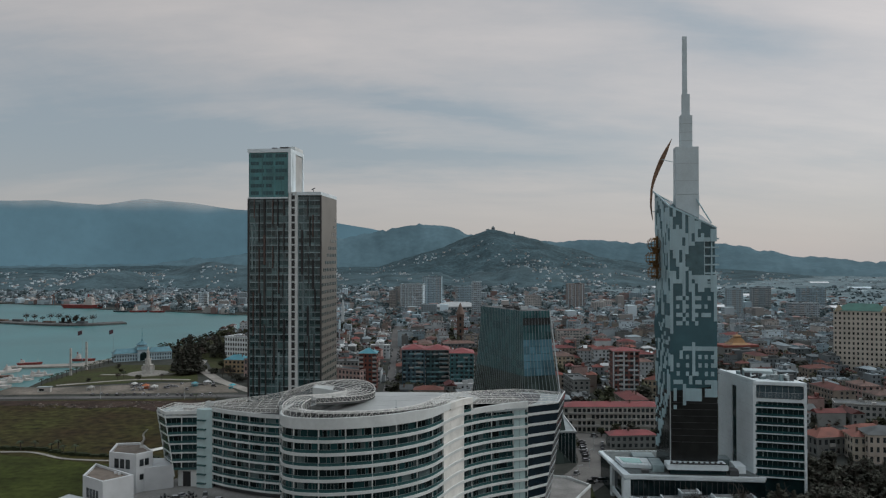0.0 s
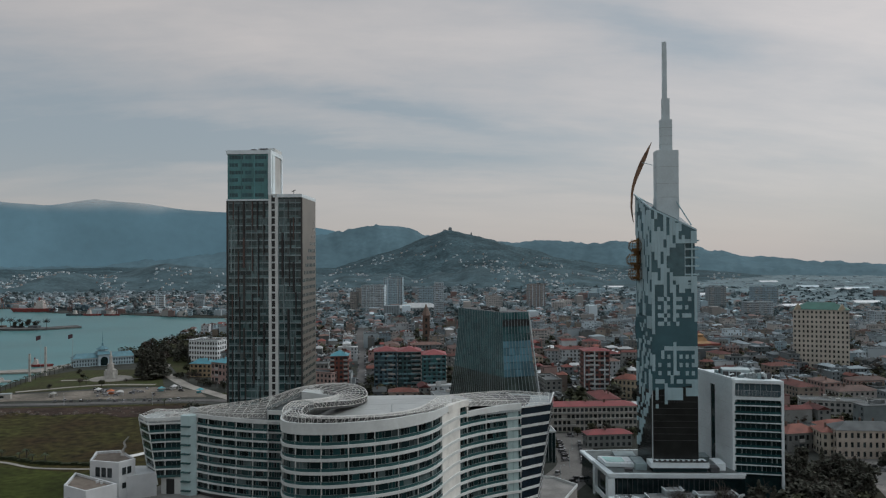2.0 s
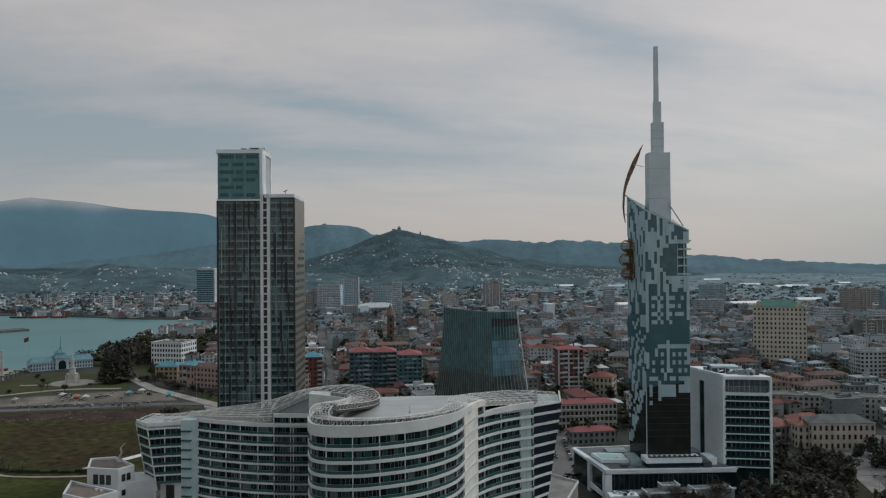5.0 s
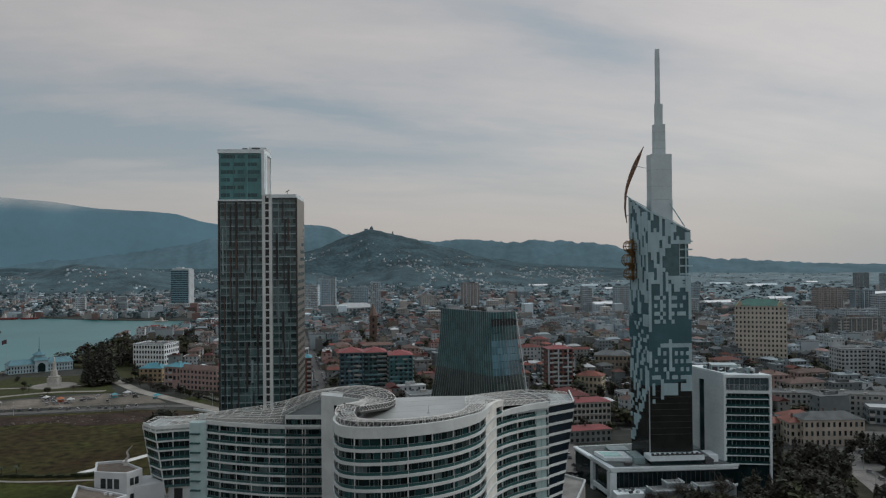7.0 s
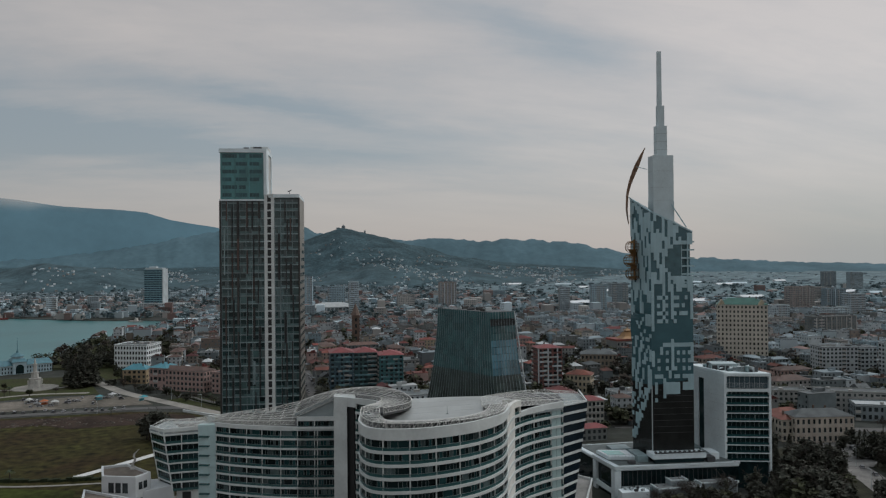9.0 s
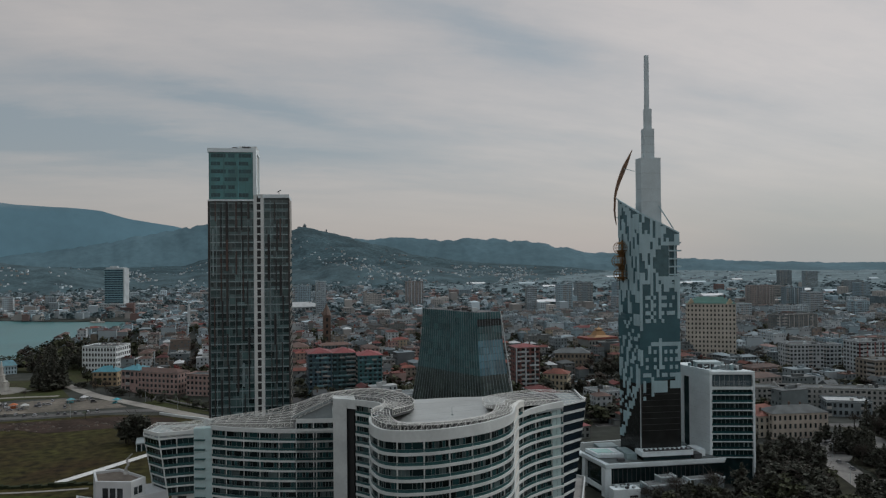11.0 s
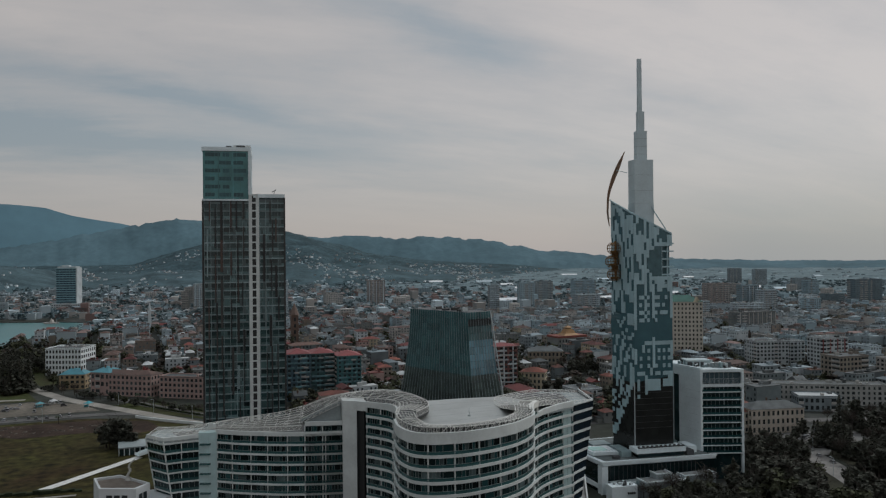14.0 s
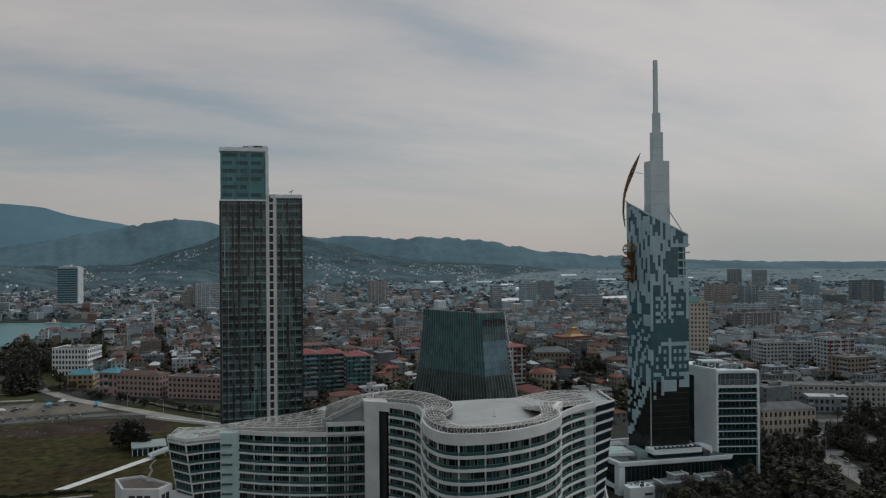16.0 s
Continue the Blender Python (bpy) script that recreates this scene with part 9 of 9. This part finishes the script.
# trees among the houses, joined
heap = Heap()
tr = random.Random(3)
clumps, coarse = [], []
# foliage of the far trees, paled by haze put into its colour
FARTREE = mat("hazy_foliage", (0.112, 0.160, 0.172), 0.95, var=0.4, scale=0.05, spread=0.3)
for s in range(5):
    g = Geo()
    for _ in range(60):
        a, c = tr.random() * 6.283, tr.uniform(-0.6, 1)
        q = math.sqrt(1 - c * c)
        d = tr.uniform(0.5, 1.0)
        leaf(g, (3.2 * d * q * math.cos(a), 3.2 * d * q * math.sin(a), 4.6 + 3.4 * d * c), tr.uniform(0.8, 1.4), tr)
    clumps.append(g)
    g = Geo()
    for _ in range(26):
        a, c = tr.random() * 6.283, tr.uniform(-0.6, 1)
        q = math.sqrt(1 - c * c)
        leaf(g, (4.4 * q * math.cos(a), 4.4 * q * math.sin(a), 4.6 + 3.6 * c), tr.uniform(1.6, 2.6), tr)
    coarse.append(g)
for _ in range(8200):
    y = 440 + 2300 * tr.random() ** 1.7
    x = tr.uniform(3.7 - y * 0.6, -60 + y * 1.1)
    if not in_poly(x, y, land) or (y < 1100 and not free(x, y, -6)) or math.hypot(x + 60, y) > 2600:
        continue
    s = tr.uniform(0.7, 1.6)
    m = pose(x, y, 0, 0, 0, tr.uniform(0, 360)) @ Matrix.Diagonal((s, s, s, 1))
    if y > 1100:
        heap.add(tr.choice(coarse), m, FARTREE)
    else:
        heap.add(tr.choice(clumps), m, tr.choice((EVERGREEN, BROADLEAF, BROADLEAF, BARE)))
for _ in range(700):
    x, y = tr.uniform(230, 760), tr.uniform(440, 900)
    if x < y * 1.05 - 60 and free(x, y, -6):
        k = tr.uniform(0.7, 1.5)
        heap.add(tr.choice(clumps), pose(x, y, 0, 0, 0, tr.uniform(0, 360)) @ Matrix.Diagonal((k, k, k, 1)), tr.choice((EVERGREEN, EVERGREEN, BROADLEAF, BARE)))
for _ in range(230):
    x, y = tr.uniform(-292, -168), tr.uniform(775, 985)
    if in_poly(x - 8, y, land) and not any(math.hypot(x - fx, y - fy) < fr for fx, fy, fr in FOOT):
        k = tr.uniform(0.6, 1.5)
        heap.add(tr.choice(clumps), pose(x, y, 0, 0, 0, tr.uniform(0, 360)) @ Matrix.Diagonal((k, k, k, 1)), tr.choice((EVERGREEN, BROADLEAF, BARE)))
heap.done("town_trees", "dull green trees between the houses", "trees")
# quay sheds and tanks on the far shore
for k in range(26):
    x = -960 + k * 26 + tr.uniform(-8, 8)
    y = np.interp(x, [-975, -795, -667, -510, -371], [1724, 1659, 1540, 1470, 1392]) + 26 + tr.uniform(0, 40)
    g = Geo()
    w = tr.uniform(14, 34)
    g.box((x, y, 0), (w, 14, tr.uniform(5, 10)), 0.3 * tr.random() - 0.5)
    g.box((x, y, 9), (w * 0.3, 8, 3), -0.3)
    solo("quay_shed", g, tr.choice((WHITEWALL, GREYWALL, BLUEWALL, PALEMETAL, FARGREY, FARSAND)), "harbour shed on the far quay", "shed", "sheds on the far quay", at=(x, y, 0))
for k, x in enumerate((-880, -840, -640, -560, -500)):
    y = np.interp(x, [-975, -795, -667, -510, -371], [1724, 1659, 1540, 1470, 1392]) + 14
    t = thing("quay_crane", x, y, 0, 20 * k, "tall harbour crane on the far quay", "crane", "cranes on the far quay")
    g = Geo()
    for u in (-3, 3):
        g.bar((u, -2, 0), (u * 0.3, 0, 18), 0.8)
        g.bar((u, 2, 0), (u * 0.3, 0, 18), 0.8)
    part("legs", g, ORANGE if k % 2 else DARKGREY, t, local=True, kind="stuff")
    g = Geo()
    g.bar((-6, 0, 18), (16, 0, 30), 1.0)
    g.box((-2, 0, 17), (5, 3.4, 3.4))
    part("jib", g, ORANGE if k % 2 else DARKGREY, t, local=True)

# ---- villa and small things before the curved building ----
VL = thing("white_villa", -112, 284, 13, 0, "white cubic villa with roof terraces", "house")
VWHITE = mat("villa_render", (0.53, 0.545, 0.55), 0.65, var=0.12, scale=0.2)
VROOF = mat("brown_roof_gravel", (0.16, 0.13, 0.105), 0.9, var=0.3, scale=0.5)
low = [(-125.4, 279.4), (-114.9, 271.6), (-107.6, 280.0), (-128.2, 296.0)]
hi_ = [(-121.6, 292.4), (-110.0, 288.4), (-106.0, 294.0), (-116.2, 307.6), (-124.6, 306.0)]
for poly, z1, nm in ((low, 21.2, "lower_block"), (hi_, 26.3, "upper_block")):
    g = Geo()
    g.prism(poly, 2, z1)
    part(nm, g, VWHITE, VL)
    c = np.mean(poly, axis=0)
    inn = [tuple(c + (np.array(p) - c) * 0.9) for p in poly]
    g = Geo()
    g.prism(inn, z1, z1 + 0.1)
    part("roof_floor", g, VROOF, VL)
    for a, b, i, j in zip(poly, poly[1:] + poly[:1], inn, inn[1:] + inn[:1]):
        g = Geo()
        g.prism([a, b, j, i], z1, z1 + 0.9)
        part("parapet", g, VWHITE, VL)
for a, b, zz, cnt in ((low[0], low[1], (15, 18.3), 4), (hi_[0], hi_[1], (21.6, 25), 3), (hi_[1], hi_[2], (22.5, 25), 2), (hi_[1], hi_[2], (17.6, 19.6), 2)):
    d = np.array(b) - np.array(a)
    nrm = np.array((d[1], -d[0])) / np.linalg.norm(d)
    for i in range(cnt):
        g = Geo()
        p, q = np.array(a) + d * (0.2 + 0.62 * i / cnt), np.array(a) + d * (0.2 + 0.62 * (i + 0.75) / cnt)
        g.prism([tuple(p + nrm * 0.1), tuple(q + nrm * 0.1), tuple(q - nrm * 0.3), tuple(p - nrm * 0.3)], *zz)
        part("window", g, WIN, VL)
for p in ((-116, 284.5), (-114, 283.2)):
    g = Geo()
    g.box((*p, 21.3), (1.0, 0.8, 0.7), 0.4)
    part("roof_vent", g, VWHITE, VL)
g = Geo()
g.prism([(-108, 291), (-99, 296), (-104, 306), (-114, 306)], 2, 21.5)
part("rear_block", g, VWHITE, VL)
g = Geo()
g.prism([(-134, 272), (-125, 268), (-122, 276), (-131, 281)], 2, 15)
part("side_annex", g, VWHITE, VL)
SCU = thing("garden_sculpture", -113, 303, 26.4, 0, "pale twisted sculpture on the villa roof", "sculpture")
g = Geo()
col = smooth([(-113.2, 303, 26.4), (-113.6, 303, 28.2), (-112.6, 303, 29.6), (-113.3, 303.2, 31.0), (-112.2, 303.1, 32.4), (-111.4, 303, 33.2)], 0.4)
for a, b in zip(col, col[1:]):
    k = len(g.v)
    for p in (a, b):
        r = 0.62 - 0.05 * (p[2] - 26.4)
        g.v += [(p[0] + r * math.cos(q), p[1] + r * math.sin(q), p[2]) for q in (0, 1.26, 2.51, 3.77, 5.03)]
    g.f += [(k + i, k + (i + 1) % 5, k + 5 + (i + 1) % 5, k + 5 + i) for i in range(5)]
    g.m += [0] * 5
part("body", g, STONE, SCU)
g = Geo()
g.tube((-113.2, 303), 1.5, 0.8, 26.2, 27.2, 9)
part("base", g, STONE, SCU)
for x, y in ((-98, 284), (-94, 282), (-101, 279), (-90, 287), (-88, 284)):
    t = thing("garden_chairs", x, y, 13, random.uniform(0, 180), "group of dark terrace furniture on the deck", "furniture", "terrace furniture on the deck")
    g = Geo()
    g.tube((0, 0), 0.7, 0.7, 0.7, 0.76, 10)
    g.tube((0, 0), 0.08, 0.08, 0, 0.7, 6)
    part("table", g, DARKGREY, t, local=True)
    for k in range(4):
        a = k * 1.57
        g = Geo()
        c = (1.2 * math.cos(a), 1.2 * math.sin(a))
        g.box((*c, 0), (0.6, 0.6, 0.45), a)
        g.box((c[0] + 0.28 * math.cos(a), c[1] + 0.28 * math.sin(a), 0.4), (0.1, 0.6, 0.5), a)
        part("chair", g, BLACK, t, local=True)
SAIL = mat("sail_canvas", (0.26, 0.25, 0.23), 0.8, var=0.2)
for k, (x, y) in enumerate(((-214, 352),)):
    t = thing("shade_sail", x, y, 0.2, 30 * k, "pale canvas shade sail on poles", "canopy", "shade sails on the lawn")
    g = Geo()
    g.hexa([(-9, -4, 3), (9, -2, 5.5), (-2, 8, 4)], [(-9, -4, 3.1), (9, -2, 5.6), (-2, 8, 4.1)])
    part("canvas", g, SAIL, t, local=True)
    for a in ((-9, -4, 3), (9, -2, 5.5), (-2, 8, 4)):
        g = Geo()
        g.box((a[0], a[1], -0.2), (0.2, 0.2, a[2] + 0.2))
        part("pole", g, MULL, t, local=True)
# glass pavilion beside the curved building
GP = thing("glass_pavilion", 61, 400, 0, 0, "dark glass pavilion with flat pale roof and white edges", "pavilion")
gp = [(56.5, 381.5), (65.2, 381.5), (65.0, 420), (60.0, 420), (59.5, 392)]
g = Geo()
g.prism(gp, 0, 14.4)
part("glazing", g, DGLASS, GP)
g = Geo()
g.prism([(x + (0.3 if x > 62 else -0.2), y + (-0.3 if y < 385 else 0)) for x, y in gp], 14.4, 14.8)
part("roof", g, ROOFPALE, GP)
for a, b in zip(gp, gp[1:] + gp[:1]):
    g = Geo()
    g.bar((*a, 15.0), (*b, 15.0), 0.5, 0.7)
    part("roof_edge", g, WHITE, GP)
g = Geo()
for i in range(6):
    g.box((56.7 + i * 1.68, 381.4, 0), (0.14, 0.15, 14.4))
for i in range(12):
    g.box((65.2 - 0.005 * i, 383 + i * 3.2, 0), (0.15, 0.14, 14.4))
part("mullion_screen", g, MULL, GP, kind="stuff")
# street lamps
for k, (x, y) in enumerate(((60, 344), (70, 372), (78, 404), (184, 300), (204, 334), (226, 356), (-140, 596), (-116, 562), (-92, 530), (-180, 552), (-240, 554))):
    t = thing("street_lamp", x, y, 0, 30 * k, "thin grey street lamp", "lamp", "street lamps")
    g = Geo()
    g.tube((0, 0), 0.12, 0.07, 0, 8.5, 6)
    part("pole", g, MULL, t, local=True)
    g = Geo()
    g.bar((0, 0, 8.4), (1.6, 0, 8.7), 0.1)
    g.box((1.7, 0, 8.6), (0.7, 0.3, 0.15))
    part("lamp_head", g, MULL, t, local=True)
# low garden pavilion at the head of the white walkway
PV = thing("garden_pavilion", -121, 455, 0, 0, "low white pavilion with flat roof and dark glass front", "pavilion")
g = Geo()
g.box((-120.5, 457, 0), (15.5, 15, 3.9), 0.08)
part("wall", g, BLIND, PV)
g = Geo()
g.box((-120.5, 457, 3.9), (17, 17, 0.55), 0.08)
part("roof", g, ROOFPALE, PV, "pale grey flat roof slab")
for k in range(7):
    g = Geo()
    x = -128 + k * 2.5
    g.box((x, 449.0 + (x + 120.5) * 0.08, 0), (0.35, 0.35, 3.9), 0.08)
    part("post", g, HWHITE, PV)
    if k < 6:
        g = Geo()
        g.box((x + 1.25, 449.35 + (x + 121.7) * 0.08, 0.3), (1.9, 0.15, 3.2), 0.08)
        part("pane", g, DGLASS, PV)
BR = thing("footbridge", -114, 443, 0, 0, "short white footbridge with solid sides beside the pavilion", "footbridge")
for off in (-1.6, 1.6):
    g = Geo()
    g.bar((-119 - off * 0.6, 441 + off * 0.8, 2.0), (-106 - off * 0.6, 447 + off * 0.8, 4.6), 0.25, 1.5)
    part("side_panel", g, HWHITE, BR)
g = Geo()
g.bar((-119, 441, 1.4), (-106, 447, 4.0), 3.0, 0.3)
part("deck", g, SLAB, BR)
for x, y, h in ((-112, 444.2, 2.5), (-107, 446.5, 3.5)):
    g = Geo()
    g.box((x, y, 0), (0.6, 0.6, h))
    part("pier", g, SLAB, BR)
